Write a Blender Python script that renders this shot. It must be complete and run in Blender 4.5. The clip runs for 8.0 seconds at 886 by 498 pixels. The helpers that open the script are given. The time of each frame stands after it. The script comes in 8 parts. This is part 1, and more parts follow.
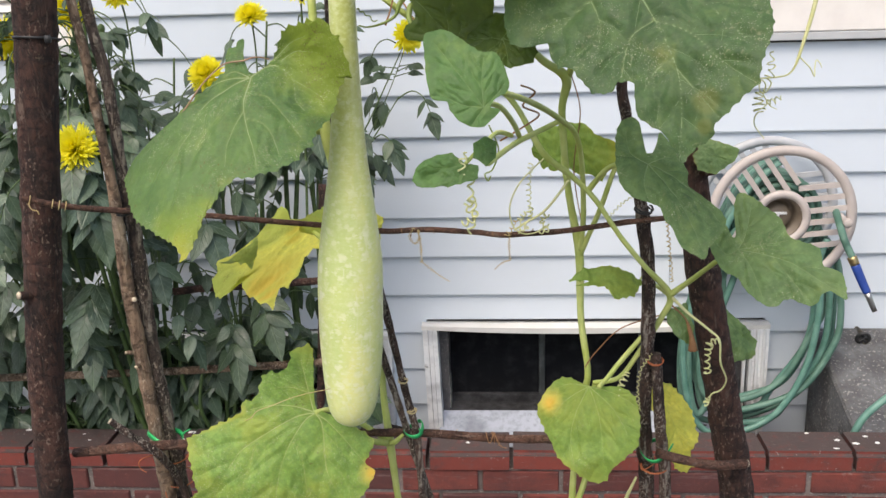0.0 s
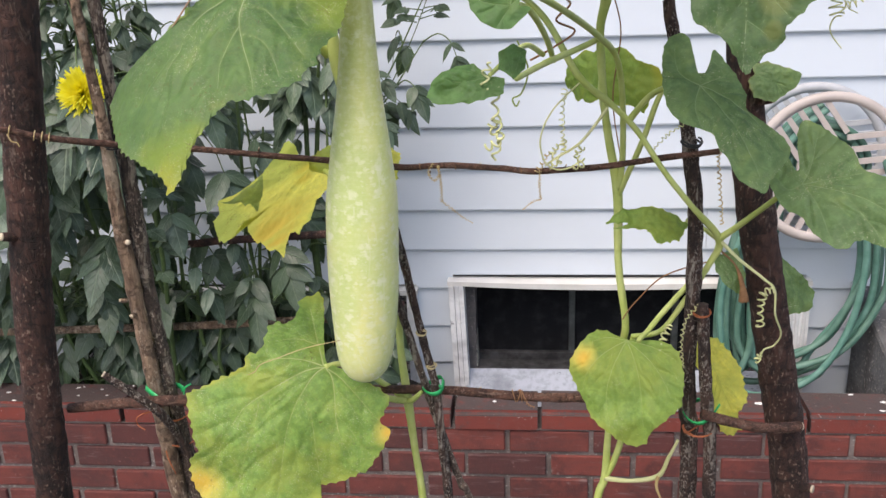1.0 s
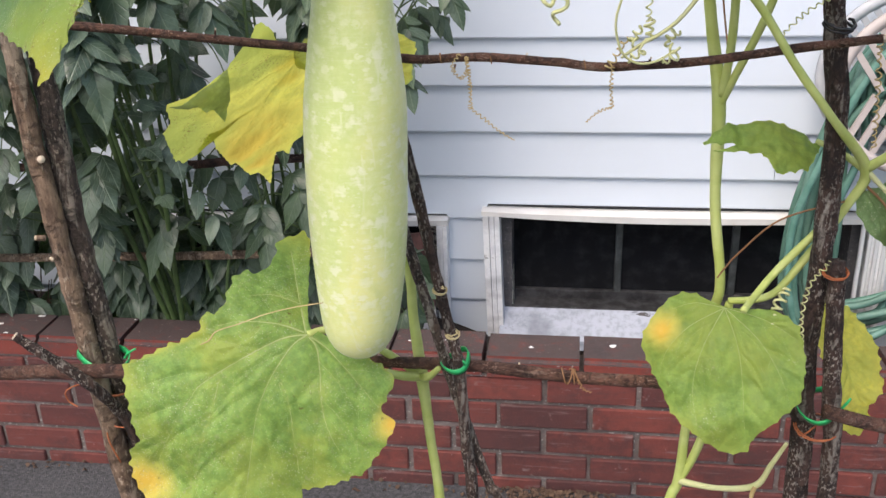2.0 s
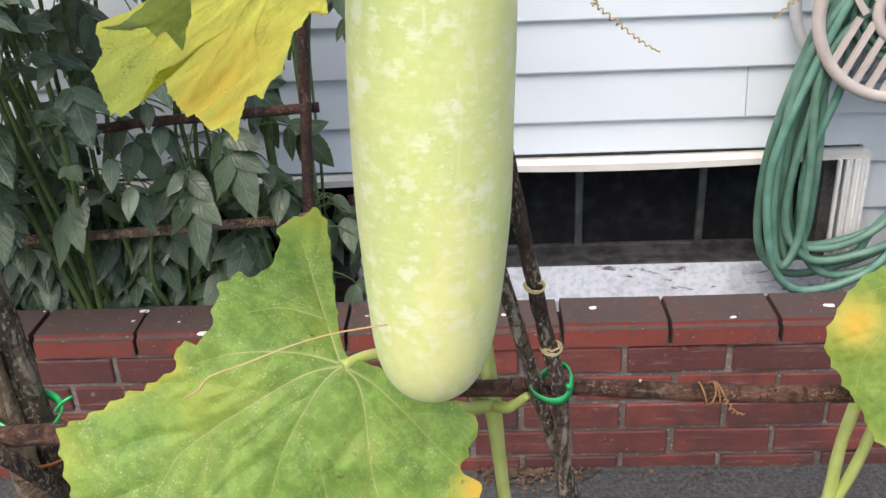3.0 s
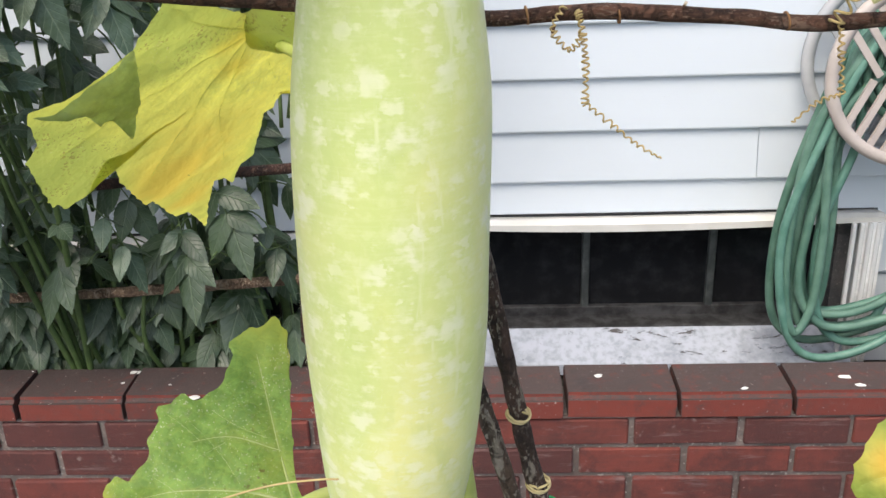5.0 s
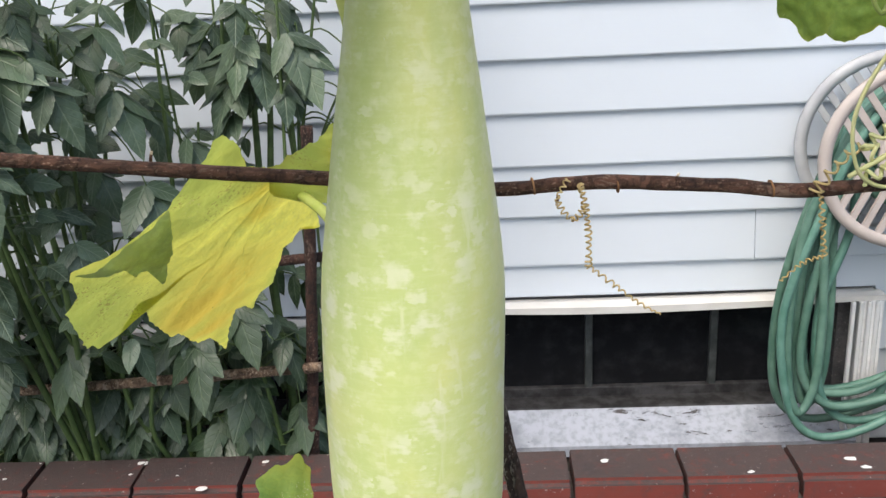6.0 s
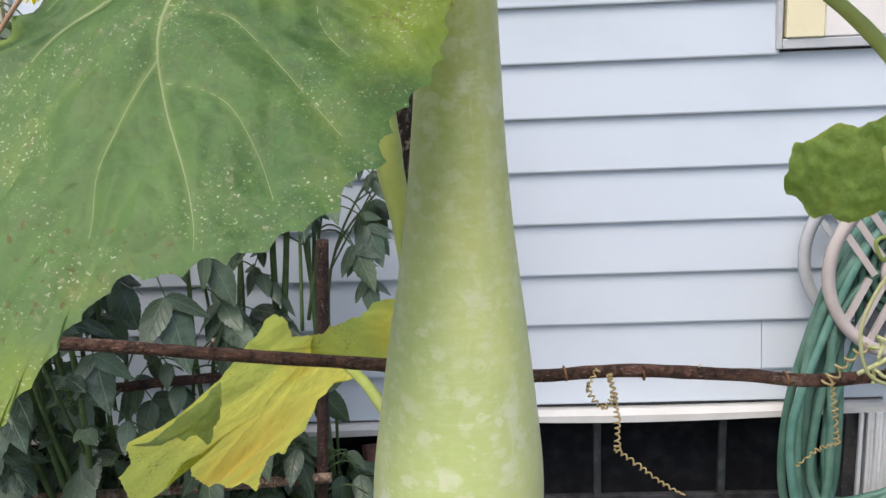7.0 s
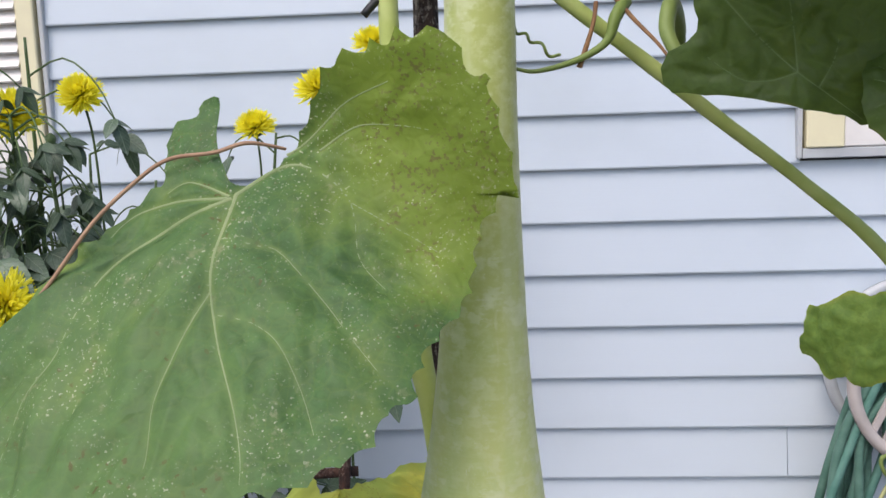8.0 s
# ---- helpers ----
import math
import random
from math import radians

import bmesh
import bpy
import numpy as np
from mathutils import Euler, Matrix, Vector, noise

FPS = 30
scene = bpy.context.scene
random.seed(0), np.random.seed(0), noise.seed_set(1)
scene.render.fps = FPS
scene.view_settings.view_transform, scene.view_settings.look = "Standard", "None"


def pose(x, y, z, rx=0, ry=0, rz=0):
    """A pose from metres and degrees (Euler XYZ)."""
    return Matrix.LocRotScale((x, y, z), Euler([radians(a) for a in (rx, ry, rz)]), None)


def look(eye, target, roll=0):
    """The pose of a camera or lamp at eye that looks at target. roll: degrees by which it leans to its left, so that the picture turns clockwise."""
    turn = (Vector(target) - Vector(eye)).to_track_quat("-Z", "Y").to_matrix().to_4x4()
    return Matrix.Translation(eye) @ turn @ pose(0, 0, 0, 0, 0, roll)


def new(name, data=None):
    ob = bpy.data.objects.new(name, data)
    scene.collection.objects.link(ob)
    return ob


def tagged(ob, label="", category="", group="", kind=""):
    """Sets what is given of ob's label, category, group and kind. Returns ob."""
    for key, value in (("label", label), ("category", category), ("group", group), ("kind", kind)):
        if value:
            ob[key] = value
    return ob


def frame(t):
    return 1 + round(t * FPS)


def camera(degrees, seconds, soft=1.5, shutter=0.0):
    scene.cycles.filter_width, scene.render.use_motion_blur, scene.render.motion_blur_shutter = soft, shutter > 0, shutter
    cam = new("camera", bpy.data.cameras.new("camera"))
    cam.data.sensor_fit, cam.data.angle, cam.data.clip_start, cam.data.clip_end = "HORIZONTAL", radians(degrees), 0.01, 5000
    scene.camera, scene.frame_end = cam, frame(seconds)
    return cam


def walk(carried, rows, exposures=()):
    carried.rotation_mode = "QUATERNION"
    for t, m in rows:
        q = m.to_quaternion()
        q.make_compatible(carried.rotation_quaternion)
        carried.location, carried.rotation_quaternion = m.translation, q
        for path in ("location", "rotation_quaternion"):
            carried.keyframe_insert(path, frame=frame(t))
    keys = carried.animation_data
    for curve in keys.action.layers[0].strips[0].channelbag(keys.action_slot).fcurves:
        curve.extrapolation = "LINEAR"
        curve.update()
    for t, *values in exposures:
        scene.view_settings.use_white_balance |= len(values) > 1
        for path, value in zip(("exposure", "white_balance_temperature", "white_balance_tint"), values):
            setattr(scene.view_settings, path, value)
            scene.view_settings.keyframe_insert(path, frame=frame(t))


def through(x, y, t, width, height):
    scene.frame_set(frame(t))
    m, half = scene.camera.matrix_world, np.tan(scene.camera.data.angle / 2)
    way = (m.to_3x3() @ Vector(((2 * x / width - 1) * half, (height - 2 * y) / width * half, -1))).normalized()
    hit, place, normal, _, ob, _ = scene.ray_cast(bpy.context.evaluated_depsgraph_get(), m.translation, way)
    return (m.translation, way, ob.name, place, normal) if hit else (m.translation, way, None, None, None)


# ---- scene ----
cam = camera(50.6, 8.0)
PATH = [
    (0, (0.498, 0.172, 1.55), (0.359, 2.087, 0.993), -1.7),
    (0.5, (0.497, 0.174, 1.548), (0.346, 2.084, 0.976), -2.0),
    (1, (0.497, 0.268, 1.498), (0.296, 2.153, 0.862), -2.1),
    (1.5, (0.512, 0.401, 1.444), (0.231, 2.244, 0.72), -1.4),
    (1.7, (0.507, 0.451, 1.43), (0.208, 2.28, 0.678), -1.5),
    (2.8, (0.353, 0.727, 1.346), (0.24, 2.534, 0.495), -3.1),
    (3, (0.343, 0.755, 1.328), (0.259, 2.551, 0.451), -2.7),
    (3.5, (0.35, 0.807, 1.315), (0.288, 2.585, 0.402), -1.8),
    (4, (0.361, 0.825, 1.309), (0.274, 2.61, 0.409), -2.1),
    (4.2, (0.361, 0.83, 1.31), (0.264, 2.62, 0.424), -2.1),
    (5.3, (0.357, 0.819, 1.347), (0.251, 2.67, 0.598), -2.4),
    (5.5, (0.356, 0.816, 1.356), (0.252, 2.676, 0.628), -2.8),
    (5.9, (0.36, 0.816, 1.375), (0.255, 2.698, 0.706), -3.1),
    (6, (0.355, 0.809, 1.381), (0.254, 2.698, 0.731), -3.0),
    (6.5, (0.349, 0.803, 1.404), (0.256, 2.721, 0.845), -2.6),
    (7, (0.341, 0.788, 1.436), (0.24, 2.73, 0.968), -2.5),
    (7.5, (0.341, 0.78, 1.466), (0.223, 2.741, 1.092), -2.3),
    (8, (0.342, 0.774, 1.488), (0.197, 2.747, 1.192), -2.0),
]
EXPOSURES = [(0.0, 0.66, 7150, 11), (1.0, 0.69, 6960, 14), (1.7, 0.77, 6900, 14), (2.6, 0.84, 6980, 12), (3.5, 0.88, 7100, 10), (5.5, 0.80, 7000, 9), (6.5, 0.63, 6850, 10), (8.0, 0.42, 6500, 13)]
walk(cam, [(t, look(eye, target, roll)) for t, eye, target, roll in PATH], EXPOSURES)

# ---- light: open shade under a bright, hazy sky ----
SUN_EL, SUN_AZ = 55.0, 205.0
world = bpy.data.worlds.new("sky")
world.use_nodes = True
scene.world = world
wn, wl = world.node_tree.nodes, world.node_tree.links
wn.clear()
sky = wn.new("ShaderNodeTexSky")
sky.sky_type = "NISHITA"
sky.sun_disc = False
sky.sun_elevation = radians(SUN_EL)
sky.sun_rotation = radians(SUN_AZ)
sky.air_density, sky.dust_density, sky.ozone_density = 1.0, 2.5, 1.0
bg = wn.new("ShaderNodeBackground")
bg.inputs["Strength"].default_value = 0.15
wo = wn.new("ShaderNodeOutputWorld")
wl.new(sky.outputs["Color"], bg.inputs["Color"])
wl.new(bg.outputs["Background"], wo.inputs["Surface"])
sun_data = bpy.data.lights.new("sun", "SUN")
sun_data.energy, sun_data.angle, sun_data.color = 1.35, radians(40), (1.0, 0.965, 0.915)
sun = new("sun", sun_data)
sx, sy = math.sin(radians(SUN_AZ)), math.cos(radians(SUN_AZ))
sun.matrix_world = look((6 * sx, 6 * sy, 9), (6 * sx - sx * math.cos(radians(SUN_EL)), 6 * sy - sy * math.cos(radians(SUN_EL)), 9 - math.sin(radians(SUN_EL))))


# ---- materials ----
class Nodes:
    """A small builder for node materials."""

    def __init__(self, name):
        self.m = bpy.data.materials.new(name)
        self.m.use_nodes = True
        self.t = self.m.node_tree
        self.t.nodes.clear()
        self.out = self.add("ShaderNodeOutputMaterial")
        self.b = self.add("ShaderNodeBsdfPrincipled")
        self.t.links.new(self.b.outputs[0], self.out.inputs[0])
        self.co = self.add("ShaderNodeTexCoord").outputs["Object"]

    def add(self, kind):
        return self.t.nodes.new(kind)

    def link(self, a, b):
        self.t.links.new(a, b)

    def scaled(self, s, src=None):
        n = self.add("ShaderNodeMapping")
        n.inputs["Scale"].default_value = s if isinstance(s, tuple) else (s, s, s)
        self.link(src or self.co, n.inputs["Vector"])
        return n.outputs[0]

    def noise(self, s, detail=4.0, rough=0.55, distort=0.0):
        n = self.add("ShaderNodeTexNoise")
        n.inputs["Scale"].default_value = 1.0
        n.inputs["Detail"].default_value = detail
        n.inputs["Roughness"].default_value = rough
        n.inputs["Distortion"].default_value = distort
        self.link(self.scaled(s), n.inputs["Vector"])
        return n.outputs["Fac"]

    def cells(self, s, feature="F1"):
        n = self.add("ShaderNodeTexVoronoi")
        n.feature = feature
        n.inputs["Scale"].default_value = 1.0
        self.link(self.scaled(s), n.inputs["Vector"])
        return n.outputs["Distance"]

    def flecks(self, s, warp, size):
        """Uneven blots of many sizes: above nought inside a blot."""
        n = self.add("ShaderNodeTexNoise")
        n.inputs["Scale"].default_value = 2.3
        n.inputs["Detail"].default_value = 3.0
        at = self.scaled(s)
        self.link(at, n.inputs["Vector"])
        off = self.add("ShaderNodeVectorMath")
        off.operation = "MULTIPLY_ADD"
        off.inputs[1].default_value = (warp, warp, warp)
        self.link(n.outputs["Color"], off.inputs[0])
        self.link(at, off.inputs[2])
        v = self.add("ShaderNodeTexVoronoi")
        v.inputs["Scale"].default_value = 1.0
        self.link(off.outputs[0], v.inputs["Vector"])
        rgb = self.add("ShaderNodeSeparateColor")
        self.link(v.outputs["Color"], rgb.inputs[0])
        return self.math("SUBTRACT", self.math("MULTIPLY", rgb.outputs[0], size), v.outputs["Distance"])

    def span(self, fac, lo, hi, a=0.0, b=1.0):
        n = self.add("ShaderNodeMapRange")
        n.interpolation_type = "SMOOTHSTEP"
        for key, v in (("From Min", lo), ("From Max", hi), ("To Min", a), ("To Max", b)):
            n.inputs[key].default_value = v
        self.link(fac, n.inputs["Value"])
        return n.outputs[0]

    def math(self, op, a, b):
        n = self.add("ShaderNodeMath")
        n.operation = op
        for i, v in enumerate((a, b)):
            if isinstance(v, (int, float)):
                n.inputs[i].default_value = v
            else:
                self.link(v, n.inputs[i])
        return n.outputs[0]

    def mix(self, fac, a, b):
        n = self.add("ShaderNodeMix")
        n.data_type = "RGBA"
        if isinstance(fac, (int, float)):
            n.inputs[0].default_value = fac
        else:
            self.link(fac, n.inputs[0])
        for i, v in ((6, a), (7, b)):
            if isinstance(v, tuple):
                n.inputs[i].default_value = (*v, 1.0)
            else:
                self.link(v, n.inputs[i])
        return n.outputs[2]

    def attr(self, name):
        n = self.add("ShaderNodeAttribute")
        n.attribute_name = name
        return n.outputs["Fac"]

    def chance(self):
        return self.add("ShaderNodeObjectInfo").outputs["Random"]

    def island(self):
        return self.add("ShaderNodeNewGeometry").outputs["Random Per Island"]

    def bump(self, height, strength, distance=0.01):
        n = self.add("ShaderNodeBump")
        n.inputs["Strength"].default_value = strength
        n.inputs["Distance"].default_value = distance
        self.link(height, n.inputs["Height"])
        self.link(n.outputs[0], self.b.inputs["Normal"])
        return n.outputs[0]

    def done(self, colour, rough=0.6, metal=0.0, spec=None):
        for key, v in (("Base Color", colour), ("Roughness", rough), ("Metallic", metal)):
            if isinstance(v, tuple):
                self.b.inputs[key].default_value = (*v, 1.0)
            elif isinstance(v, (int, float)):
                self.b.inputs[key].default_value = v
            else:
                self.link(v, self.b.inputs[key])
        if spec is not None:
            self.b.inputs["Specular IOR Level"].default_value = spec
        return self.m


def mat_siding():
    n = Nodes("vinyl_siding")
    grain = n.noise((6, 60, 190), 6, 0.6, 0.6)
    dirt = n.noise((1.5, 3, 2.2), 5)
    tone = n.math("MULTIPLY", n.chance(), 0.35)
    c = n.mix(n.span(dirt, 0.45, 0.8), (0.60, 0.66, 0.73), (0.53, 0.585, 0.64))
    c = n.mix(tone, c, (0.63, 0.685, 0.745))
    c = n.mix(n.span(n.cells(26), 0.0, 0.03, 1, 0), c, (0.40, 0.42, 0.42))
    n.bump(grain, 0.10, 0.002)
    return n.done(c, 0.48)


def mat_plain(name, a, b, scale=30.0, rough=0.6, bump=0.15, metal=0.0, dist=0.003, spec=None):
    n = Nodes(name)
    f = n.noise(scale, 5)
    big = n.noise(scale * 0.13, 3)
    c = n.mix(n.span(n.math("ADD", n.math("MULTIPLY", f, 0.6), n.math("MULTIPLY", big, 0.4)), 0.36, 0.64), a, b)
    n.bump(f, bump, dist)
    return n.done(c, rough, metal, spec)


def mat_bark(name, dark, mid, pale, silver=0.56, grain=1.0, lying=False, fleck_at=0.58):
    """Bark: streaks along the stick, silvery peeled patches, fine pale flecks."""
    n = Nodes(name)

    def along(a, b):
        return (b * grain, a * grain, a * grain) if lying else (a * grain, a * grain, b * grain)

    ridge = n.noise(along(110, 26), 8, 0.72, 1.2)
    broad = n.noise(along(20, 9), 5, 0.6)
    c = n.mix(n.span(ridge, 0.34, 0.66), dark, mid)
    c = n.mix(n.span(broad, 0.42, 0.70, 0, 0.7), c, tuple(1.5 * v for v in mid))
    c = n.mix(n.span(n.noise(along(34, 20), 6, 0.7), 0.50, 0.66, 0, 0.75), c, tuple(0.6 * v for v in dark))
    worn = n.math("ADD", n.noise(along(70, 17), 7, 0.68, 0.8), n.math("MULTIPLY", n.math("SUBTRACT", broad, 0.5), 0.35))
    c = n.mix(n.span(worn, silver - 0.025, silver + 0.045, 0, 0.8), c, pale)
    fleck = n.math("MULTIPLY", n.span(n.noise(along(300, 170), 3, 0.55), fleck_at, fleck_at + 0.05), n.span(n.noise(along(26, 14), 4), 0.42, 0.56))
    c = n.mix(n.math("MULTIPLY", fleck, 0.8), c, tuple(min(0.6, 1.25 * v) for v in pale))
    crack = n.span(n.noise(along(60, 90), 6, 0.7, 0.6), 0.38, 0.50)
    c = n.mix(n.math("MULTIPLY", n.math("SUBTRACT", 1.0, crack), 0.55), c, tuple(0.4 * v for v in dark))
    n.bump(n.math("ADD", n.math("ADD", ridge, n.math("MULTIPLY", crack, 0.6)), n.math("MULTIPLY", n.span(worn, silver - 0.04, silver + 0.04), 0.4)), 0.9, 0.0025 if lying else 0.006)
    return n.done(c, 0.82)


def mat_gourd():
    n = Nodes("gourd_skin")
    sep = n.add("ShaderNodeSeparateXYZ")
    n.link(n.co, sep.inputs[0])
    height = n.span(sep.outputs["Z"], 0.20, 0.47)
    broad = n.noise((17, 17, 6), 3)
    c = n.mix(n.span(broad, 0.36, 0.64), (0.60, 0.70, 0.265), (0.78, 0.785, 0.315))
    c = n.mix(n.math("MULTIPLY", height, 0.88), c, (0.40, 0.44, 0.115))
    low = n.math("SUBTRACT", 1.0, height)
    brush = n.noise((45, 45, 520), 4, 0.6, 0.3)
    c = n.mix(n.math("MULTIPLY", n.span(brush, 0.45, 0.75, 0, 0.30), low), c, (0.74, 0.80, 0.44))
    c = n.mix(n.span(n.noise((150, 150, 190), 4, 0.65), 0.42, 0.66, 0, 0.28), c, (0.80, 0.84, 0.52))
    c = n.mix(n.span(n.noise((70, 70, 34), 4, 0.6), 0.50, 0.70, 0, 0.30), c, (0.50, 0.60, 0.19))
    grain = n.math("MULTIPLY", n.math("SUBTRACT", n.noise((60, 60, 620), 3, 0.6), 0.5), 0.55)
    fl = n.span(n.math("ADD", n.flecks((80, 80, 98), 1.2, 0.50), grain), -0.12, 0.26)
    fl = n.math("MAXIMUM", fl, n.span(n.math("ADD", n.flecks((135, 135, 190), 0.9, 0.56), grain), -0.08, 0.24, 0, 0.8))
    run = n.noise((120, 120, 24), 4, 0.55, 0.6)
    fl = n.math("MAXIMUM", fl, n.span(run, 0.60, 0.72, 0, 0.7))
    fl = n.math("MULTIPLY", fl, n.math("SUBTRACT", 1.0, n.math("MULTIPLY", height, 0.6)))
    c = n.mix(n.math("MULTIPLY", fl, n.span(n.noise(34, 3), 0.34, 0.60, 0.30, 0.78)), c, (0.84, 0.86, 0.64))
    ribs = n.noise((75, 75, 5), 3, 0.5)
    c = n.mix(n.math("MULTIPLY", n.math("MULTIPLY", n.span(ribs, 0.48, 0.65), height), 0.6), c, (0.60, 0.64, 0.36))
    c = n.mix(n.span(n.cells(38), 0.0, 0.035, 1, 0), c, (0.16, 0.15, 0.05))
    n.bump(n.noise(300, 4), 0.10, 0.001)
    n.b.inputs["Sheen Weight"].default_value = 0.15
    n.b.inputs["Subsurface Weight"].default_value = 0.08
    n.b.inputs["Subsurface Radius"].default_value = (0.01, 0.012, 0.004)
    return n.done(c, 0.42)


def mat_leaf(name, green, deep, rim, yellow=0.0, speck=0.5, through=0.35, brown=0.3, rim_at=0.86, tint=(0.42, 0.52, 0.03), pale=(0.26, 0.36, 0.16), cloud=0.6):
    """A thin leaf: quilted and mottled, yellowing towards the margin, with pale and brown specks."""
    n = Nodes(name)
    m1, m2, fine = n.noise(30, 5), n.noise(9, 3), n.noise(120, 6, 0.7)
    c = n.mix(n.span(m1, 0.3, 0.7), deep, green)
    c = n.mix(n.span(fine, 0.42, 0.66, 0, 0.55), c, tuple(1.45 * v for v in green))
    c = n.mix(n.span(n.noise(14, 5, 0.62), 0.46, 0.66, 0, cloud), c, tuple(0.5 * g + 0.5 * r for g, r in zip(green, rim)))
    c = n.mix(n.span(n.noise(17, 4, 0.6), 0.50, 0.72, 0, 0.5), c, tuple(0.72 * v for v in deep))
    edge = n.math("ADD", n.attr("rim"), n.math("MULTIPLY", n.math("SUBTRACT", m2, 0.5), 0.9))
    c = n.mix(n.span(edge, rim_at, rim_at + 0.22, 0, 0.8), c, rim)
    if yellow:
        c = n.mix(n.span(m2, 0.62 - yellow * 0.35, 0.80 - yellow * 0.3), c, (0.72, 0.50, 0.04))
    web = n.cells(165, "DISTANCE_TO_EDGE")
    quilt = n.cells(85, "DISTANCE_TO_EDGE")
    c = n.mix(n.span(web, 0.0, 0.09, 0.09, 0), c, rim)
    c = n.mix(n.span(quilt, 0.0, 0.05, 0.07, 0), c, rim)
    c = n.mix(n.span(n.attr("nerve"), 0.10, 1.0, 0, 0.40), c, tuple(0.45 * g + 0.55 * v for g, v in zip(rim, pale)))
    patch = n.math("ADD", n.attr("spot"), n.math("MULTIPLY", n.math("SUBTRACT", m1, 0.5), 0.9))
    c = n.mix(n.span(patch, 0.05, 0.65, 0, 0.75), c, (0.72, 0.60, 0.12))
    c = n.mix(n.span(patch, 0.45, 0.95, 0, 0.8), c, (0.84, 0.50, 0.07))
    c = n.mix(n.span(n.math("ADD", n.attr("fresh"), n.math("MULTIPLY", n.math("SUBTRACT", m1, 0.5), 0.7)), 0.10, 0.6, 0, 0.75), c, tuple(v * 0.92 for v in rim))
    # Paler green where the blade tilts skyward: skylight and dust put into the colour.
    dusty_skylit = n.math("ADD", n.attr("dust_skylight"), n.math("MULTIPLY", n.math("SUBTRACT", n.noise((26, 26, 50), 8, 0.74, 0.8), 0.5), 1.7))
    c = n.mix(n.math("MULTIPLY", n.span(dusty_skylit, 0.10, 0.85, 0, 0.38), n.span(n.attr("dust_skylight"), 0.0, 0.2)), c, (0.205, 0.320, 0.112))
    if speck:
        near = n.span(n.noise(24, 5, 0.65), 0.60 - speck * 0.22, 0.74 - speck * 0.2)
        dots = n.math("MULTIPLY", n.span(n.noise(900, 1.5, 0.5), 0.640, 0.69), near)
        c = n.mix(n.math("MULTIPLY", dots, n.span(n.noise(60, 3), 0.35, 0.65, 0.3, 0.8)), c, (0.74, 0.72, 0.50))
        scuff = n.math("MULTIPLY", n.span(n.noise(190, 4, 0.7), 0.56, 0.70), n.math("MULTIPLY", near, 0.5))
        c = n.mix(scuff, c, (0.37, 0.36, 0.20))
        bloom = n.math("MULTIPLY", n.span(n.noise((9, 9, 30), 4, 0.6, 0.8), 0.58, 0.76), 0.12 * speck)
        c = n.mix(bloom, c, (0.30, 0.35, 0.26))
    if brown:
        cluster = n.span(n.noise(21, 4, 0.6), 0.66 - brown * 0.16, 0.76 - brown * 0.12)
        spots = n.math("MULTIPLY", n.span(n.noise(330, 2, 0.5), 0.63, 0.68), cluster)
        c = n.mix(n.math("MULTIPLY", spots, 0.8), c, (0.13, 0.08, 0.035))
        peppered = n.math("MULTIPLY", n.span(n.noise(560, 2, 0.5), 0.56, 0.62), n.math("MULTIPLY", n.span(n.attr("fresh"), 0.15, 0.6), n.span(n.noise(60, 4, 0.6), 0.46, 0.60)))
        c = n.mix(n.math("MULTIPLY", peppered, 0.75), c, (0.15, 0.105, 0.05))
        scorch = n.math("MULTIPLY", n.span(edge, 1.08, 1.2), n.span(m1, 0.45, 0.6))
        c = n.mix(n.math("MULTIPLY", scorch, 0.7), c, (0.22, 0.14, 0.05))
    relief = n.math("ADD", n.math("MULTIPLY", n.span(quilt, 0, 0.4), 0.8), n.math("ADD", n.math("MULTIPLY", n.span(web, 0, 0.25), 0.3), n.math("MULTIPLY", n.noise(40, 3, 0.5), 1.2)))
    normal = n.bump(n.math("ADD", relief, n.math("MULTIPLY", fine, 0.5)), 0.30, 0.0014)
    n.done(c, n.span(fine, 0.3, 0.7, 0.48, 0.66), 0, 0.35)
    tr = n.add("ShaderNodeBsdfTranslucent")
    n.link(n.mix(0.40, c, tint), tr.inputs["Color"])
    n.link(normal, tr.inputs["Normal"])
    sh = n.add("ShaderNodeMixShader")
    sh.inputs[0].default_value = through
    n.link(n.b.outputs[0], sh.inputs[1])
    n.link(tr.outputs[0], sh.inputs[2])
    n.link(sh.outputs[0], n.out.inputs[0])
    return n.m


def mat_vein(name, a, b, through):
    """Pale raised veins that let light through like the blade."""
    n = Nodes(name)
    c = n.mix(n.span(n.noise(60, 4), 0.35, 0.65), a, b)
    n.done(c, 0.6, 0, 0.3)
    tr = n.add("ShaderNodeBsdfTranslucent")
    n.link(c, tr.inputs["Color"])
    sh = n.add("ShaderNodeMixShader")
    sh.inputs[0].default_value = through
    n.link(n.b.outputs[0], sh.inputs[1])
    n.link(tr.outputs[0], sh.inputs[2])
    n.link(sh.outputs[0], n.out.inputs[0])
    return n.m


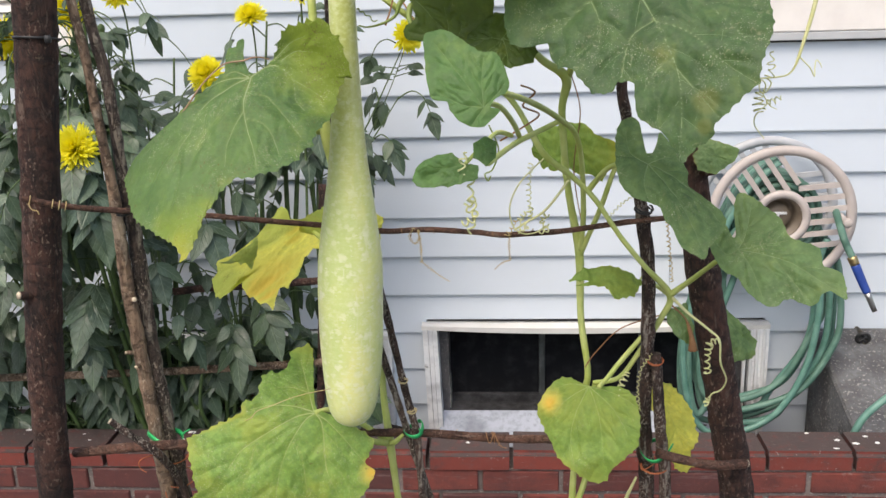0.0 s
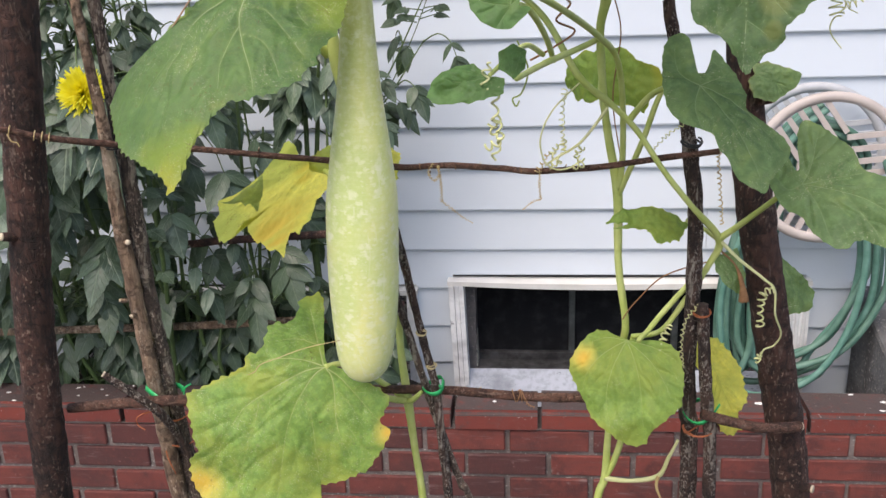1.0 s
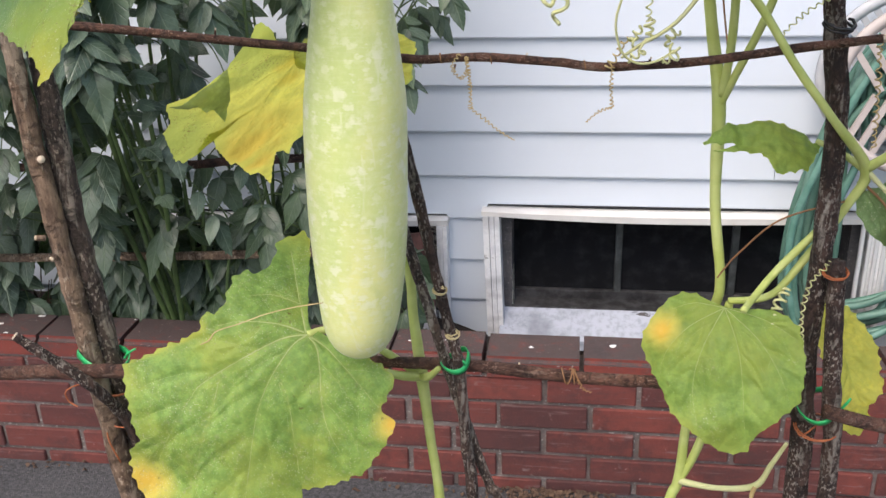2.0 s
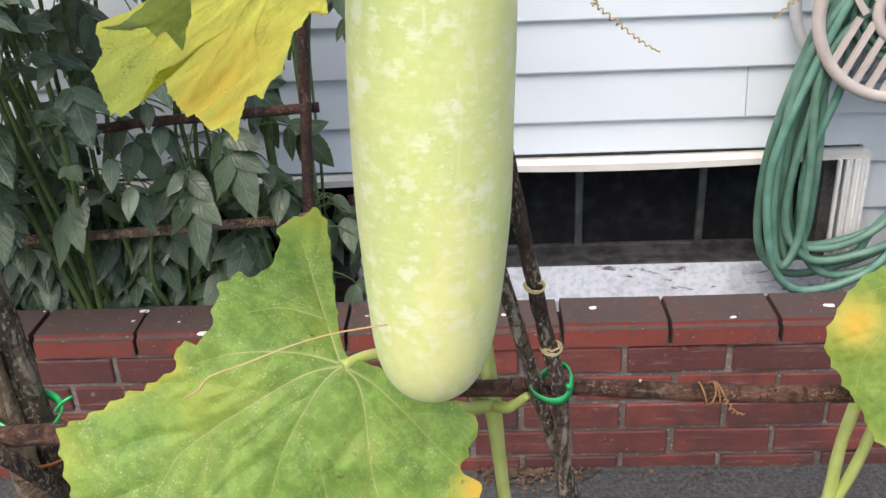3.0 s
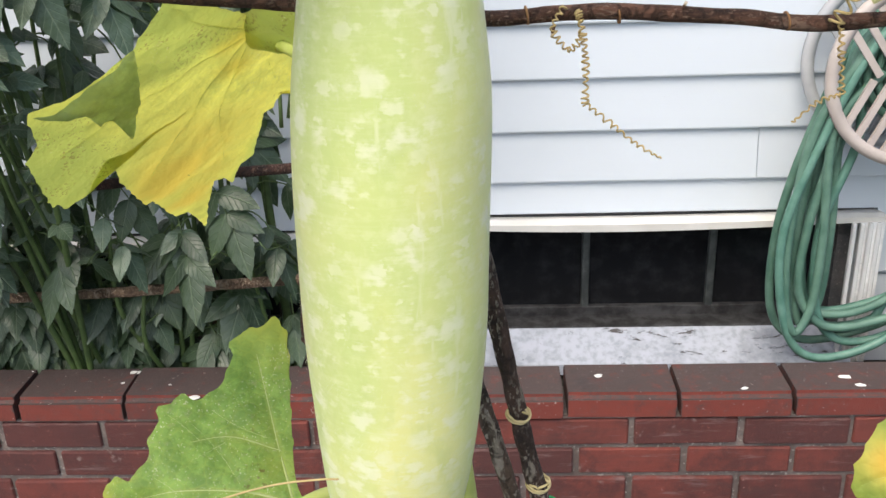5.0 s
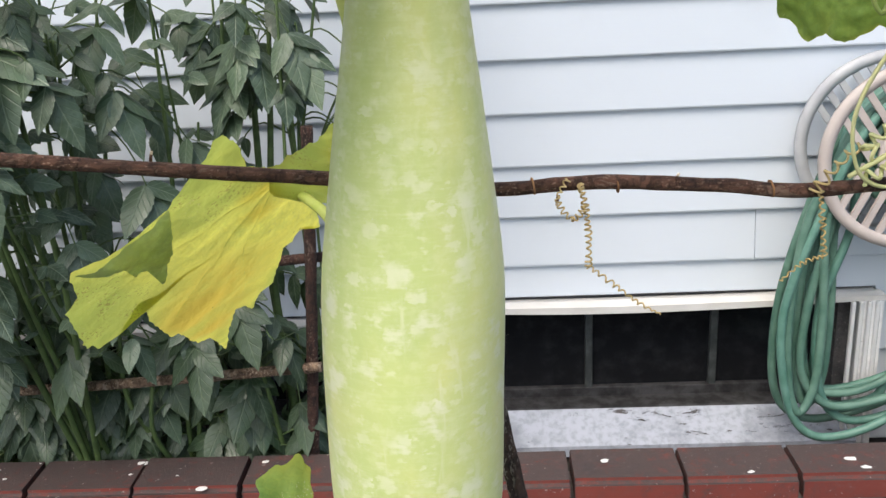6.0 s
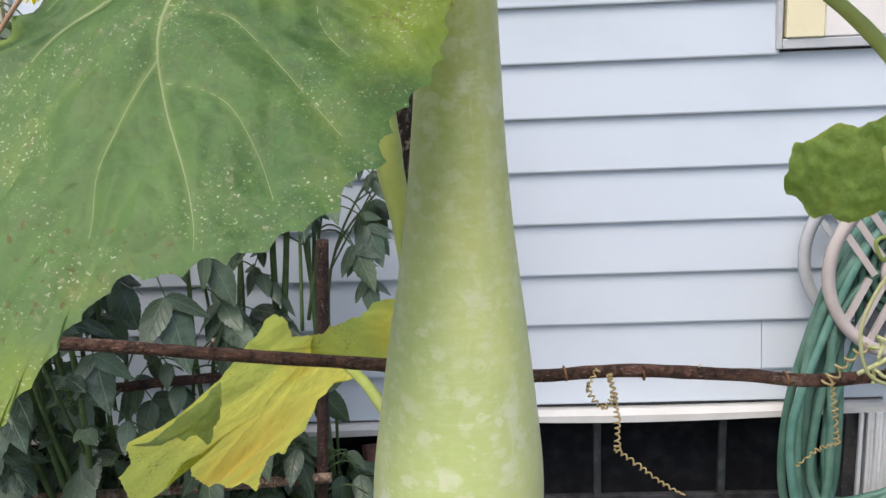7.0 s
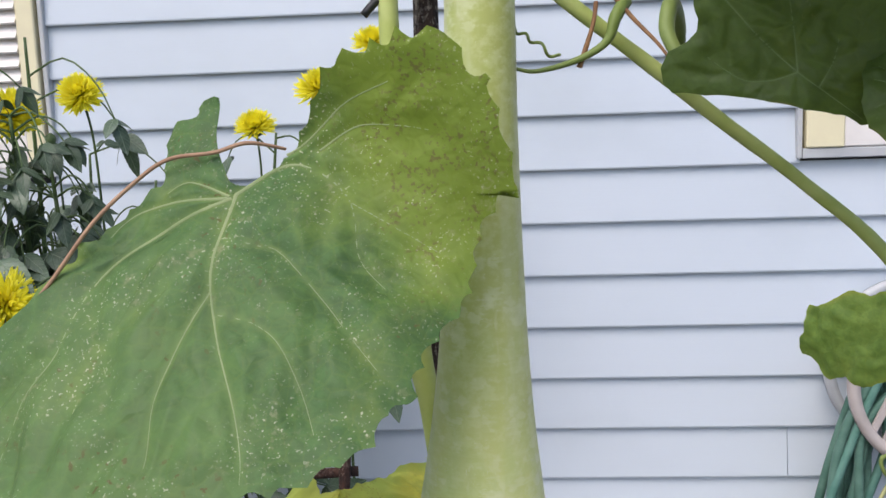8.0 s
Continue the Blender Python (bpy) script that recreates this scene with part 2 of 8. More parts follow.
def mat_small_leaf(name, a, b, sheen, vein):
    """Bloomy leaflets with a pale midrib and side veins."""
    n = Nodes(name)
    c = n.mix(n.island(), a, b)
    # Grey-green patches: leaf bloom, and sky sheen put into the colour.
    c = n.mix(n.span(n.noise(30, 5, 0.6), 0.40, 0.70, 0, 0.65), c, sheen)
    c = n.mix(n.span(n.noise(160, 4, 0.7), 0.52, 0.70, 0, 0.35), c, tuple(0.55 * v for v in a))
    side = n.math("ABSOLUTE", n.attr("across"), 0)
    ladder = n.math("FRACT", n.math("SUBTRACT", n.math("MULTIPLY", n.attr("along"), 6.5), n.math("MULTIPLY", side, 1.9)), 0)
    ribs = n.span(n.math("ABSOLUTE", n.math("SUBTRACT", ladder, 0.5), 0), 0.0, 0.11, 1, 0)
    keel = n.span(side, 0.0, 0.085, 1, 0)
    c = n.mix(n.math("MULTIPLY", ribs, 0.30), c, vein)
    c = n.mix(n.math("MULTIPLY", keel, 0.60), c, vein)
    n.bump(n.math("ADD", n.math("MULTIPLY", ribs, -0.7), n.math("ADD", n.math("MULTIPLY", keel, -0.8), n.math("MULTIPLY", n.noise(70, 4), 0.7))), 0.45, 0.0025)
    n.done(c, n.span(n.noise(45, 4), 0.35, 0.7, 0.33, 0.52), 0, 0.6)
    tr = n.add("ShaderNodeBsdfTranslucent")
    tr.inputs["Color"].default_value = (0.09, 0.16, 0.03, 1)
    sh = n.add("ShaderNodeMixShader")
    sh.inputs[0].default_value = 0.12
    n.link(n.b.outputs[0], sh.inputs[1])
    n.link(tr.outputs[0], sh.inputs[2])
    n.link(sh.outputs[0], n.out.inputs[0])
    return n.m


def mat_brick():
    n = Nodes("red_brick")
    n.co = n.add("ShaderNodeNewGeometry").outputs["Position"]
    r = n.chance()
    c = n.mix(n.span(r, 0.15, 0.85), (0.205, 0.048, 0.036), (0.104, 0.033, 0.030))
    c = n.mix(n.span(n.noise(11, 6, 0.68), 0.40, 0.66, 0, 0.75), c, (0.066, 0.026, 0.025))
    c = n.mix(n.span(n.noise((5, 5, 30), 5, 0.7), 0.50, 0.72, 0, 0.6), c, (0.085, 0.040, 0.038))
    c = n.mix(n.span(n.noise(75, 6, 0.7), 0.55, 0.75, 0, 0.5), c, (0.29, 0.090, 0.063))
    c = n.mix(n.math("MULTIPLY", n.span(n.noise(75, 4, 0.65), 0.69, 0.75), 0.7), c, (0.50, 0.44, 0.42))
    c = n.mix(n.span(n.noise(28, 4), 0.66, 0.78, 0, 0.6), c, (0.30, 0.24, 0.22))
    c = n.mix(n.span(n.noise((2.2, 2.2, 5), 4, 0.6), 0.46, 0.66, 0, 0.55), c, (0.068, 0.028, 0.027))
    c = n.mix(n.span(n.noise((9, 9, 70), 5, 0.7), 0.56, 0.74, 0, 0.55), c, (0.24, 0.175, 0.165))
    n.bump(n.noise(150, 7, 0.75), 0.8, 0.004)
    return n.done(c, 0.80)


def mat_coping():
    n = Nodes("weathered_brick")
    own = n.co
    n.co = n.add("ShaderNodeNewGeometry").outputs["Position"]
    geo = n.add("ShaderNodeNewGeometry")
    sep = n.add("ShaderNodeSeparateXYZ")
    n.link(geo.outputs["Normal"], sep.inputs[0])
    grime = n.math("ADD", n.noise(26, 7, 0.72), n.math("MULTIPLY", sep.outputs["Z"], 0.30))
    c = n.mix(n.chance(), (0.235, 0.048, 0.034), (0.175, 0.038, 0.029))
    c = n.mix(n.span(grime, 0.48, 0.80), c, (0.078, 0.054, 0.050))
    c = n.mix(n.span(n.noise(8, 5, 0.7), 0.52, 0.72, 0, 0.7), c, (0.055, 0.042, 0.042))
    c = n.mix(n.span(n.noise(60, 6, 0.7), 0.52, 0.78, 0, 0.45), c, (0.15, 0.095, 0.085))
    c = n.mix(n.math("MULTIPLY", n.span(n.noise(110, 3, 0.6), 0.66, 0.72), 0.6), c, (0.42, 0.37, 0.34))
    sep2 = n.add("ShaderNodeSeparateXYZ")
    n.link(own, sep2.inputs[0])
    end = n.math("ADD", n.math("ABSOLUTE", sep2.outputs["X"], 0), n.math("MULTIPLY", n.math("SUBTRACT", n.noise(60, 4), 0.5), 0.012))
    c = n.mix(n.span(end, 0.1030, 0.1068, 0, 0.8), c, (0.055, 0.044, 0.042))
    n.bump(n.noise(150, 7, 0.75), 0.8, 0.004)
    return n.done(c, 0.84)


def mat_peeling(name, clean, worn_to, bare):
    n = Nodes(name)
    worn = n.math("ADD", n.noise((11, 26, 60), 7, 0.72, 0.6), n.math("MULTIPLY", n.math("SUBTRACT", n.noise((3, 3, 9), 3), 0.5), 0.35))
    c = n.mix(n.span(n.noise(60, 4), 0.4, 0.7), clean, worn_to)
    c = n.mix(n.span(n.noise((7, 7, 16), 5), 0.46, 0.70, 0, 0.7), c, tuple(0.6 * v for v in worn_to))
    c = n.mix(n.span(worn, bare, bare + 0.04), c, (0.085, 0.080, 0.082))
    n.bump(n.span(worn, bare - 0.02, bare + 0.04, 1, 0), 0.6, 0.002)
    return n.done(c, 0.6)


def mat_board():
    """A board with old reddish brown paint at its head, white below an uneven line."""
    n = Nodes("half_painted_board")
    sep = n.add("ShaderNodeSeparateXYZ")
    n.link(n.co, sep.inputs[0])
    line = n.math("ADD", sep.outputs["Z"], n.math("ADD", n.math("MULTIPLY", sep.outputs["X"], 0.9), n.math("MULTIPLY", n.math("SUBTRACT", n.noise(30, 5), 0.5), 0.05)))
    c = n.mix(n.span(n.noise(40, 5), 0.35, 0.65), (0.72, 0.71, 0.72), (0.58, 0.54, 0.54))
    red = n.mix(n.span(n.noise((30, 30, 12), 5), 0.35, 0.65), (0.070, 0.030, 0.026), (0.16, 0.070, 0.058))
    c = n.mix(n.span(line, 0.118, 0.132), c, red)
    n.bump(n.noise(60, 5), 0.4, 0.002)
    return n.done(c, 0.7)


def mat_asphalt():
    n = Nodes("asphalt")
    g = n.cells(260)
    c = n.mix(n.span(n.noise(90, 6, 0.7), 0.35, 0.7), (0.030, 0.031, 0.034), (0.098, 0.099, 0.104))
    c = n.mix(n.span(n.noise(2.2, 4), 0.4, 0.7, 0, 0.22), c, (0.125, 0.124, 0.124))
    c = n.mix(n.math("MULTIPLY", n.span(g, 0.1, 0.25, 1, 0), n.span(n.noise(50, 2), 0.50, 0.62)), c, (0.27, 0.26, 0.25))
    n.bump(n.math("ADD", g, n.noise(200, 4)), 0.6, 0.004)
    return n.done(c, 0.9)


def mat_concrete(name, a, b, gravel):
    n = Nodes(name)
    g = n.cells(95)
    c = n.mix(n.span(n.noise(12, 6, 0.65), 0.35, 0.7), a, b)
    c = n.mix(n.math("MULTIPLY", n.span(n.noise(75, 6, 0.7), 0.48, 0.62), gravel), c, (0.11, 0.105, 0.10))
    c = n.mix(n.math("MULTIPLY", n.span(n.noise(120, 3), 0.6, 0.66), gravel), c, (0.42, 0.40, 0.37))
    n.bump(n.math("ADD", n.math("MULTIPLY", g, gravel), n.noise(130, 5)), 0.6, 0.004)
    return n.done(c, 0.9)


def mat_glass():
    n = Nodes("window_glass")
    # Opaque panes: the cellar's dark and faint reflections are put into the colour.
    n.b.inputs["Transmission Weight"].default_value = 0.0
    dust_skylight = n.noise(25, 5)
    return n.done(n.mix(n.span(dust_skylight, 0.4, 0.8), (0.010, 0.011, 0.013), (0.024, 0.025, 0.028)), n.span(dust_skylight, 0.3, 0.8, 0.06, 0.22), 0, 0.35)


def mat_petal():
    n = Nodes("yellow_petal")
    c = n.mix(n.island(), (0.94, 0.87, 0.03), (0.97, 0.94, 0.12))
    n.done(c, 0.55)
    tr = n.add("ShaderNodeBsdfTranslucent")
    tr.inputs["Color"].default_value = (0.95, 0.88, 0.04, 1)
    sh = n.add("ShaderNodeMixShader")
    sh.inputs[0].default_value = 0.5
    n.link(n.b.outputs[0], sh.inputs[1])
    n.link(tr.outputs[0], sh.inputs[2])
    n.link(sh.outputs[0], n.out.inputs[0])
    return n.m


M_SIDING = mat_siding()
M_GOURD = mat_gourd()
M_BARK = mat_bark("dark_bark", (0.015, 0.008, 0.006), (0.078, 0.034, 0.024), (0.19, 0.13, 0.10), 0.63, 1.0, False, 0.585)
M_BARK_PALE = mat_bark("pale_bark", (0.13, 0.078, 0.052), (0.33, 0.225, 0.150), (0.46, 0.36, 0.27), 0.55)
M_BARK_LICHEN = mat_bark("lichened_bark", (0.019, 0.011, 0.009), (0.085, 0.047, 0.036), (0.35, 0.305, 0.26), 0.575, 1.7, False, 0.545)
M_BARK_ASH = mat_bark("ashen_bark", (0.040, 0.026, 0.021), (0.165, 0.112, 0.085), (0.46, 0.405, 0.34), 0.53, 1.7, False, 0.56)
M_TWIG = mat_bark("twig_bark", (0.046, 0.020, 0.013), (0.145, 0.068, 0.045), (0.24, 0.155, 0.115), 0.60, 2.6, True)
M_BARK_GREY = mat_bark("grey_brown_bark", (0.028, 0.019, 0.015), (0.112, 0.078, 0.061), (0.33, 0.275, 0.22), 0.555, 1.4, False, 0.56)
M_CUT = mat_plain("cut_wood", (0.48, 0.37, 0.25), (0.66, 0.56, 0.43), 90, 0.8)
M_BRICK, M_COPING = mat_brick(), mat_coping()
M_MORTAR = mat_concrete("grey_mortar", (0.115, 0.088, 0.080), (0.215, 0.175, 0.162), 0.6)
M_CONCRETE = mat_concrete("rough_concrete", (0.080, 0.080, 0.084), (0.17, 0.173, 0.18), 0.6)
M_FOUND = mat_concrete("dark_foundation", (0.06, 0.06, 0.065), (0.12, 0.11, 0.11), 0.3)
# Peeling white sill, greyed and blued: its shade is put into the colour.
M_PEEL = mat_peeling("shaded_peeling_white", (0.45, 0.49, 0.57), (0.33, 0.365, 0.43), 0.605)
M_JAMB = mat_peeling("flaking_paint", (0.66, 0.65, 0.58), (0.36, 0.34, 0.29), 0.505)
M_FRAME = mat_peeling("worn_white_paint", (0.82, 0.83, 0.84), (0.72, 0.73, 0.75), 0.64)
M_ASPHALT, M_GLASS, M_PETAL = mat_asphalt(), mat_glass(), mat_petal()
M_WHITE = mat_plain("white_aluminium", (0.74, 0.75, 0.76), (0.66, 0.67, 0.68), 12, 0.45, 0.05)
M_STRIP = mat_plain("dull_white_strip", (0.70, 0.69, 0.67), (0.60, 0.59, 0.56), 9, 0.5, 0.05)
M_JTRIM = mat_plain("pale_grey_trim", (0.54, 0.55, 0.56), (0.46, 0.475, 0.49), 9, 0.5, 0.05)
M_CREAM = mat_plain("cream_trim", (0.86, 0.79, 0.53), (0.79, 0.71, 0.48), 10, 0.5, 0.08)
M_LOUVRE = mat_plain("white_shutter", (0.86, 0.82, 0.78), (0.79, 0.745, 0.71), 14, 0.5, 0.08)
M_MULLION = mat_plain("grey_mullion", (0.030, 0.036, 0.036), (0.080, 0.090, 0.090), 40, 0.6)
# Weathered wood, darkened further: the recess's shade is put into the colour.
M_DARKWOOD = mat_plain("shaded_weathered_sill", (0.010, 0.010, 0.011), (0.058, 0.058, 0.062), 34, 0.8, 0.5)
M_BLACKROOM = mat_plain("unlit_cellar_wall", (0.03, 0.03, 0.03), (0.05, 0.05, 0.05), 6, 0.9)
M_HOSE = mat_plain("green_hose", (0.078, 0.200, 0.156), (0.145, 0.295, 0.240), 26, 0.42, 0.1)
M_HOSE_OLD = mat_plain("faded_green_hose", (0.062, 0.150, 0.112), (0.130, 0.245, 0.190), 20, 0.5, 0.1)
M_REEL = mat_plain("beige_plastic", (0.44, 0.385, 0.36), (0.53, 0.47, 0.44), 16, 0.5, 0.06)
M_REEL_BACK = mat_plain("grey_plastic", (0.42, 0.43, 0.46), (0.52, 0.53, 0.55), 16, 0.5, 0.06)
M_HUB = mat_plain("tan_plastic", (0.13, 0.10, 0.075), (0.19, 0.15, 0.11), 30, 0.5)
M_BRASS = mat_plain("brass", (0.45, 0.33, 0.16), (0.55, 0.42, 0.22), 60, 0.38, 0.1, 1.0)
M_DARKBRASS = mat_plain("tarnished_brass", (0.05, 0.045, 0.035), (0.11, 0.09, 0.065), 60, 0.5, 0.2, 0.6)
M_STEEL = mat_plain("dull_steel", (0.42, 0.41, 0.40), (0.52, 0.51, 0.50), 60, 0.35, 0.1, 1.0)
M_BLUE = mat_plain("blue_rubber", (0.015, 0.05, 0.26), (0.03, 0.08, 0.34), 40, 0.45)
M_BLACK = mat_plain("black_plastic", (0.012, 0.012, 0.013), (0.025, 0.025, 0.026), 50, 0.45)
M_TIE = mat_plain("green_plastic_tie", (0.01, 0.36, 0.10), (0.02, 0.44, 0.14), 50, 0.35, 0.05)
M_TWINE = mat_plain("straw_twine", (0.50, 0.40, 0.20), (0.60, 0.50, 0.28), 150, 0.8, 0.3)
M_WIRE = mat_plain("rusty_wire", (0.34, 0.09, 0.03), (0.46, 0.14, 0.05), 120, 0.5, 0.2)
M_STEM = mat_plain("vine_stem", (0.44, 0.52, 0.13), (0.56, 0.62, 0.22), 55, 0.55, 0.3)
# Darker copy of the vine stem: overhead shade put into the colour.
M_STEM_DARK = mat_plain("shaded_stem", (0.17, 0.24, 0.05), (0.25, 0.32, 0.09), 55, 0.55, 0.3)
M_VEIN = mat_vein("leaf_vein", (0.24, 0.34, 0.14), (0.32, 0.41, 0.20), 0.30)
# Veins dimmed to match the shade painted on the overhead leaf.
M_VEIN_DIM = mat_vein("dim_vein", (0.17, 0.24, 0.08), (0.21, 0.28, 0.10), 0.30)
M_VEIN_LIME = mat_vein("lime_vein", (0.44, 0.52, 0.20), (0.54, 0.60, 0.28), 0.30)
M_VEIN_PALE = mat_vein("pale_vein", (0.30, 0.38, 0.17), (0.38, 0.45, 0.22), 0.30)
M_VEIN_GOLD = mat_vein("gold_vein", (0.74, 0.74, 0.16), (0.82, 0.80, 0.24), 0.5)
M_TENDRIL = mat_plain("dry_tendril", (0.46, 0.33, 0.14), (0.58, 0.45, 0.22), 90, 0.7, 0.2)
M_TENDRIL_GREEN = mat_plain("green_tendril", (0.60, 0.61, 0.27), (0.68, 0.68, 0.36), 90, 0.6, 0.2)
M_TENDRIL_PINK = mat_plain("pinkish_tendril", (0.30, 0.17, 0.10), (0.42, 0.26, 0.16), 90, 0.7, 0.2)
M_BROWN = mat_plain("brown_tendril", (0.22, 0.10, 0.045), (0.34, 0.18, 0.08), 90, 0.7, 0.2)
M_SOIL = mat_plain("dark_soil", (0.018, 0.013, 0.010), (0.045, 0.032, 0.024), 45, 0.95, 0.8, dist=0.02)
M_DEADLEAF = mat_plain("dead_leaf", (0.055, 0.032, 0.022), (0.13, 0.078, 0.048), 40, 0.85, 0.4)
M_DROPPING = mat_plain("white_dropping", (0.74, 0.73, 0.70), (0.82, 0.81, 0.78), 80, 0.7, 0.3)
M_PINKWOOD = mat_board()
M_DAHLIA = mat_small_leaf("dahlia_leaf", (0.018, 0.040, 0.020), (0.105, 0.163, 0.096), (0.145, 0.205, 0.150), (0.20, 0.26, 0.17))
# Darker dahlia leaf: dark small leaves, and bed shade put into the colour.
M_DAHLIA_DARK = mat_small_leaf("dark_shaded_dahlia_leaf", (0.018, 0.042, 0.018), (0.056, 0.098, 0.048), (0.090, 0.128, 0.088), (0.13, 0.18, 0.105))
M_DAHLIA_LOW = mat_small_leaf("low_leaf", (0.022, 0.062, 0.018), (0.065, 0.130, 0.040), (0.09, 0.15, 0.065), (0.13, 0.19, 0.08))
M_LOWSTALK = mat_plain("brown_stalk", (0.030, 0.024, 0.014), (0.060, 0.050, 0.026), 40, 0.8, 0.2)
M_DSTEM = mat_plain("dahlia_stem", (0.048, 0.086, 0.026), (0.090, 0.145, 0.044), 40, 0.6, 0.2)
LEAF_MATS = {
    "mottled": mat_leaf("mottled_leaf", (0.070, 0.158, 0.052), (0.040, 0.102, 0.036), (0.27, 0.36, 0.042), 0.0, 0.80, 0.30, 0.9, 0.97, cloud=0.16),
    "yellowing": mat_leaf("yellowing_leaf", (0.225, 0.372, 0.086), (0.136, 0.268, 0.058), (0.58, 0.57, 0.09), 0.0, 0.95, 0.32, 0.5, 0.90),
    "gold": mat_leaf("gold_leaf", (0.88, 0.83, 0.17), (0.82, 0.80, 0.16), (0.34, 0.54, 0.14), 0.12, 0.3, 0.66, 0.35, 0.90, (0.86, 0.80, 0.14)),
    "cool": mat_leaf("cool_green_leaf", (0.062, 0.122, 0.046), (0.038, 0.088, 0.036), (0.165, 0.200, 0.065), 0.0, 0.70, 0.25, 0.3, 1.05, cloud=0.2),
    "sage": mat_leaf("sage_leaf", (0.140, 0.234, 0.094), (0.088, 0.164, 0.066), (0.23, 0.31, 0.12), 0.0, 0.60, 0.27, 0.2, 1.02, cloud=0.35),
    "pale": mat_leaf("pale_leaf", (0.46, 0.56, 0.24), (0.37, 0.48, 0.18), (0.58, 0.62, 0.20), 0.0, 0.3, 0.35, 0.4, 0.9),
    "fresh": mat_leaf("fresh_leaf", (0.092, 0.195, 0.062), (0.070, 0.158, 0.050), (0.13, 0.23, 0.07), 0.0, 0.2, 0.30, 0.0, 1.0),
    # Shade on the overhead leaves is put into this darker green.
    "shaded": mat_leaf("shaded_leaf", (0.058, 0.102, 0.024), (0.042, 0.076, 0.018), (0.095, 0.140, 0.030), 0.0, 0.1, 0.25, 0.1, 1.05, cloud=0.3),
    "patched": mat_leaf("patched_leaf", (0.225, 0.345, 0.075), (0.165, 0.285, 0.060), (0.44, 0.46, 0.08), 0.10, 0.4, 0.34, 0.3, 0.9),
}

# ---- building tools ----
BASE = {}


def thing(name, base, label, category, group="", kind=""):
    ob = new(name)
    ob.location = base
    ob.empty_display_size = 0.05
    BASE[ob] = Vector(base)
    return tagged(ob, label, category, group, kind)


def mesh_of(name, verts, faces, base=(0, 0, 0), smooth=True):
    me = bpy.data.meshes.new(name)
    bx, by, bz = base
    me.from_pydata([(x - bx, y - by, z - bz) for x, y, z in verts], [], faces)
    me.update()
    if smooth:
        me.polygons.foreach_set("use_smooth", [True] * len(me.polygons))
    return me


def part(name, geo, material, parent, label="", smooth=True, kind=""):
    """One mesh object under a thing or a part; geo is (verts, faces) in the world's metres."""
    base = BASE[parent]
    ob = new(name, mesh_of(name, geo[0], geo[1], base, smooth))
    ob.data.materials.append(material)
    ob.parent = parent
    BASE[ob] = base
    return tagged(ob, label, kind=kind)


def solo(name, geo, material, label, category, group="", kind="", smooth=True, base=None):
    """A thing of one mesh."""
    base = Vector(base) if base else Vector(geo[0][0])
    ob = new(name, mesh_of(name, geo[0], geo[1], base, smooth))
    ob.location = base
    ob.data.materials.append(material)
    BASE[ob] = base
    return tagged(ob, label, category, group, kind)


def join(*geos):
    verts, faces = [], []
    for v, f in geos:
        k = len(verts)
        verts += list(v)
        faces += [tuple(i + k for i in q) for q in f]
    return verts, faces


def spline(points, steps=6, radii=None):
    """Catmull-Rom through the points; returns points and radii."""
    p = [Vector(q) for q in points]
    r = radii if radii else [1.0] * len(p)
    out, rad = [], []
    for i in range(len(p) - 1):
        a, b, c, d = p[max(i - 1, 0)], p[i], p[i + 1], p[min(i + 2, len(p) - 1)]
        for k in range(steps):
            t = k / steps
            out.append(0.5 * ((2 * b) + (c - a) * t + (2 * a - 5 * b + 4 * c - d) * t * t + (3 * b - a - 3 * c + d) * t ** 3))
            rad.append(r[i] + (r[i + 1] - r[i]) * t)
    out.append(p[-1])
    rad.append(r[-1])
    return out, rad


def tube(points, radius, sides=8, steps=6, rough=0.0, knots=0.0, seed=0, grain=60.0):
    """A round bar along a smooth line; radius a number or one for each point."""
    radii = list(radius) if isinstance(radius, (list, tuple)) else [radius] * len(points)
    line, rad = spline(points, steps, radii)
    verts, faces = [], []
    side = None
    for i, q in enumerate(line):
        d = (line[min(i + 1, len(line) - 1)] - line[max(i - 1, 0)]).normalized()
        if side is None:
            side = d.orthogonal().normalized()
        side = (side - d * side.dot(d)).normalized()
        up = d.cross(side)
        for k in range(sides):
            a = 2 * math.pi * k / sides
            o = side * math.cos(a) + up * math.sin(a)
            r = rad[i]
            if rough:
                r *= 1 + rough * noise.noise((q + o * r) * grain + Vector((seed, 0, 0))) + 0.5 * knots * max(0, noise.noise(q * 23 + o * 0.6 + Vector((0, seed, 0))) - 0.35)
            verts.append(tuple(q + o * r))
        if i:
            n0, n1 = (i - 1) * sides, i * sides
            faces += [(n0 + k, n0 + (k + 1) % sides, n1 + (k + 1) % sides, n1 + k) for k in range(sides)]
    faces.append(tuple(range(sides - 1, -1, -1)))
    faces.append(tuple(range(len(verts) - sides, len(verts))))
    return verts, faces


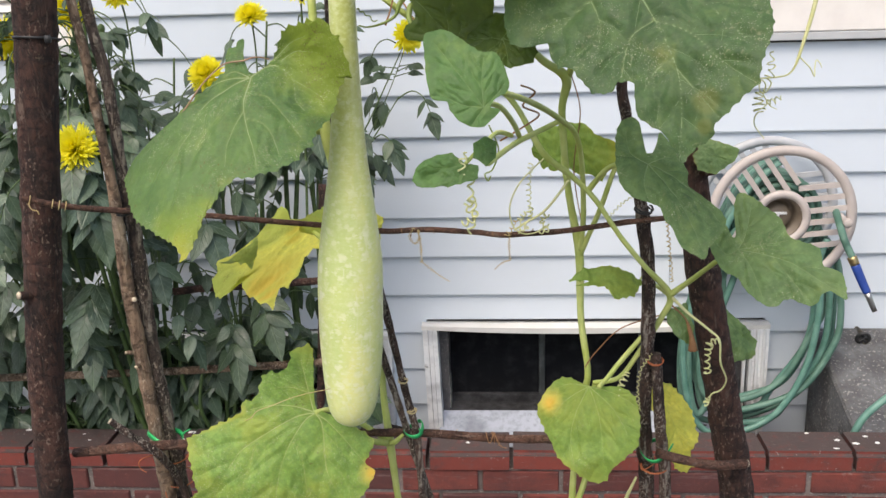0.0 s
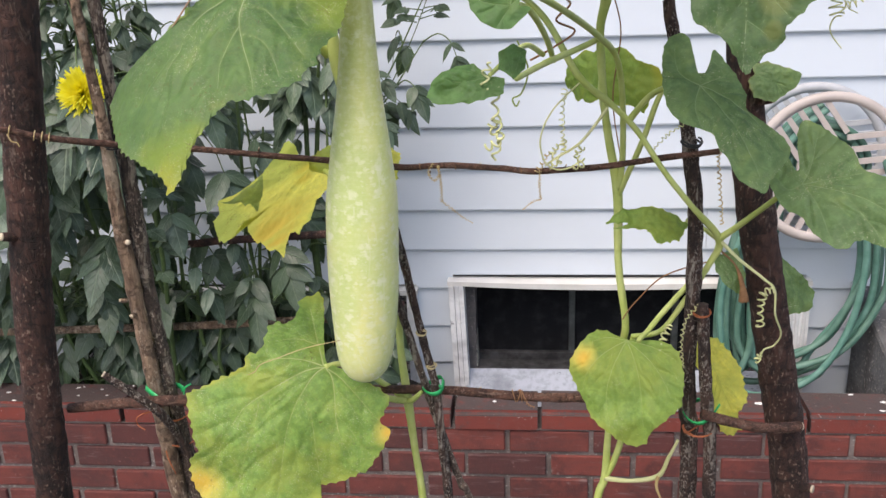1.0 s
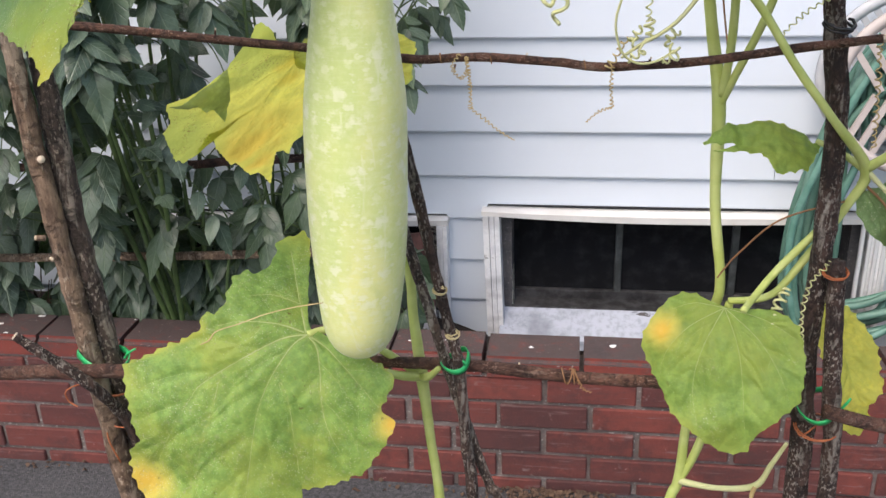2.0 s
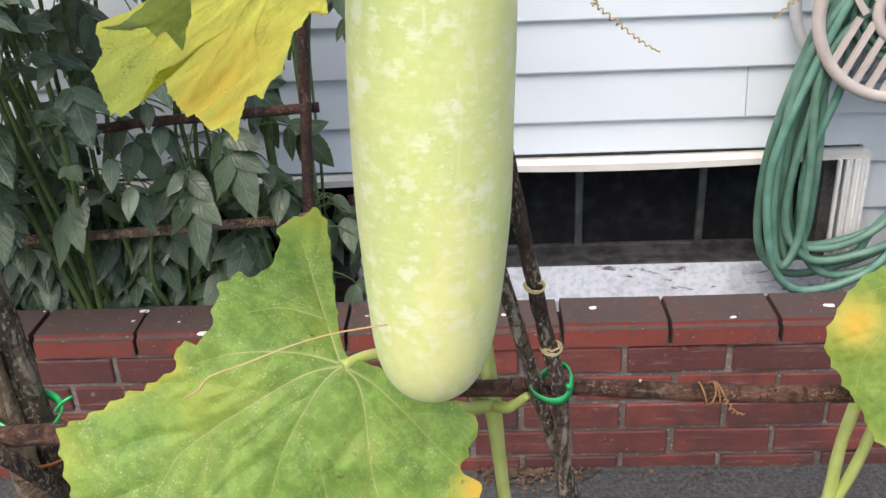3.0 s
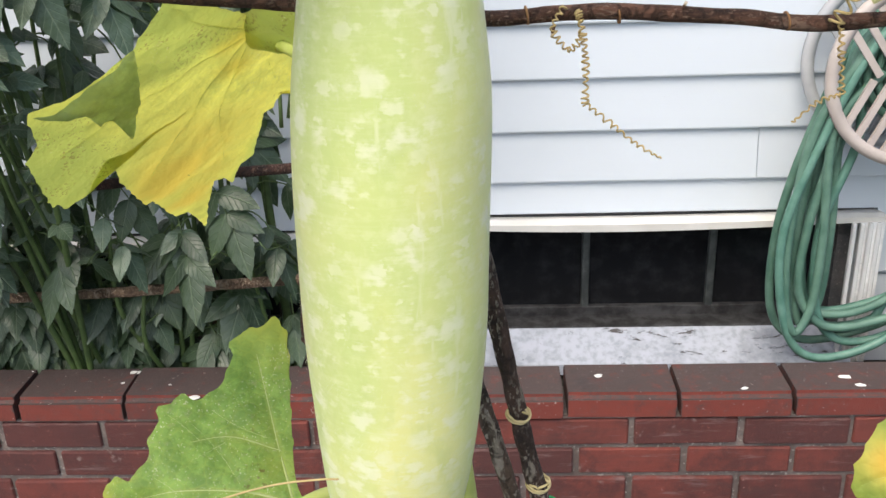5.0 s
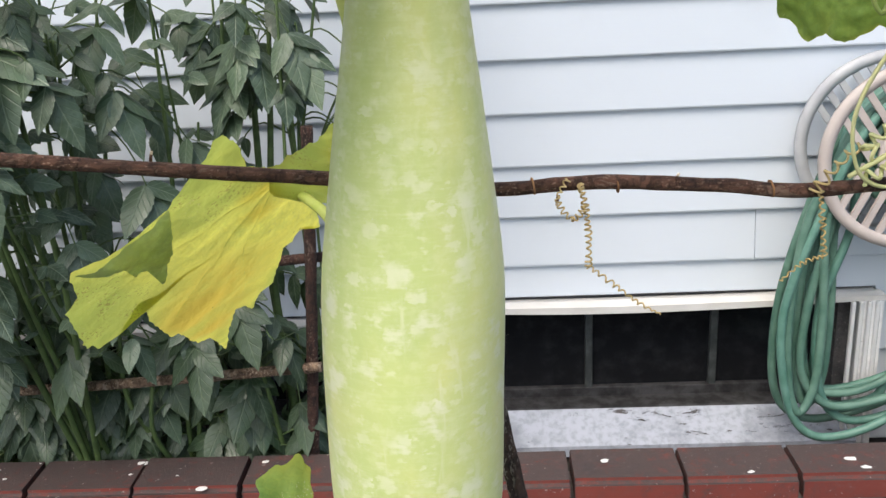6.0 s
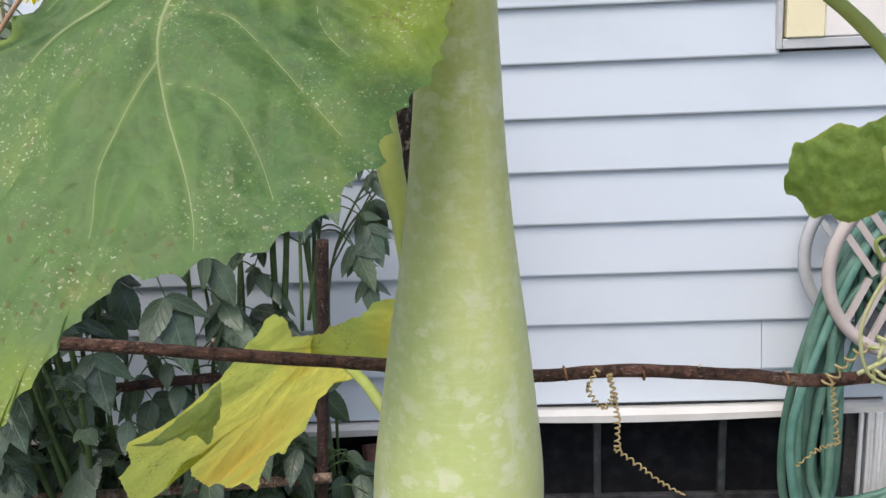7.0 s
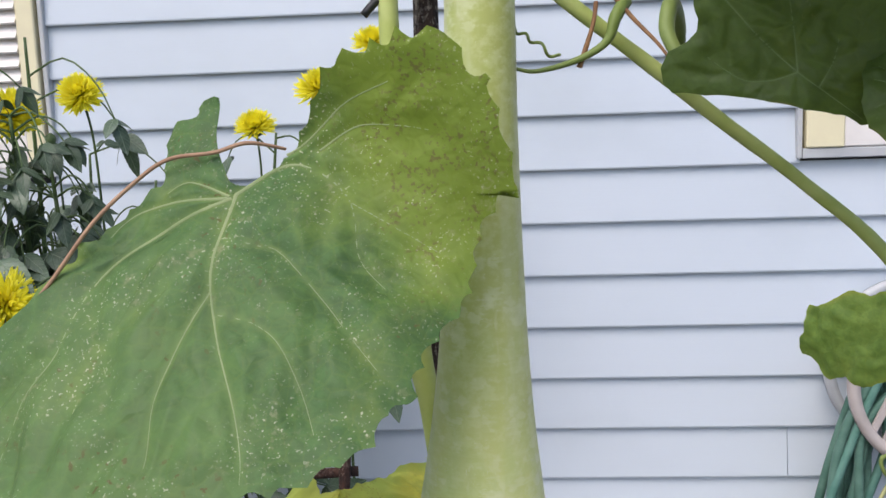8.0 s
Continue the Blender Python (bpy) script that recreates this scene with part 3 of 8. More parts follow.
def box(x0, x1, y0, y1, z0, z1, bevel=0.0):
    """A box with chamfered edges."""
    if not bevel:
        v = [(x, y, z) for z in (z0, z1) for y in (y0, y1) for x in (x0, x1)]
        return v, [(0, 2, 3, 1), (4, 5, 7, 6), (0, 1, 5, 4), (2, 6, 7, 3), (0, 4, 6, 2), (1, 3, 7, 5)]
    bm = bmesh.new()
    bmesh.ops.create_cube(bm, size=1.0, matrix=Matrix.Translation(((x0 + x1) / 2, (y0 + y1) / 2, (z0 + z1) / 2)) @ Matrix.Diagonal((x1 - x0, y1 - y0, z1 - z0, 1)))
    bmesh.ops.bevel(bm, geom=list(bm.edges), offset=bevel, segments=1, affect="EDGES")
    bm.verts.index_update()
    geo = [tuple(v.co) for v in bm.verts], [tuple(v.index for v in f.verts) for f in bm.faces]
    bm.free()
    return geo


def lathe(profile, centre, sides=48, lean=None):
    """Turned about the upright through centre; profile rows of (radius, height); lean gives the axis offset by height."""
    verts, faces = [], []
    for i, (r, z) in enumerate(profile):
        ox, oy = lean(z) if lean else (0, 0)
        for k in range(sides):
            a = 2 * math.pi * k / sides
            verts.append((centre[0] + ox + r * math.cos(a), centre[1] + oy + r * math.sin(a), centre[2] + z))
        if i:
            n0, n1 = (i - 1) * sides, i * sides
            faces += [(n0 + k, n0 + (k + 1) % sides, n1 + (k + 1) % sides, n1 + k) for k in range(sides)]
    faces.append(tuple(range(sides - 1, -1, -1)))
    faces.append(tuple(range(len(verts) - sides, len(verts))))
    return verts, faces


def ring(centre, normal, radius, thick, sides=24, tube_sides=8, squash=1.0, start=0.0, turns=1.0):
    n = Vector(normal).normalized()
    a = n.orthogonal().normalized()
    b = n.cross(a)
    count = int(sides * turns) + 1
    pts = [Vector(centre) + (a * math.cos(start + 2 * math.pi * k / sides) + b * squash * math.sin(start + 2 * math.pi * k / sides)) * radius for k in range(count)]
    return tube(pts, thick, tube_sides, 1)


def coil(points, radius, turns, thick, seed=0, sides=5):
    """A tendril that winds round a line; radius a number or one for each point."""
    rr = list(radius) if isinstance(radius, (list, tuple)) else [radius] * len(points)
    line, rad = spline(points, max(8, int(turns * 10 / max(1, len(points) - 1))), rr)
    pts, side = [], None
    for i, q in enumerate(line):
        d = (line[min(i + 1, len(line) - 1)] - line[max(i - 1, 0)]).normalized()
        if side is None:
            side = d.orthogonal().normalized()
        side = (side - d * side.dot(d)).normalized()
        a = 2 * math.pi * turns * i / len(line) + seed + 0.5 * math.sin(i * 0.21 + seed)
        wob = 1 + 0.25 * math.sin(i * 0.13 + seed)
        pts.append(q + (side * math.cos(a) + d.cross(side) * math.sin(a)) * rad[i] * wob)
    return tube(pts, thick, sides, 1)


def leaf_form(spec, seed, cup, wave):
    """The leaf's own axes and its gently bent surface: place(s, w, lift) in the world's metres."""
    c, a, n = (Vector(spec[k]) for k in ("c", "axis", "normal"))
    n.normalize()
    a = (a - n * a.dot(n)).normalized()
    b = n.cross(a)
    size = spec.get("size") or max(r for _, r in spec["lobes"])
    twist, root = spec.get("twist", 0.0), -spec["root"]
    fold_deg, fold_from, fold_slope = spec.get("fold", (0, 9, 0))
    fold_dir = (math.cos(radians(fold_deg)), math.sin(radians(fold_deg)))

    def height(s, w):
        d2 = ((s - root) ** 2 + w * w) / (size * size)
        ang = math.atan2(w, s - root)
        fold = -0.030 * size * math.cos(7 * ang) * min(1, d2 * 1.5) * (0.0 if "veins" in spec else 1.0)
        ripple = wave * size * min(1.5, d2) * noise.noise(Vector((s / size * 2.1, w / size * 2.1, seed * 3.7)))
        fine = 0.035 * size * noise.noise(Vector((s / size * 7, w / size * 7, seed))) * (0.5 if "veins" in spec else 1.0)
        over = s * fold_dir[0] + w * fold_dir[1] - fold_from
        bent = fold_slope * 0.5 * (over + math.sqrt(over * over + 0.0001)) - twist * s * w / size
        return -cup * size * (s * s + w * w) / (size * size) + cup * size * 0.45 + fold + ripple + fine - bent

    def place(s, w, lift=0.0):
        return c + a * s + b * w + n * (height(s, w) + lift)

    return place, size, root


def leaf_geo(spec, seed, cup=0.10, wave=0.07, teeth=0.05):
    """A palmate leaf blade and its raised veins. Its outline is given in degrees and reach about the hub (the
    petiole's end or the middle of the blade); the blade sinks along the veins and swells between them."""
    place, size, root = leaf_form(spec, seed, cup, wave)
    about_root = "outline" in spec
    stem_end = Vector(spec.get("hub", (root * 0.985, 0.0)))
    hub = stem_end if about_root else Vector((0.0, 0.0))
    knots = [Vector((r * math.cos(radians(d)), r * math.sin(radians(d)), 0)) for d, r in (spec["outline"] if about_root else spec["lobes"])]
    if about_root:
        line = spline([knots[-1]] + knots + knots[:2], 6)[0][6:-6]
    else:
        line = knots + knots[:1]
    total = [0.0]
    for p, q in zip(line, line[1:]):
        total.append(total[-1] + (q - p).length)
    count = 180 if size < 0.04 else 480
    rings = 14 if size < 0.04 else 34
    edge, k = [], 0
    for i in range(count):
        at = total[-1] * i / count
        while total[k + 1] < at:
            k += 1
        f = (at - total[k]) / max(1e-9, total[k + 1] - total[k])
        edge.append((line[k] * (1 - f) + line[k + 1] * f).to_2d())
    # small uneven teeth along the margin
    pitch, toothed = total[-1] / count, []
    period = max(4, round(spec.get("tooth", 0.011) / pitch))
    for i, p in enumerate(edge):
        d = edge[(i + 1) % count] - edge[i - 1]
        out = Vector((d.y, -d.x)).normalized() if d.length > 1e-9 else Vector((0, 0))
        u = (i % period) / period
        saw = (1 - abs(2 * u - 1)) ** 2 - 0.35
        jag = 0.4 + 1.3 * abs(noise.noise(Vector((i // period * 1.7, seed, 0))))
        lobe = noise.noise(Vector((p.x * 90, p.y * 90, seed)))
        near_hub = min(1.0, p.length / (0.35 * size)) if about_root else 1.0
        toothed.append(p + out * near_hub * size * (teeth * 1.1 * saw * jag + teeth * 0.5 * lobe))
    table = sorted((math.atan2(p.y, p.x), p.length) for p in toothed)

    def inside(p, part_of=0.95):
        q = p - hub
        ang = math.atan2(q.y, q.x)
        lo, hi = 0, len(table) - 1
        while lo < hi:
            m = (lo + hi) // 2
            if table[m][0] < ang:
                lo = m + 1
            else:
                hi = m
        return q.length < part_of * min(table[lo][1], table[lo - 1][1])

    def march(p, ang, turn, limit):
        """Follow a slowly turning line until it nears the margin."""
        path, q = [p.copy()], p.copy()
        step = size * 0.035
        while len(path) * step < limit:
            q = q + Vector((math.cos(ang), math.sin(ang))) * step
            ang += turn + 0.05 * noise.noise(Vector((q.x * 60, q.y * 60, seed)))
            if len(path) > 2 and not inside(q):
                break
            path.append(q.copy())
        return path

    inner, main = stem_end, []
    for v in spec.get("veins", ()):
        pts = spline([Vector((x, y, 0)) for x, y in v], 7)[0]
        main.append([p.to_2d() + stem_end for p in pts])
    if "veins" not in spec:
        for i, deg in enumerate(spec.get("fan", (-128, -84, -40, 0, 40, 84, 128))):
            side = 1 if deg >= 0 else -1
            path = march(inner, radians(deg + 5 * math.sin(seed * 1.3 + i * 2.1)), -side * 0.012 + 0.010 * math.sin(seed + i * 1.7), 3 * size)
            if len(path) > 4:
                main.append(path)
    minor, scale = [], spec.get("vein_scale", 1.0)
    for i, path in enumerate(main):
        length = sum((q - p).length for p, q in zip(path, path[1:]))
        gap, since, sgn = 0.13 * size, 0.0, 1 if (seed + i) % 2 else -1
        for k in range(2, len(path) - 2):
            since += (path[k] - path[k - 1]).length
            if since < gap:
                continue
            since, sgn = 0.25 * gap * abs(math.sin(seed + 3.1 * k)), -sgn
            d = path[k + 1] - path[k - 1]
            twig = march(path[k], math.atan2(d.y, d.x) + sgn * radians(46 + 9 * math.sin(seed * 2 + k)), -sgn * 0.045, min(0.42 * size, 0.55 * length))
            if len(twig) > 3:
                minor.append(twig)
    segs = [(p, q, 1.0 - 0.6 * k / len(path)) for path in main for k, (p, q) in enumerate(zip(path, path[1:]))]
    segs += [(p, q, 0.30) for path in minor for p, q in zip(path, path[1:])]
    A = np.array([p for p, q, g in segs]).reshape(-1, 2)
    D = np.array([q - p for p, q, g in segs]).reshape(-1, 2)
    G = np.array([g for p, q, g in segs])

    def groove(points):
        """How near each point lies to a vein, and how far the blade swells there."""
        P = np.array(points)
        near, far = np.zeros(len(P)), np.full(len(P), 9.0)
        if len(A) and scale:
            for k in range(len(A)):
                t = np.clip(((P - A[k]) @ D[k]) / max(1e-12, D[k] @ D[k]), 0, 1)
                d = np.linalg.norm(P - A[k] - t[:, None] * D[k], axis=1)
                near = np.maximum(near, G[k] * np.exp(-(d / (0.011 * size)) ** 2))
                far = np.minimum(far, d / (0.35 + 0.65 * G[k]))
        return near, np.clip(far / (0.10 * size), 0, 1)

    calm = edge
    for _ in range(3):
        calm = [sum((calm[(i + o) % count] for o in range(-6, 7)), Vector((0, 0))) / 13 for i in range(count)]
    flat, rim = [Vector((hub.x, hub.y))], [0.0]
    for j in range(1, rings + 1):
        rho = (j / rings) ** 0.85
        near_rim = min(1.0, max(0.0, (rho - 0.55) / 0.40))
        for i in range(count):
            p = calm[i].lerp(edge[i], near_rim * near_rim).lerp(toothed[i], max(0.0, (rho - 0.92) * 12.5))
            flat.append(hub + p * rho)
            rim.append(rho * (min(1.0, p.length / (0.4 * size)) if about_root else 1.0))
    near, swell = groove(flat)
    puff = spec.get("puff", 0.020) * size
    verts = [tuple(place(p.x, p.y, puff * (h * h * (3 - 2 * h) * (1 - 0.6 * e ** 6) - 0.35 * g))) for p, g, h, e in zip(flat, near, swell, rim)]
    faces = [(0, 1 + k, 1 + (k + 1) % count) for k in range(count)]
    for j in range(2, rings + 1):
        n0, n1 = 1 + (j - 2) * count, 1 + (j - 1) * count
        faces += [(n0 + k, n1 + k, n1 + (k + 1) % count, n0 + (k + 1) % count) for k in range(count)]

    def marks(key):
        out = []
        for p in flat:
            m = 0.0
            for sd, sr, sw in spec.get(key, ()):
                m = max(m, 1 - math.hypot(p.x - sr * size * math.cos(radians(sd)), p.y - sr * size * math.sin(radians(sd))) / (sw * size))
            out.append(max(0.0, m))
        return out

    veins = []

    def ribbon(path, w0, w1):
        vv, ff = [], []
        g, h = groove(path)
        for i, m in enumerate(path):
            d = (path[min(i + 1, len(path) - 1)] - path[max(i - 1, 0)]).normalized()
            w = w1 + (w0 - w1) * (1 - i / max(1, len(path) - 1)) ** 1.7
            base = puff * (h[i] * h[i] * (3 - 2 * h[i]) - 0.35 * g[i])
            for o, lift in ((-1, -0.0004), (-0.45, 0.0001 + w * 0.30), (0.45, 0.0001 + w * 0.30), (1, -0.0004)):
                vv.append(tuple(place(m.x - d.y * w * o, m.y + d.x * w * o, base + lift)))
            if i:
                k = 4 * i
                ff += [(k - 4 + q, k - 3 + q, k + 1 + q, k + q) for q in range(3)]
        veins.append((vv, ff))

    if scale:
        width = 0.0052 * size * scale
        for i, path in enumerate(main):
            first = 1.2 if (path[0] - inner).length < 0.05 * size else 0.55
            ribbon(path, width * first, width * 0.22)
        for path in minor if spec.get("fine_veins", True) else ():
            ribbon(path, width * 0.22, width * 0.08)
    fields = {"rim": rim, "spot": marks("spots"), "fresh": marks("greens"), "dust_skylight": marks("dust_skylights"), "nerve": [float(g) * min(1.0, 1.6 * scale) for g in near]}
    return (verts, faces), join(*veins), fields


def add_leaf(parent, key, mat, seed, label, cup=0.10, wave=0.07, vein_mat=None, teeth=0.05, **extra):
    spec = dict(LEAVES[key], **extra)
    blade, veins, fields = leaf_geo(spec, seed, cup, wave, teeth)
    ob = part("leaf", blade, LEAF_MATS[mat], parent, label)
    for field, values in fields.items():
        ob.data.attributes.new(field, "FLOAT", "POINT").data.foreach_set("value", values)
    if veins[0]:
        part("vein_net", veins, vein_mat or M_VEIN, ob)
    return ob


# ---- setting: ground, house wall, windows ----
GROUND = -0.03
ground = solo("ground", ([(-40, -40, GROUND), (40, -40, GROUND), (40, 40, GROUND), (-40, 40, GROUND)], [(0, 1, 2, 3)]), M_ASPHALT,
              "dark grey worn asphalt at the foot of the brick planter", "ground", kind="structure", smooth=False)

# The wall behind the siding, with two cellar windows and two windows above.
WALL_Y0, WALL_Y1 = 3.022, 3.22
OPEN = [(-0.93, 0.090, 0.06, 0.440), (0.300, 1.222, 0.08, 0.472)]
wall = solo("wall_north", join(
    box(-3.4, OPEN[0][0], WALL_Y0, WALL_Y1, -0.1, 3.2), box(OPEN[0][1], OPEN[1][0], WALL_Y0, WALL_Y1, -0.1, 3.2),
    box(OPEN[1][1], 3.6, WALL_Y0, WALL_Y1, -0.1, 3.2),
    *[box(a, b, WALL_Y0, WALL_Y1, -0.1, lo) for a, b, lo, hi in OPEN], *[box(a, b, WALL_Y0, WALL_Y1, hi, 3.2) for a, b, lo, hi in OPEN]),
    M_FOUND, "house wall clad in pale blue-grey vinyl siding", "wall", kind="structure", smooth=False)
# Near-black walls: the cellar's lack of light is put into the colour.
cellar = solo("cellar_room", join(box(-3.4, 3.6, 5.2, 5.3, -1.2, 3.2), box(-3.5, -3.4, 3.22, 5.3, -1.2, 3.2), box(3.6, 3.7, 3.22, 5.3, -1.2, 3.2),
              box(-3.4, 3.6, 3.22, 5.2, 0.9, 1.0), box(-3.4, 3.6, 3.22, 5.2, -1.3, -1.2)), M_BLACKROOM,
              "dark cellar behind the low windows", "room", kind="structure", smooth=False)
roof = solo("house_eave", box(-3.6, 3.8, 2.75, 5.4, 3.2, 3.32, 0.01), M_WHITE, "white house eave over the siding", "eave", kind="structure", smooth=False)

# Lapped siding: each course stands proud at its lower lip.
LIP, EXPOSE = 3.0, 0.127


def course(x0, x1, z0, z1, cut=0.0):
    """One length of siding from x0 to x1; cut is how much of the lower part is notched away."""
    f = cut / (z1 - z0)
    yb, yt = LIP + 0.013 * f, LIP + 0.013
    zb = z0 + cut
    prof = [(yb, zb), (yb - 0.0012, zb + 0.004), (yt, z1 + 0.004), (3.024, z1 + 0.004), (3.024, zb + 0.012), (yb + 0.012, zb + 0.001)]
    k = len(prof)
    v = [(x, y, z) for x in (x0, x1) for y, z in prof]
    return v, [(i, (i + 1) % k, k + (i + 1) % k, k + i) for i in range(k)] + [tuple(range(k - 1, -1, -1)), tuple(range(k, 2 * k))]


def clad(x0, x1, z0, z1, cut=0.0):
    ob = part("siding_panel", course(x0, x1, z0, z1, cut), M_SIDING, wall, smooth=False)
    return ob


UPPER_L, UPPER_R, SILL_Z = -0.765, 1.012, 1.345
for i in range(-5, 19):
    z0 = 0.70 + EXPOSE * i
    z1 = z0 + EXPOSE
    if z1 < 0.48:
        spans = [(-3.4, -0.99, 0), (0.117, 0.268, 0), (1.302, 3.6, 0)]
    elif z0 < 0.48:
        spans = [(-3.4, -0.99, 0), (-0.99, 0.117, max(0.0, 0.458 - z0)), (0.117, 0.232, 0), (0.232, 1.302, 0.490 - z0), (1.302, 3.6, 0)]
    elif abs(z0 - 0.573) < 0.01:
        spans = [(-3.4, 1.0 - 0.0008, 0), (1.0 + 0.0008, 3.6, 0)]
    elif z1 > SILL_Z and z0 < 2.65:
        spans = [(UPPER_L, UPPER_R, 0), (-3.4, -2.05, 0), (2.25, 3.6, 0)]
    else:
        spans = [(-3.4, 3.6, 0)]
    for a, b, cut in spans:
        clad(a, b, z0, z1, cut)


def cellar_window(name, x0, x1, z0, z1, face, bars, label, lean=0.0):
    """A white timber frame proud of the siding, a sloping sill and three dark panes set back in it."""
    w = thing(name, ((x0 + x1) / 2, 2.95, z0), label, "window", kind="structure")
    fl, ft = face
    yb = 3.13
    def upright(xa, xb, dx, yf):
        zt = z1 - ft - 0.001
        v = [(xa, yf, z0), (xb, yf, z0), (xb, yb, z0), (xa, yb, z0), (xa - dx, yf, zt), (xb - dx, yf, zt), (xb - dx, yb, zt), (xa - dx, yb, zt)]
        return v, [(3, 2, 1, 0), (4, 5, 6, 7), (0, 1, 5, 4), (1, 2, 6, 5), (2, 3, 7, 6), (3, 0, 4, 7)]
    for xa, dx, way in ((x0 + lean, lean, 1), (x1, 0.0, -1)):
        edge = [xa, xa + way * fl * 0.36, xa + way * fl * 0.42, xa + way * fl * 0.68, xa + way * fl * 0.73, xa + way * fl]
        for name_of, i, yf, mat in (("window_frame", 0, 2.956, M_FRAME), ("frame_moulding", 2, 2.959, M_FRAME), ("frame_moulding", 4, 2.963, M_FRAME)):
            part(name_of, upright(min(edge[i], edge[i + 1]), max(edge[i], edge[i + 1]), dx, yf), mat, w, smooth=False)
        part("frame_groove", upright(min(edge[1], edge[4]), max(edge[1], edge[4]), dx, 2.965), M_FRAME, w, smooth=False)
        inner = xa + way * (fl + 0.026)
        part("jamb", upright(min(edge[5], inner), max(edge[5], inner), dx, 3.030), M_JAMB, w, "flaking weathered jamb", smooth=False)
    # the head sags a little in its middle
    n, v, f = 14, [], []
    for i in range(n + 1):
        t = i / n
        x, s = x0 - 0.003 + (x1 - x0 + 0.006) * t, 0.016 * math.sin(math.pi * t) * (1.2 - 0.6 * t)
        v += [(x, 2.959, z1 - ft - s), (x, 2.959, z1 - s * 0.55 + 0.001), (x, 2.978, z1 + 0.004), (x, 3.10, z1 - ft - s)]
        if i:
            k = 4 * i
            f += [(k - 4, k, k + 1, k - 3), (k - 3, k + 1, k + 2, k - 2), (k - 2, k + 2, k + 3, k - 1), (k - 1, k + 3, k, k - 4)]
    part("window_head", (v, f + [(0, 1, 2, 3), (4 * n + 3, 4 * n + 2, 4 * n + 1, 4 * n)]), M_STRIP, w, "white metal strip that sags", smooth=False)
    sill_top = z0 + 0.086
    sv = [(x0 + fl, 2.925, z0), (x1 - fl, 2.925, z0), (x1 - fl, 2.925, z0 + 0.030), (x0 + fl, 2.925, z0 + 0.030), (x1 - fl, 3.02, sill_top), (x0 + fl, 3.02, sill_top), (x1 - fl, 3.02, z0), (x0 + fl, 3.02, z0)]
    part("window_sill", (sv, [(0, 1, 2, 3), (3, 2, 4, 5), (5, 4, 6, 7), (7, 6, 1, 0), (0, 3, 5, 7), (1, 6, 4, 2)]), M_PEEL, w, "peeling white painted sill", smooth=False)
    part("inner_sill", box(x0 + fl, x1 - fl, 3.021, 3.14, z0, sill_top + 0.004, 0.003), M_DARKWOOD, w, "bare weathered wood, darkened for the recess", smooth=False)
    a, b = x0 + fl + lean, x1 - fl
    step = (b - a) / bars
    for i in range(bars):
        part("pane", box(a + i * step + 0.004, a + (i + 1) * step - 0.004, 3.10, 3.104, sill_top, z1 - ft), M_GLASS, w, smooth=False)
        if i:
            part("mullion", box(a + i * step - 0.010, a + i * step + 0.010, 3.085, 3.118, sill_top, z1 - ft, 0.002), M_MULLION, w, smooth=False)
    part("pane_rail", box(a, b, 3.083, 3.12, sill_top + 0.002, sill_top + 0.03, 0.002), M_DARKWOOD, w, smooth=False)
    return w


win_main = cellar_window("window_1", 0.222, 1.306, 0.075, 0.482, (0.046, 0.011), 3,
                         "low cellar window with peeling white frame and dark panes", 0.012)
# ribbed storm-frame lining at the hinge side
for i in range(4):
    part("frame_rib", box(1.228 + i * 0.0195, 1.238 + i * 0.0195, 2.950, 2.963, 0.090, 0.470, 0.002), M_WHITE, win_main, smooth=False)
win_left = cellar_window("window_2", -0.985, 0.120, 0.055, 0.452, (0.030, 0.014), 3,
                         "low cellar window half hidden behind dahlias")


def shutter_window(name, x0, x1, z0, z1, cream, label):
    """An upper window: cream casing, sill and white louvres."""
    w = thing(name, ((x0 + x1) / 2, 2.98, z0), label, "window", kind="structure")
    part("casing", box(x0, x0 + cream, 2.981, 3.03, z0 + 0.018, z1, 0.003), M_CREAM, w, smooth=False)
    part("casing", box(x1 - cream, x1, 2.981, 3.03, z0 + 0.018, z1, 0.003), M_CREAM, w, smooth=False)
    part("casing", box(x0 + cream, x1 - cream, 2.981, 3.03, z1 - cream, z1, 0.003), M_CREAM, w, smooth=False)
    part("window_sill", box(x0 - 0.006, x1 + 0.006, 2.986, 3.03, z0 - 0.006, z0 + 0.017, 0.002), M_JTRIM, w, "thin pale strip under the casing", smooth=False)
    for xa in (x0 - 0.019, x1 + 0.007):
        part("siding_trim", box(xa, xa + 0.012, 2.988, 3.03, z0 - 0.006, z1, 0.002), M_JTRIM, w, smooth=False)
    part("backing", box(x0 + cream, x1 - cream, 3.0, 3.012, z0 + 0.018, z1 - cream), M_LOUVRE, w, smooth=False)
    part("shutter_rail", box(x0 + cream, x1 - cream, 2.985, 3.0, z0 + 0.018, z0 + 0.12, 0.003), M_LOUVRE, w, smooth=False)
    z = z0 + 0.125
    while z < z1 - cream - 0.03:
        v = [(x, y, zz) for x in (x0 + cream, x1 - cream) for y, zz in ((2.975, z), (2.979, z - 0.004), (2.999, z + 0.026), (2.995, z + 0.030))]
        part("louvre", (v, [(0, 1, 5, 4), (1, 2, 6, 5), (2, 3, 7, 6), (3, 0, 4, 7), (3, 2, 1, 0), (4, 5, 6, 7)]), M_LOUVRE, w, smooth=False)
        z += 0.034
    return w


shutter_window("window_3", 1.022, 2.24, 1.352, 2.65, 0.085, "upper window with cream casing and white louvres")
shutter_window("window_4", -2.04, -0.775, 1.362, 2.65, 0.045, "upper window with cream casing and white louvred shutter")

# ---- planter ----
soil_v, soil_f, nx, ny = [], [], 90, 10
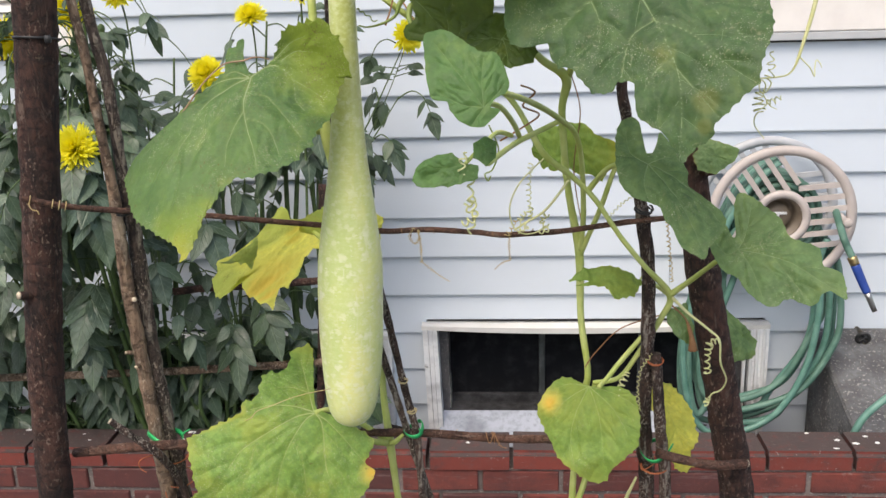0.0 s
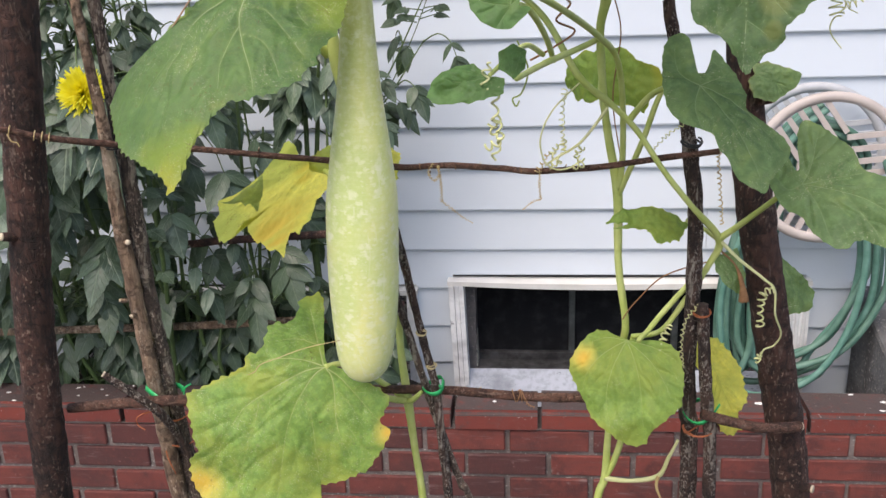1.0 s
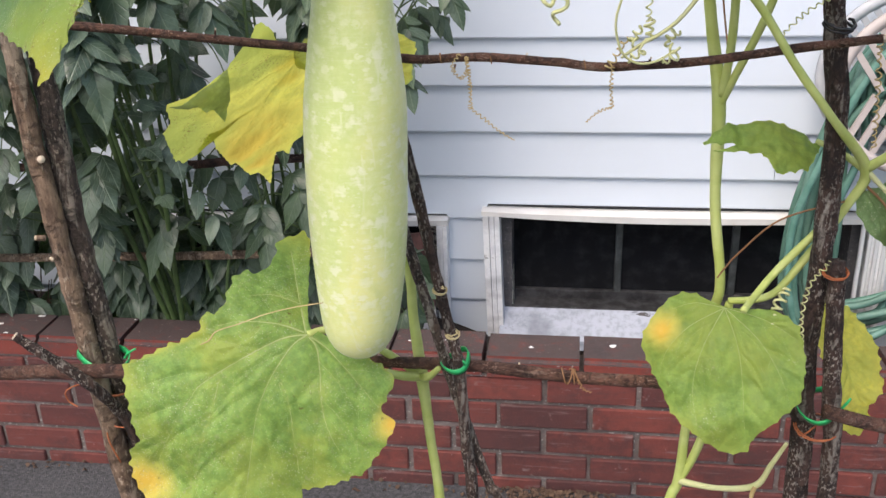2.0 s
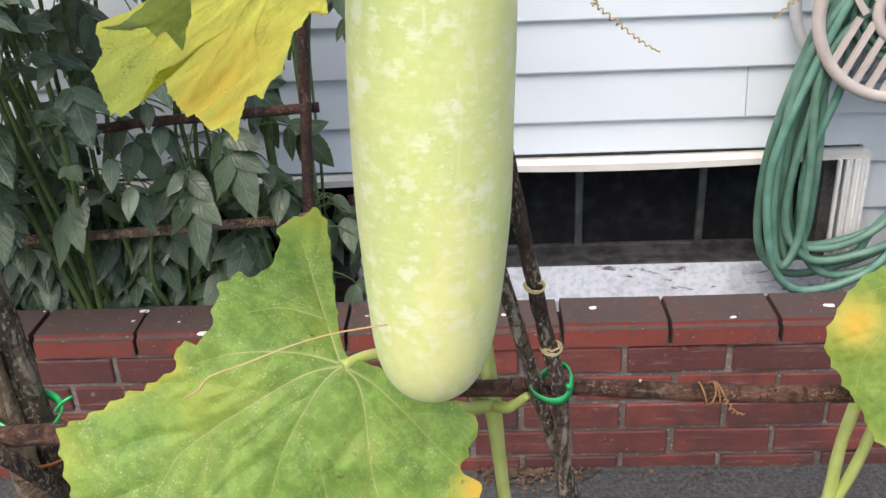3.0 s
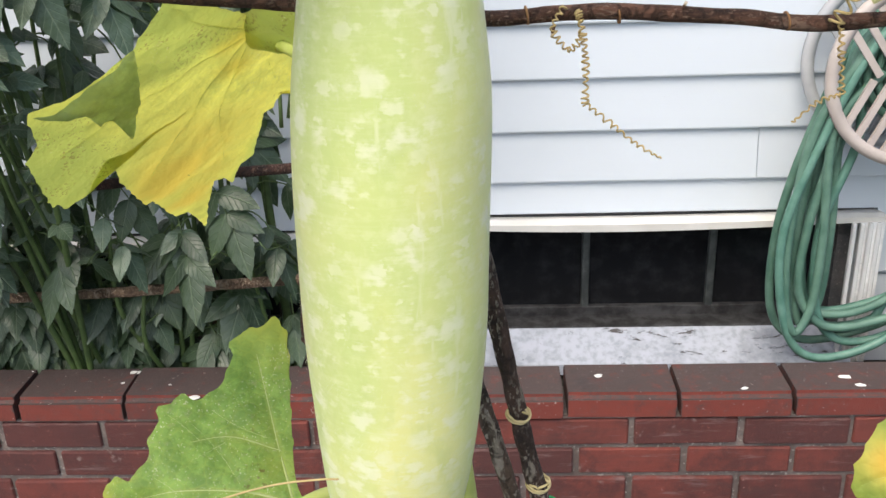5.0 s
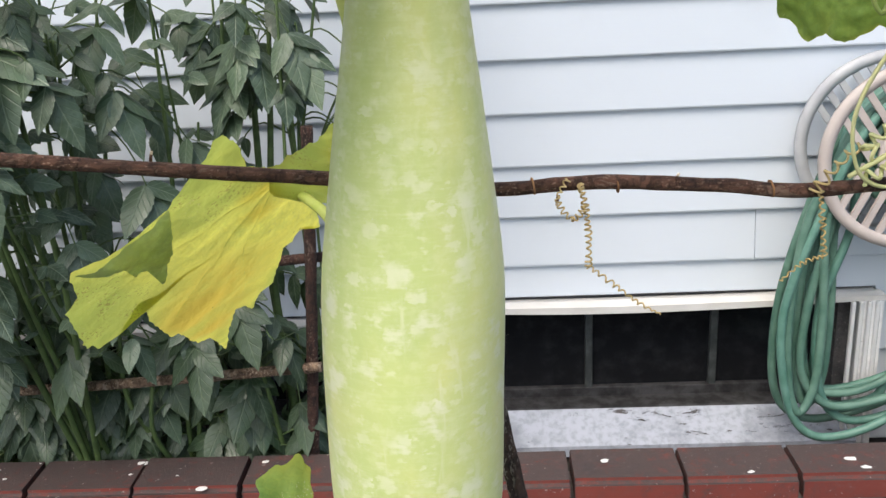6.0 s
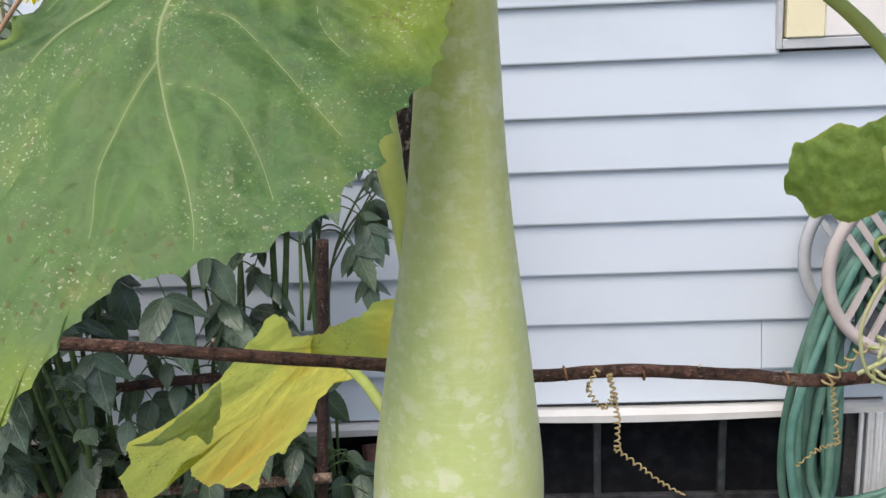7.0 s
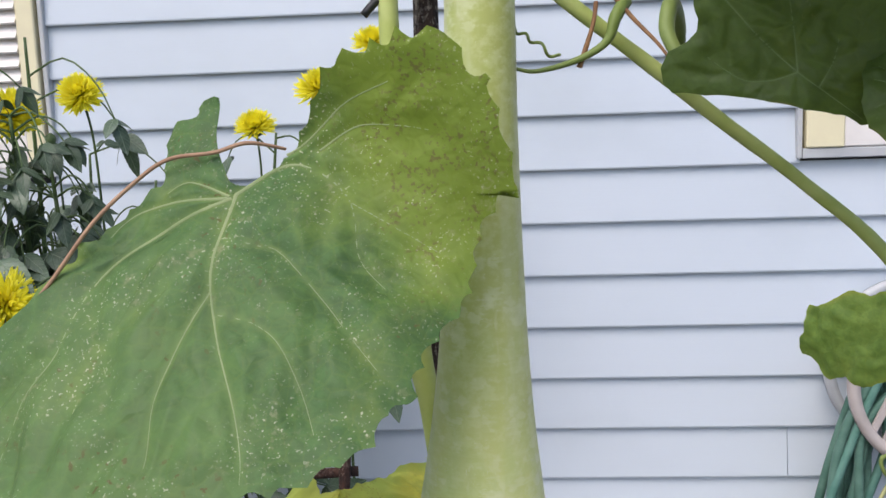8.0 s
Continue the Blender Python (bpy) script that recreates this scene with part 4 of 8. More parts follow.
for j in range(ny + 1):
    for i in range(nx + 1):
        x, y = -3.3 + 6.6 * i / nx, 2.53 + 0.43 * j / ny
        soil_v.append((x, y, 0.060 + 0.14 / (1 + math.exp((x - 0.12) * 14)) + 0.03 * noise.noise(Vector((x * 5, y * 7, 0))) + 0.015 * noise.noise(Vector((x * 19, y * 19, 3)))))
        if i and j:
            k = j * (nx + 1) + i
            soil_f.append((k - nx - 2, k - nx - 1, k, k - 1))
soil = solo("soil", (soil_v, soil_f), M_SOIL, "dark moist soil in the brick planter", "soil", kind="structure")

planter = thing("planter_wall", (0.3, 2.47, GROUND), "low red brick planter wall with grimy coping", "brick wall", kind="structure")
part("mortar", box(-3.3, 3.3, 2.419, 2.53, GROUND, 0.284), M_MORTAR, planter, "grey mortar", smooth=False)

# concrete kerb beside the cellar window
kv = [(1.445, 2.54, -0.03), (1.95, 2.54, -0.03), (1.95, 2.99, -0.03), (1.445, 2.99, -0.03), (1.475, 2.54, 0.25), (1.95, 2.54, 0.25), (1.95, 2.99, 0.465), (1.445, 2.99, 0.465)]
kerb = solo("concrete_kerb", (kv, [(3, 2, 1, 0), (4, 5, 6, 7), (0, 1, 5, 4), (1, 2, 6, 5), (2, 3, 7, 6), (3, 0, 4, 7)]), M_CONCRETE,
            "rough sloping concrete kerb against the house", "concrete kerb", smooth=False, base=(1.6, 2.8, -0.03))
bev = kerb.modifiers.new("edge", "BEVEL")
bev.width, bev.segments = 0.012, 2

# ---- trellis of cut saplings ----


def pole(name, points, radii, mat, label, category, seed, sides=12, rough=0.16, knots=0.5, cuts=(), group="trellis poles"):
    p = thing(name, points[-1] if points[-1][2] < points[0][2] else points[0], label, category, group)
    part("shaft", tube(points, [0.95 * r for r in radii] if isinstance(radii, list) else 0.95 * radii, sides, 12, rough, knots, seed, 70), mat, p)
    for at, way, r, length in cuts:
        a = Vector(at)
        b = a + Vector(way).normalized() * length
        stub = part("branch_stub", tube([a, b], [r, r * 0.85], 8, 3, 0.1, 0, seed), mat, p)
        e = (b - a).normalized()
        part("cut_end", tube([b, b + e * 0.0015], r * 0.8, 8, 1), M_CUT, stub, "pale fresh-cut wood")
    return p


pole("trellis_post", [(0.024, 1.175, 1.894), (0.003, 1.175, 1.652), (-0.003, 1.175, 1.539), (-0.018, 1.175, 1.419), (-0.029, 1.175, 1.324), (-0.042, 1.175, 1.222), (-0.055, 1.175, 1.116), (-0.064, 1.175, 1.003), (-0.071, 1.179, 0.923), (-0.113, 1.205, 0.525), (-0.148, 1.221, GROUND)],
     [0.021, 0.022, 0.0232, 0.0230, 0.0225, 0.0220, 0.0215, 0.0212, 0.0212, 0.022, 0.022], M_BARK, "thick dark-barked sapling post of the trellis", "post", 1, 20, 0.10, 0.35,
     [((-0.048, 1.159, 1.212), (-0.6, -0.9, 0.30), 0.0055, 0.016)])
pole("trellis_post", [(0.678, 1.251, 1.885), (0.686, 1.251, 1.599), (0.693, 1.251, 1.445), (0.702, 1.251, 1.382), (0.713, 1.251, 1.309), (0.724, 1.251, 1.227), (0.745, 1.251, 1.120), (0.767, 1.251, 1.006), (0.786, 1.251, 0.901), (0.838, 1.251, 0.529), (0.896, 1.251, GROUND)],
     [0.014, 0.0145, 0.015, 0.0165, 0.0185, 0.0205, 0.0210, 0.0215, 0.022, 0.0225, 0.023], M_BARK, "thick dark-barked leaning sapling post of the trellis", "post", 2, 20, 0.10, 0.35,
     [((0.715, 1.242, 1.326), (0.8, -0.5, 0.2), 0.005, 0.02), ((0.789, 1.239, 0.883), (0.8, -0.6, 0.1), 0.006, 0.022)])
pole("trellis_pole", [(-0.015, 1.199, 1.893), (0.018, 1.199, 1.585), (0.025, 1.199, 1.538), (0.033, 1.199, 1.477), (0.038, 1.199, 1.415), (0.043, 1.199, 1.350), (0.046, 1.199, 1.300), (0.047, 1.199, 1.221), (0.051, 1.199, 1.164), (0.054, 1.199, 1.113), (0.061, 1.199, 1.007), (0.066, 1.199, 0.944), (0.095, 1.205, 0.521), (0.124, 1.205, GROUND)],
     [0.0050, 0.0054, 0.0055, 0.0055, 0.0057, 0.0060, 0.0072, 0.0082, 0.0088, 0.0090, 0.0095, 0.0098, 0.011, 0.011], M_BARK_PALE, "pale peeling sapling pole of the trellis", "pole", 3, 12, 0.16, 0.9,
     [((0.055, 1.192, 1.194), (0.7, -0.8, 0.4), 0.0038, 0.006), ((0.047, 1.190, 1.128), (-0.8, -0.7, 0.3), 0.0026, 0.007), ((0.053, 1.190, 1.112), (-0.3, -0.8, -0.2), 0.0030, 0.004)])
pole("trellis_pole", [(-0.010, 1.214, 1.891), (0.034, 1.214, 1.537), (0.046, 1.214, 1.463), (0.050, 1.214, 1.412), (0.051, 1.215, 1.360), (0.053, 1.216, 1.313), (0.057, 1.216, 1.265), (0.059, 1.215, 1.223), (0.060, 1.214, 1.166), (0.062, 1.214, 1.106), (0.0655, 1.214, 1.061), (0.070, 1.214, 0.999), (0.077, 1.214, 0.943), (0.112, 1.221, 0.524), (0.150, 1.221, GROUND)],
     [0.0060, 0.0068, 0.0070, 0.0070, 0.0072, 0.0078, 0.0092, 0.0098, 0.0102, 0.0104, 0.0106, 0.0108, 0.0110, 0.012, 0.012], M_BARK_GREY, "dark sapling pole bound to a paler one", "pole", 4, 12, 0.18, 0.7)
pole("forked_stick", [(0.097, 1.199, 0.892), (0.086, 1.192, 0.954), (0.077, 1.169, 0.999), (0.056, 1.161, 1.026), (0.027, 1.155, 1.053)],
     [0.0055, 0.0055, 0.005, 0.0048, 0.0042], M_BARK_LICHEN, "short forked side branch with a white cut end", "stick", 5, 10, 0.25, 0.9,
     [((0.029, 1.155, 1.052), (-0.7, -0.15, 0.62), 0.0042, 0.005)], "trellis sticks")
pole("trellis_pole", [(0.296, 1.232, 1.893), (0.304, 1.231, 1.537), (0.303, 1.231, 1.388), (0.334, 1.220, 1.25), (0.356, 1.204, 1.161), (0.367, 1.201, 1.104), (0.376, 1.200, 1.060), (0.385, 1.199, 1.016), (0.389, 1.199, 0.941), (0.394, 1.200, 0.859), (0.40, 1.21, 0.42), (0.403, 1.21, GROUND)],
     [0.0064, 0.0064, 0.0060, 0.0050, 0.0046, 0.0045, 0.0046, 0.0049, 0.0052, 0.0055, 0.0060, 0.0065], M_BARK_LICHEN, "thin dark sapling pole behind the gourd", "pole", 6, 12, 0.2, 0.8)
pole("trellis_pole", [(0.325, 1.235, 1.180), (0.346, 1.216, 1.110), (0.358, 1.211, 1.069), (0.370, 1.209, 1.023), (0.381, 1.209, 0.982), (0.407, 1.208, 0.896), (0.423, 1.207, 0.854), (0.506, 1.215, 0.513), (0.615, 1.215, GROUND)],
     [0.0042, 0.0046, 0.0047, 0.0047, 0.0046, 0.0045, 0.0045, 0.0048, 0.0050], M_BARK_ASH, "thin leaning sapling crossed with another pole", "pole", 7, 12, 0.2, 0.9)
pole("trellis_pole", [(0.601, 1.210, 1.748), (0.621, 1.210, 1.463), (0.623, 1.210, 1.426), (0.634, 1.210, 1.370), (0.648, 1.210, 1.293), (0.658, 1.210, 1.220), (0.660, 1.210, 1.137), (0.658, 1.210, 1.049), (0.661, 1.210, 0.989), (0.665, 1.210, 0.926), (0.666, 1.210, 0.510), (0.671, 1.210, GROUND)],
     [0.0065, 0.0065, 0.0066, 0.0070, 0.0078, 0.0082, 0.0085, 0.0095, 0.0098, 0.0098, 0.011, 0.011], M_BARK_LICHEN, "dark lichened sapling pole hung with vines", "pole", 8, 12, 0.2, 0.8)
pole("trellis_pole", [(0.668, 1.197, 1.123), (0.673, 1.197, 1.066), (0.680, 1.198, 0.992), (0.686, 1.198, 0.929), (0.694, 1.205, 0.510), (0.699, 1.205, GROUND)],
     [0.0065, 0.0070, 0.0075, 0.0075, 0.008, 0.008], M_BARK_LICHEN, "short lichened pole bound to a taller one", "pole", 9, 12, 0.2, 0.8)
pole("cross_twig", [(-0.031, 1.137, 1.331), (0.007, 1.155, 1.318), (0.050, 1.185, 1.305), (0.133, 1.213, 1.292), (0.207, 1.215, 1.284), (0.279, 1.215, 1.277), (0.354, 1.215, 1.269), (0.389, 1.215, 1.270), (0.414, 1.215, 1.270), (0.439, 1.215, 1.268), (0.464, 1.215, 1.266), (0.489, 1.215, 1.263), (0.513, 1.215, 1.2635), (0.563, 1.215, 1.267), (0.627, 1.210, 1.277), (0.674, 1.194, 1.286)],
     [0.0036, 0.0036, 0.0036, 0.0035, 0.0034, 0.0034, 0.0034, 0.0034, 0.0036, 0.0034, 0.0034, 0.0034, 0.0033, 0.0033, 0.0033, 0.0032], M_TWIG, "long thin brown cross twig tied to the poles", "twig", 10, 10, 0.14, 0.5,
     [((0.205, 1.212, 1.2885), (0.3, -0.2, 1), 0.0008, 0.0035), ((0.437, 1.2135, 1.2690), (0.4, -0.3, 1), 0.0008, 0.0035), ((0.386, 1.213, 1.2655), (-0.2, -0.4, -1), 0.0008, 0.0035), ((0.5245, 1.213, 1.2660), (0.5, -0.2, 1), 0.0008, 0.0035),
      ((0.673, 1.1945, 1.2858), (0.9, -0.3, 0.12), 0.0034, 0.003)], "trellis sticks")
pole("cross_stick", [(-0.052, 1.208, 0.984), (0.030, 1.186, 1.004), (0.110, 1.172, 1.016), (0.155, 1.173, 1.017)], [0.0066, 0.0068, 0.0066, 0.006], M_TWIG,
     "smooth reddish cross stick tied with green plastic", "stick", 11, 10, 0.12, 0.4, (), "trellis sticks")
pole("cross_stick", [(0.279, 1.220, 1.009), (0.316, 1.220, 1.008), (0.391, 1.220, 1.008), (0.480, 1.220, 1.001), (0.557, 1.214, 1.003), (0.613, 1.214, 0.999)], [0.0052, 0.0055, 0.0056, 0.0056, 0.0057, 0.0055], M_TWIG,
     "brown cross stick under the gourd's tip", "stick", 12, 10, 0.15, 0.5, (((0.432, 1.217, 1.0105), (0.3, -0.3, 1), 0.0009, 0.003),), "trellis sticks")
pole("cross_stick", [(0.673, 1.188, 0.999), (0.735, 1.205, 0.975), (0.785, 1.224, 0.966)], [0.0060, 0.0062, 0.0062], M_TWIG,
     "cross stick with a cut end resting on the thick post", "stick", 13, 10, 0.12, 0.5, (((0.784, 1.223, 0.967), (0.9, 0.4, -0.2), 0.006, 0.003),), "trellis sticks")
pole("garden_stake", [(0.016, 2.549, 1.037), (-0.006, 2.549, 0.720), (-0.035, 2.549, 0.359), (-0.046, 2.549, 0.177)], 0.0125, M_BARK, "dark stake behind the dahlias", "stake", 14, 10, 0.15, 0.5, (), "garden stakes")
pole("garden_rail", [(-0.892, 2.525, 0.738), (-0.443, 2.525, 0.751), (-0.310, 2.525, 0.762), (0.022, 2.572, 0.767)], 0.011, M_BARK, "bark-covered rail among the dahlias", "rail", 15, 10, 0.15, 0.5, (), "garden stakes")
pole("garden_rail", [(-1.128, 2.501, 0.501), (-0.445, 2.525, 0.519), (-0.188, 2.525, 0.534), (0.003, 2.525, 0.546)], 0.0115, M_BARK_PALE, "low bark-covered rail among the dahlias", "rail", 16, 10, 0.15, 0.5, (), "garden stakes")


def plastic_tie(at, normal, radius, tail, seed):
    """A flat plastic strip wound about two sticks, with a free tail."""
    n = Vector(normal).normalized()
    a = n.orthogonal().normalized()
    b = n.cross(a)
    v, f, k = [], [], 28
    for i in range(k + 1):
        t = i / k * 2 * math.pi * 1.1
        r = radius * (1 + 0.05 * math.sin(3 * t + seed) + 0.03 * i / k)
        for rr, h in ((r, -0.0027), (r, 0.0027), (r + 0.0010, 0.0027), (r + 0.0010, -0.0027)):
            v.append(tuple(Vector(at) + (a * math.cos(t) + b * math.sin(t)) * rr + n * (h + 0.002 * math.sin(2 * t + seed))))
        if i:
            q = 4 * i
            f += [(q - 4, q - 3, q + 1, q), (q - 3, q - 2, q + 2, q + 1), (q - 2, q - 1, q + 3, q + 2), (q - 1, q - 4, q, q + 3)]
    t0 = thing("plant_tie", at, "bright green plastic plant tie round the sticks", "plant tie", "green ties")
    part("loop", (v, f), M_TIE, t0)
    e = Vector(at) + Vector(tail[0])
    part("tail", tube([e, e + Vector(tail[1]) * 0.5 + Vector((0, -0.002, 0.002)), e + Vector(tail[1])], [0.0012, 0.0012, 0.0009], 5, 4), M_TIE, t0)
    return t0


plastic_tie((0.071, 1.200, 1.012), (0.35, 0.1, 1), 0.0205, ((0.02, 0.0, 0.0), (0.012, 0.0, 0.010)), 1.0)
plastic_tie((0.3810, 1.206, 1.020), (-0.36, -0.25, 0.9), 0.0115, ((0.0085, -0.009, 0.002), (-0.001, -0.001, 0.004)), 2.0)
plastic_tie((0.671, 1.203, 0.996), (-0.38, -0.35, 0.9), 0.0155, ((0.016, -0.008, 0.002), (0.004, -0.004, 0.012)), 3.0)
solo("cable_tie", join(ring((-0.007, 1.175, 1.499), (0.05, 0.12, 1), 0.0235, 0.0015, 30, 6), box(0.012, 0.018, 1.152, 1.158, 1.495, 1.503, 0.001)), M_BLACK,
     "black cable tie round the thick post", "cable tie", base=(-0.007, 1.175, 1.499))
solo("cable_tie", join(ring((0.305, 1.216, 1.545), (0.3, 0.3, 1), 0.0095, 0.0018, 24, 6), tube([(0.297, 1.205, 1.543), (0.287, 1.199, 1.538), (0.279, 1.198, 1.530)], 0.002, 6, 3)), M_BLACK,
     "black tie on the pole behind the gourd", "cable tie", base=(0.305, 1.216, 1.545))


def binding(at, normal, radius, turns, mat, thick, label, tails=()):
    pts = []
    n = Vector(normal).normalized()
    a = n.orthogonal().normalized()
    b = n.cross(a)
    k = int(20 * turns)
    for i in range(k + 1):
        t = 2 * math.pi * i / 20
        pts.append(Vector(at) + (a * math.cos(t) + b * math.sin(t)) * radius * (1 + 0.06 * math.sin(t * 0.7)) + n * thick * 2.4 * (i / 20) * (1 if i % 3 else 1.2))
    geo = [tube(pts, thick, 6, 1)]
    for q in tails:
        geo.append(tube([pts[-1]] + [Vector(p) for p in q], thick, 6, 4))
    return solo("wire_binding" if mat is M_WIRE else "twine_binding", join(*geo), mat, label, "binding", "bindings", base=at)


binding((0.3700, 1.2010, 1.0855), (0.25, -0.25, 1), 0.0053, 2.3, M_TWINE, 0.0006, "pale twine wound round a sapling pole", [[(0.3745, 1.195, 1.091), (0.3735, 1.194, 1.094)]])
binding((0.3795, 1.2000, 1.0465), (0.2, -0.25, 1), 0.0054, 2.6, M_TWINE, 0.0006, "pale twine wound round a sapling pole", [[(0.384, 1.194, 1.052), (0.3835, 1.193, 1.055)]])
binding((0.052, 1.207, 1.299), (0.1, -0.3, 1), 0.0135, 2.0, M_BLACK, 0.0010, "dark twist binding the twig to the pole")
binding((0.074, 1.210, 0.981), (0.1, -0.2, 1), 0.0195, 2.0, M_WIRE, 0.0007, "orange wire twisted round the poles", [[(0.048, 1.182, 0.992), (0.042, 1.180, 0.980), (0.050, 1.180, 0.973)]])
binding((0.079, 1.212, 0.948), (0.1, -0.2, 1), 0.0195, 1.3, M_WIRE, 0.0007, "orange wire twisted round the poles", [[(0.067, 1.189, 0.940), (0.076, 1.187, 0.911)]])
binding((0.672, 1.203, 0.974), (0.0, -0.2, 1), 0.0160, 2.0, M_WIRE, 0.0006, "rusty wire twisted round two poles", [[(0.657, 1.182, 0.980), (0.652, 1.181, 0.985)]])
binding((0.668, 1.197, 1.112), (0.0, -0.2, 1), 0.0085, 2.0, M_WIRE, 0.0006, "rusty wire round the pole's cut top")
binding((0.650, 1.210, 1.290), (0.2, -0.3, 1), 0.0095, 2.0, M_BLACK, 0.0011, "dark cord binding the twig to the pole")

# ---- gourd and vines ----
GX, GY, GZ = 0.3172, 1.145, 1.0555


def gourd_profile(steps=90):
    """Radius over height: a blunt tip, a long body and a thin neck."""
    keys = [(0.0, 0.0005), (0.0035, 0.010), (0.010, 0.0188), (0.020, 0.0248), (0.034, 0.0287), (0.055, 0.0315), (0.075, 0.0333), (0.11, 0.0355), (0.15, 0.0359), (0.18, 0.0357), (0.205, 0.0346), (0.241, 0.0303), (0.261, 0.0275),
            (0.303, 0.0216), (0.34, 0.0179), (0.38, 0.0156), (0.42, 0.0145), (0.474, 0.0137), (0.55, 0.0125), (0.60, 0.0100), (0.62, 0.0055)]
    pts, _ = spline([(r, 0, z) for z, r in keys], 6)
    return [(max(0.0004, p.x), p.z) for p in pts]


gourd = thing("bottle_gourd", (GX, GY, GZ), "long pale green bottle gourd with white flecks, hanging from the vine", "gourd")
gv, gf = lathe(gourd_profile(), (GX, GY, GZ), 64, lambda z: (0.0135 * min(1, z / 0.36) + 0.012 * max(0, z - 0.36), 0.002 * math.sin(z * 6)))
gv = [tuple(Vector(p) + (Vector(p) - Vector((GX + 0.01, GY, p[2]))) * 0.035 * noise.noise(Vector(p) * 16)) for p in gv]
body = part("body", (gv, gf), M_GOURD, gourd)
# short pale down on the skin
random.seed(11)
down_v, down_f = [], []
for i in range(5200):
    z = random.uniform(0.03, 0.45)
    prof = gourd_profile(1)
    a = random.uniform(0, 2 * math.pi)
    j = min(range(0, len(prof), 4), key=lambda q: abs(prof[q][1] - z))
    r = prof[j][0] * 0.985
    z = prof[j][1] + random.uniform(-0.004, 0.004)
    c = Vector((GX + 0.0135 * min(1, z / 0.36), GY + 0.002 * math.sin(z * 6), GZ + z))
    o = Vector((math.cos(a), math.sin(a), 0))
    t = Vector((-math.sin(a), math.cos(a), 0)) * 0.00006
    p = c + o * r
    q = c + o * (r + random.uniform(0.0008, 0.0020)) + Vector((0, 0, random.uniform(-0.0012, 0.0004)))
    k = len(down_v)
    down_v += [tuple(p - t), tuple(p + t), tuple(q)]
    down_f.append((k, k + 1, k + 2))
M_DOWN = mat_plain("pale_down", (0.62, 0.66, 0.45), (0.70, 0.73, 0.52), 60, 0.8, 0.0)
part("down", (down_v, down_f), M_DOWN, body, "fine pale hairs", kind="stuff")
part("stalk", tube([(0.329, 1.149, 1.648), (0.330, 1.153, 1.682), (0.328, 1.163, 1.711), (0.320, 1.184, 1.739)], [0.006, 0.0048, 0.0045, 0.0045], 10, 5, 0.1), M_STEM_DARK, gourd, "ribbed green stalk")

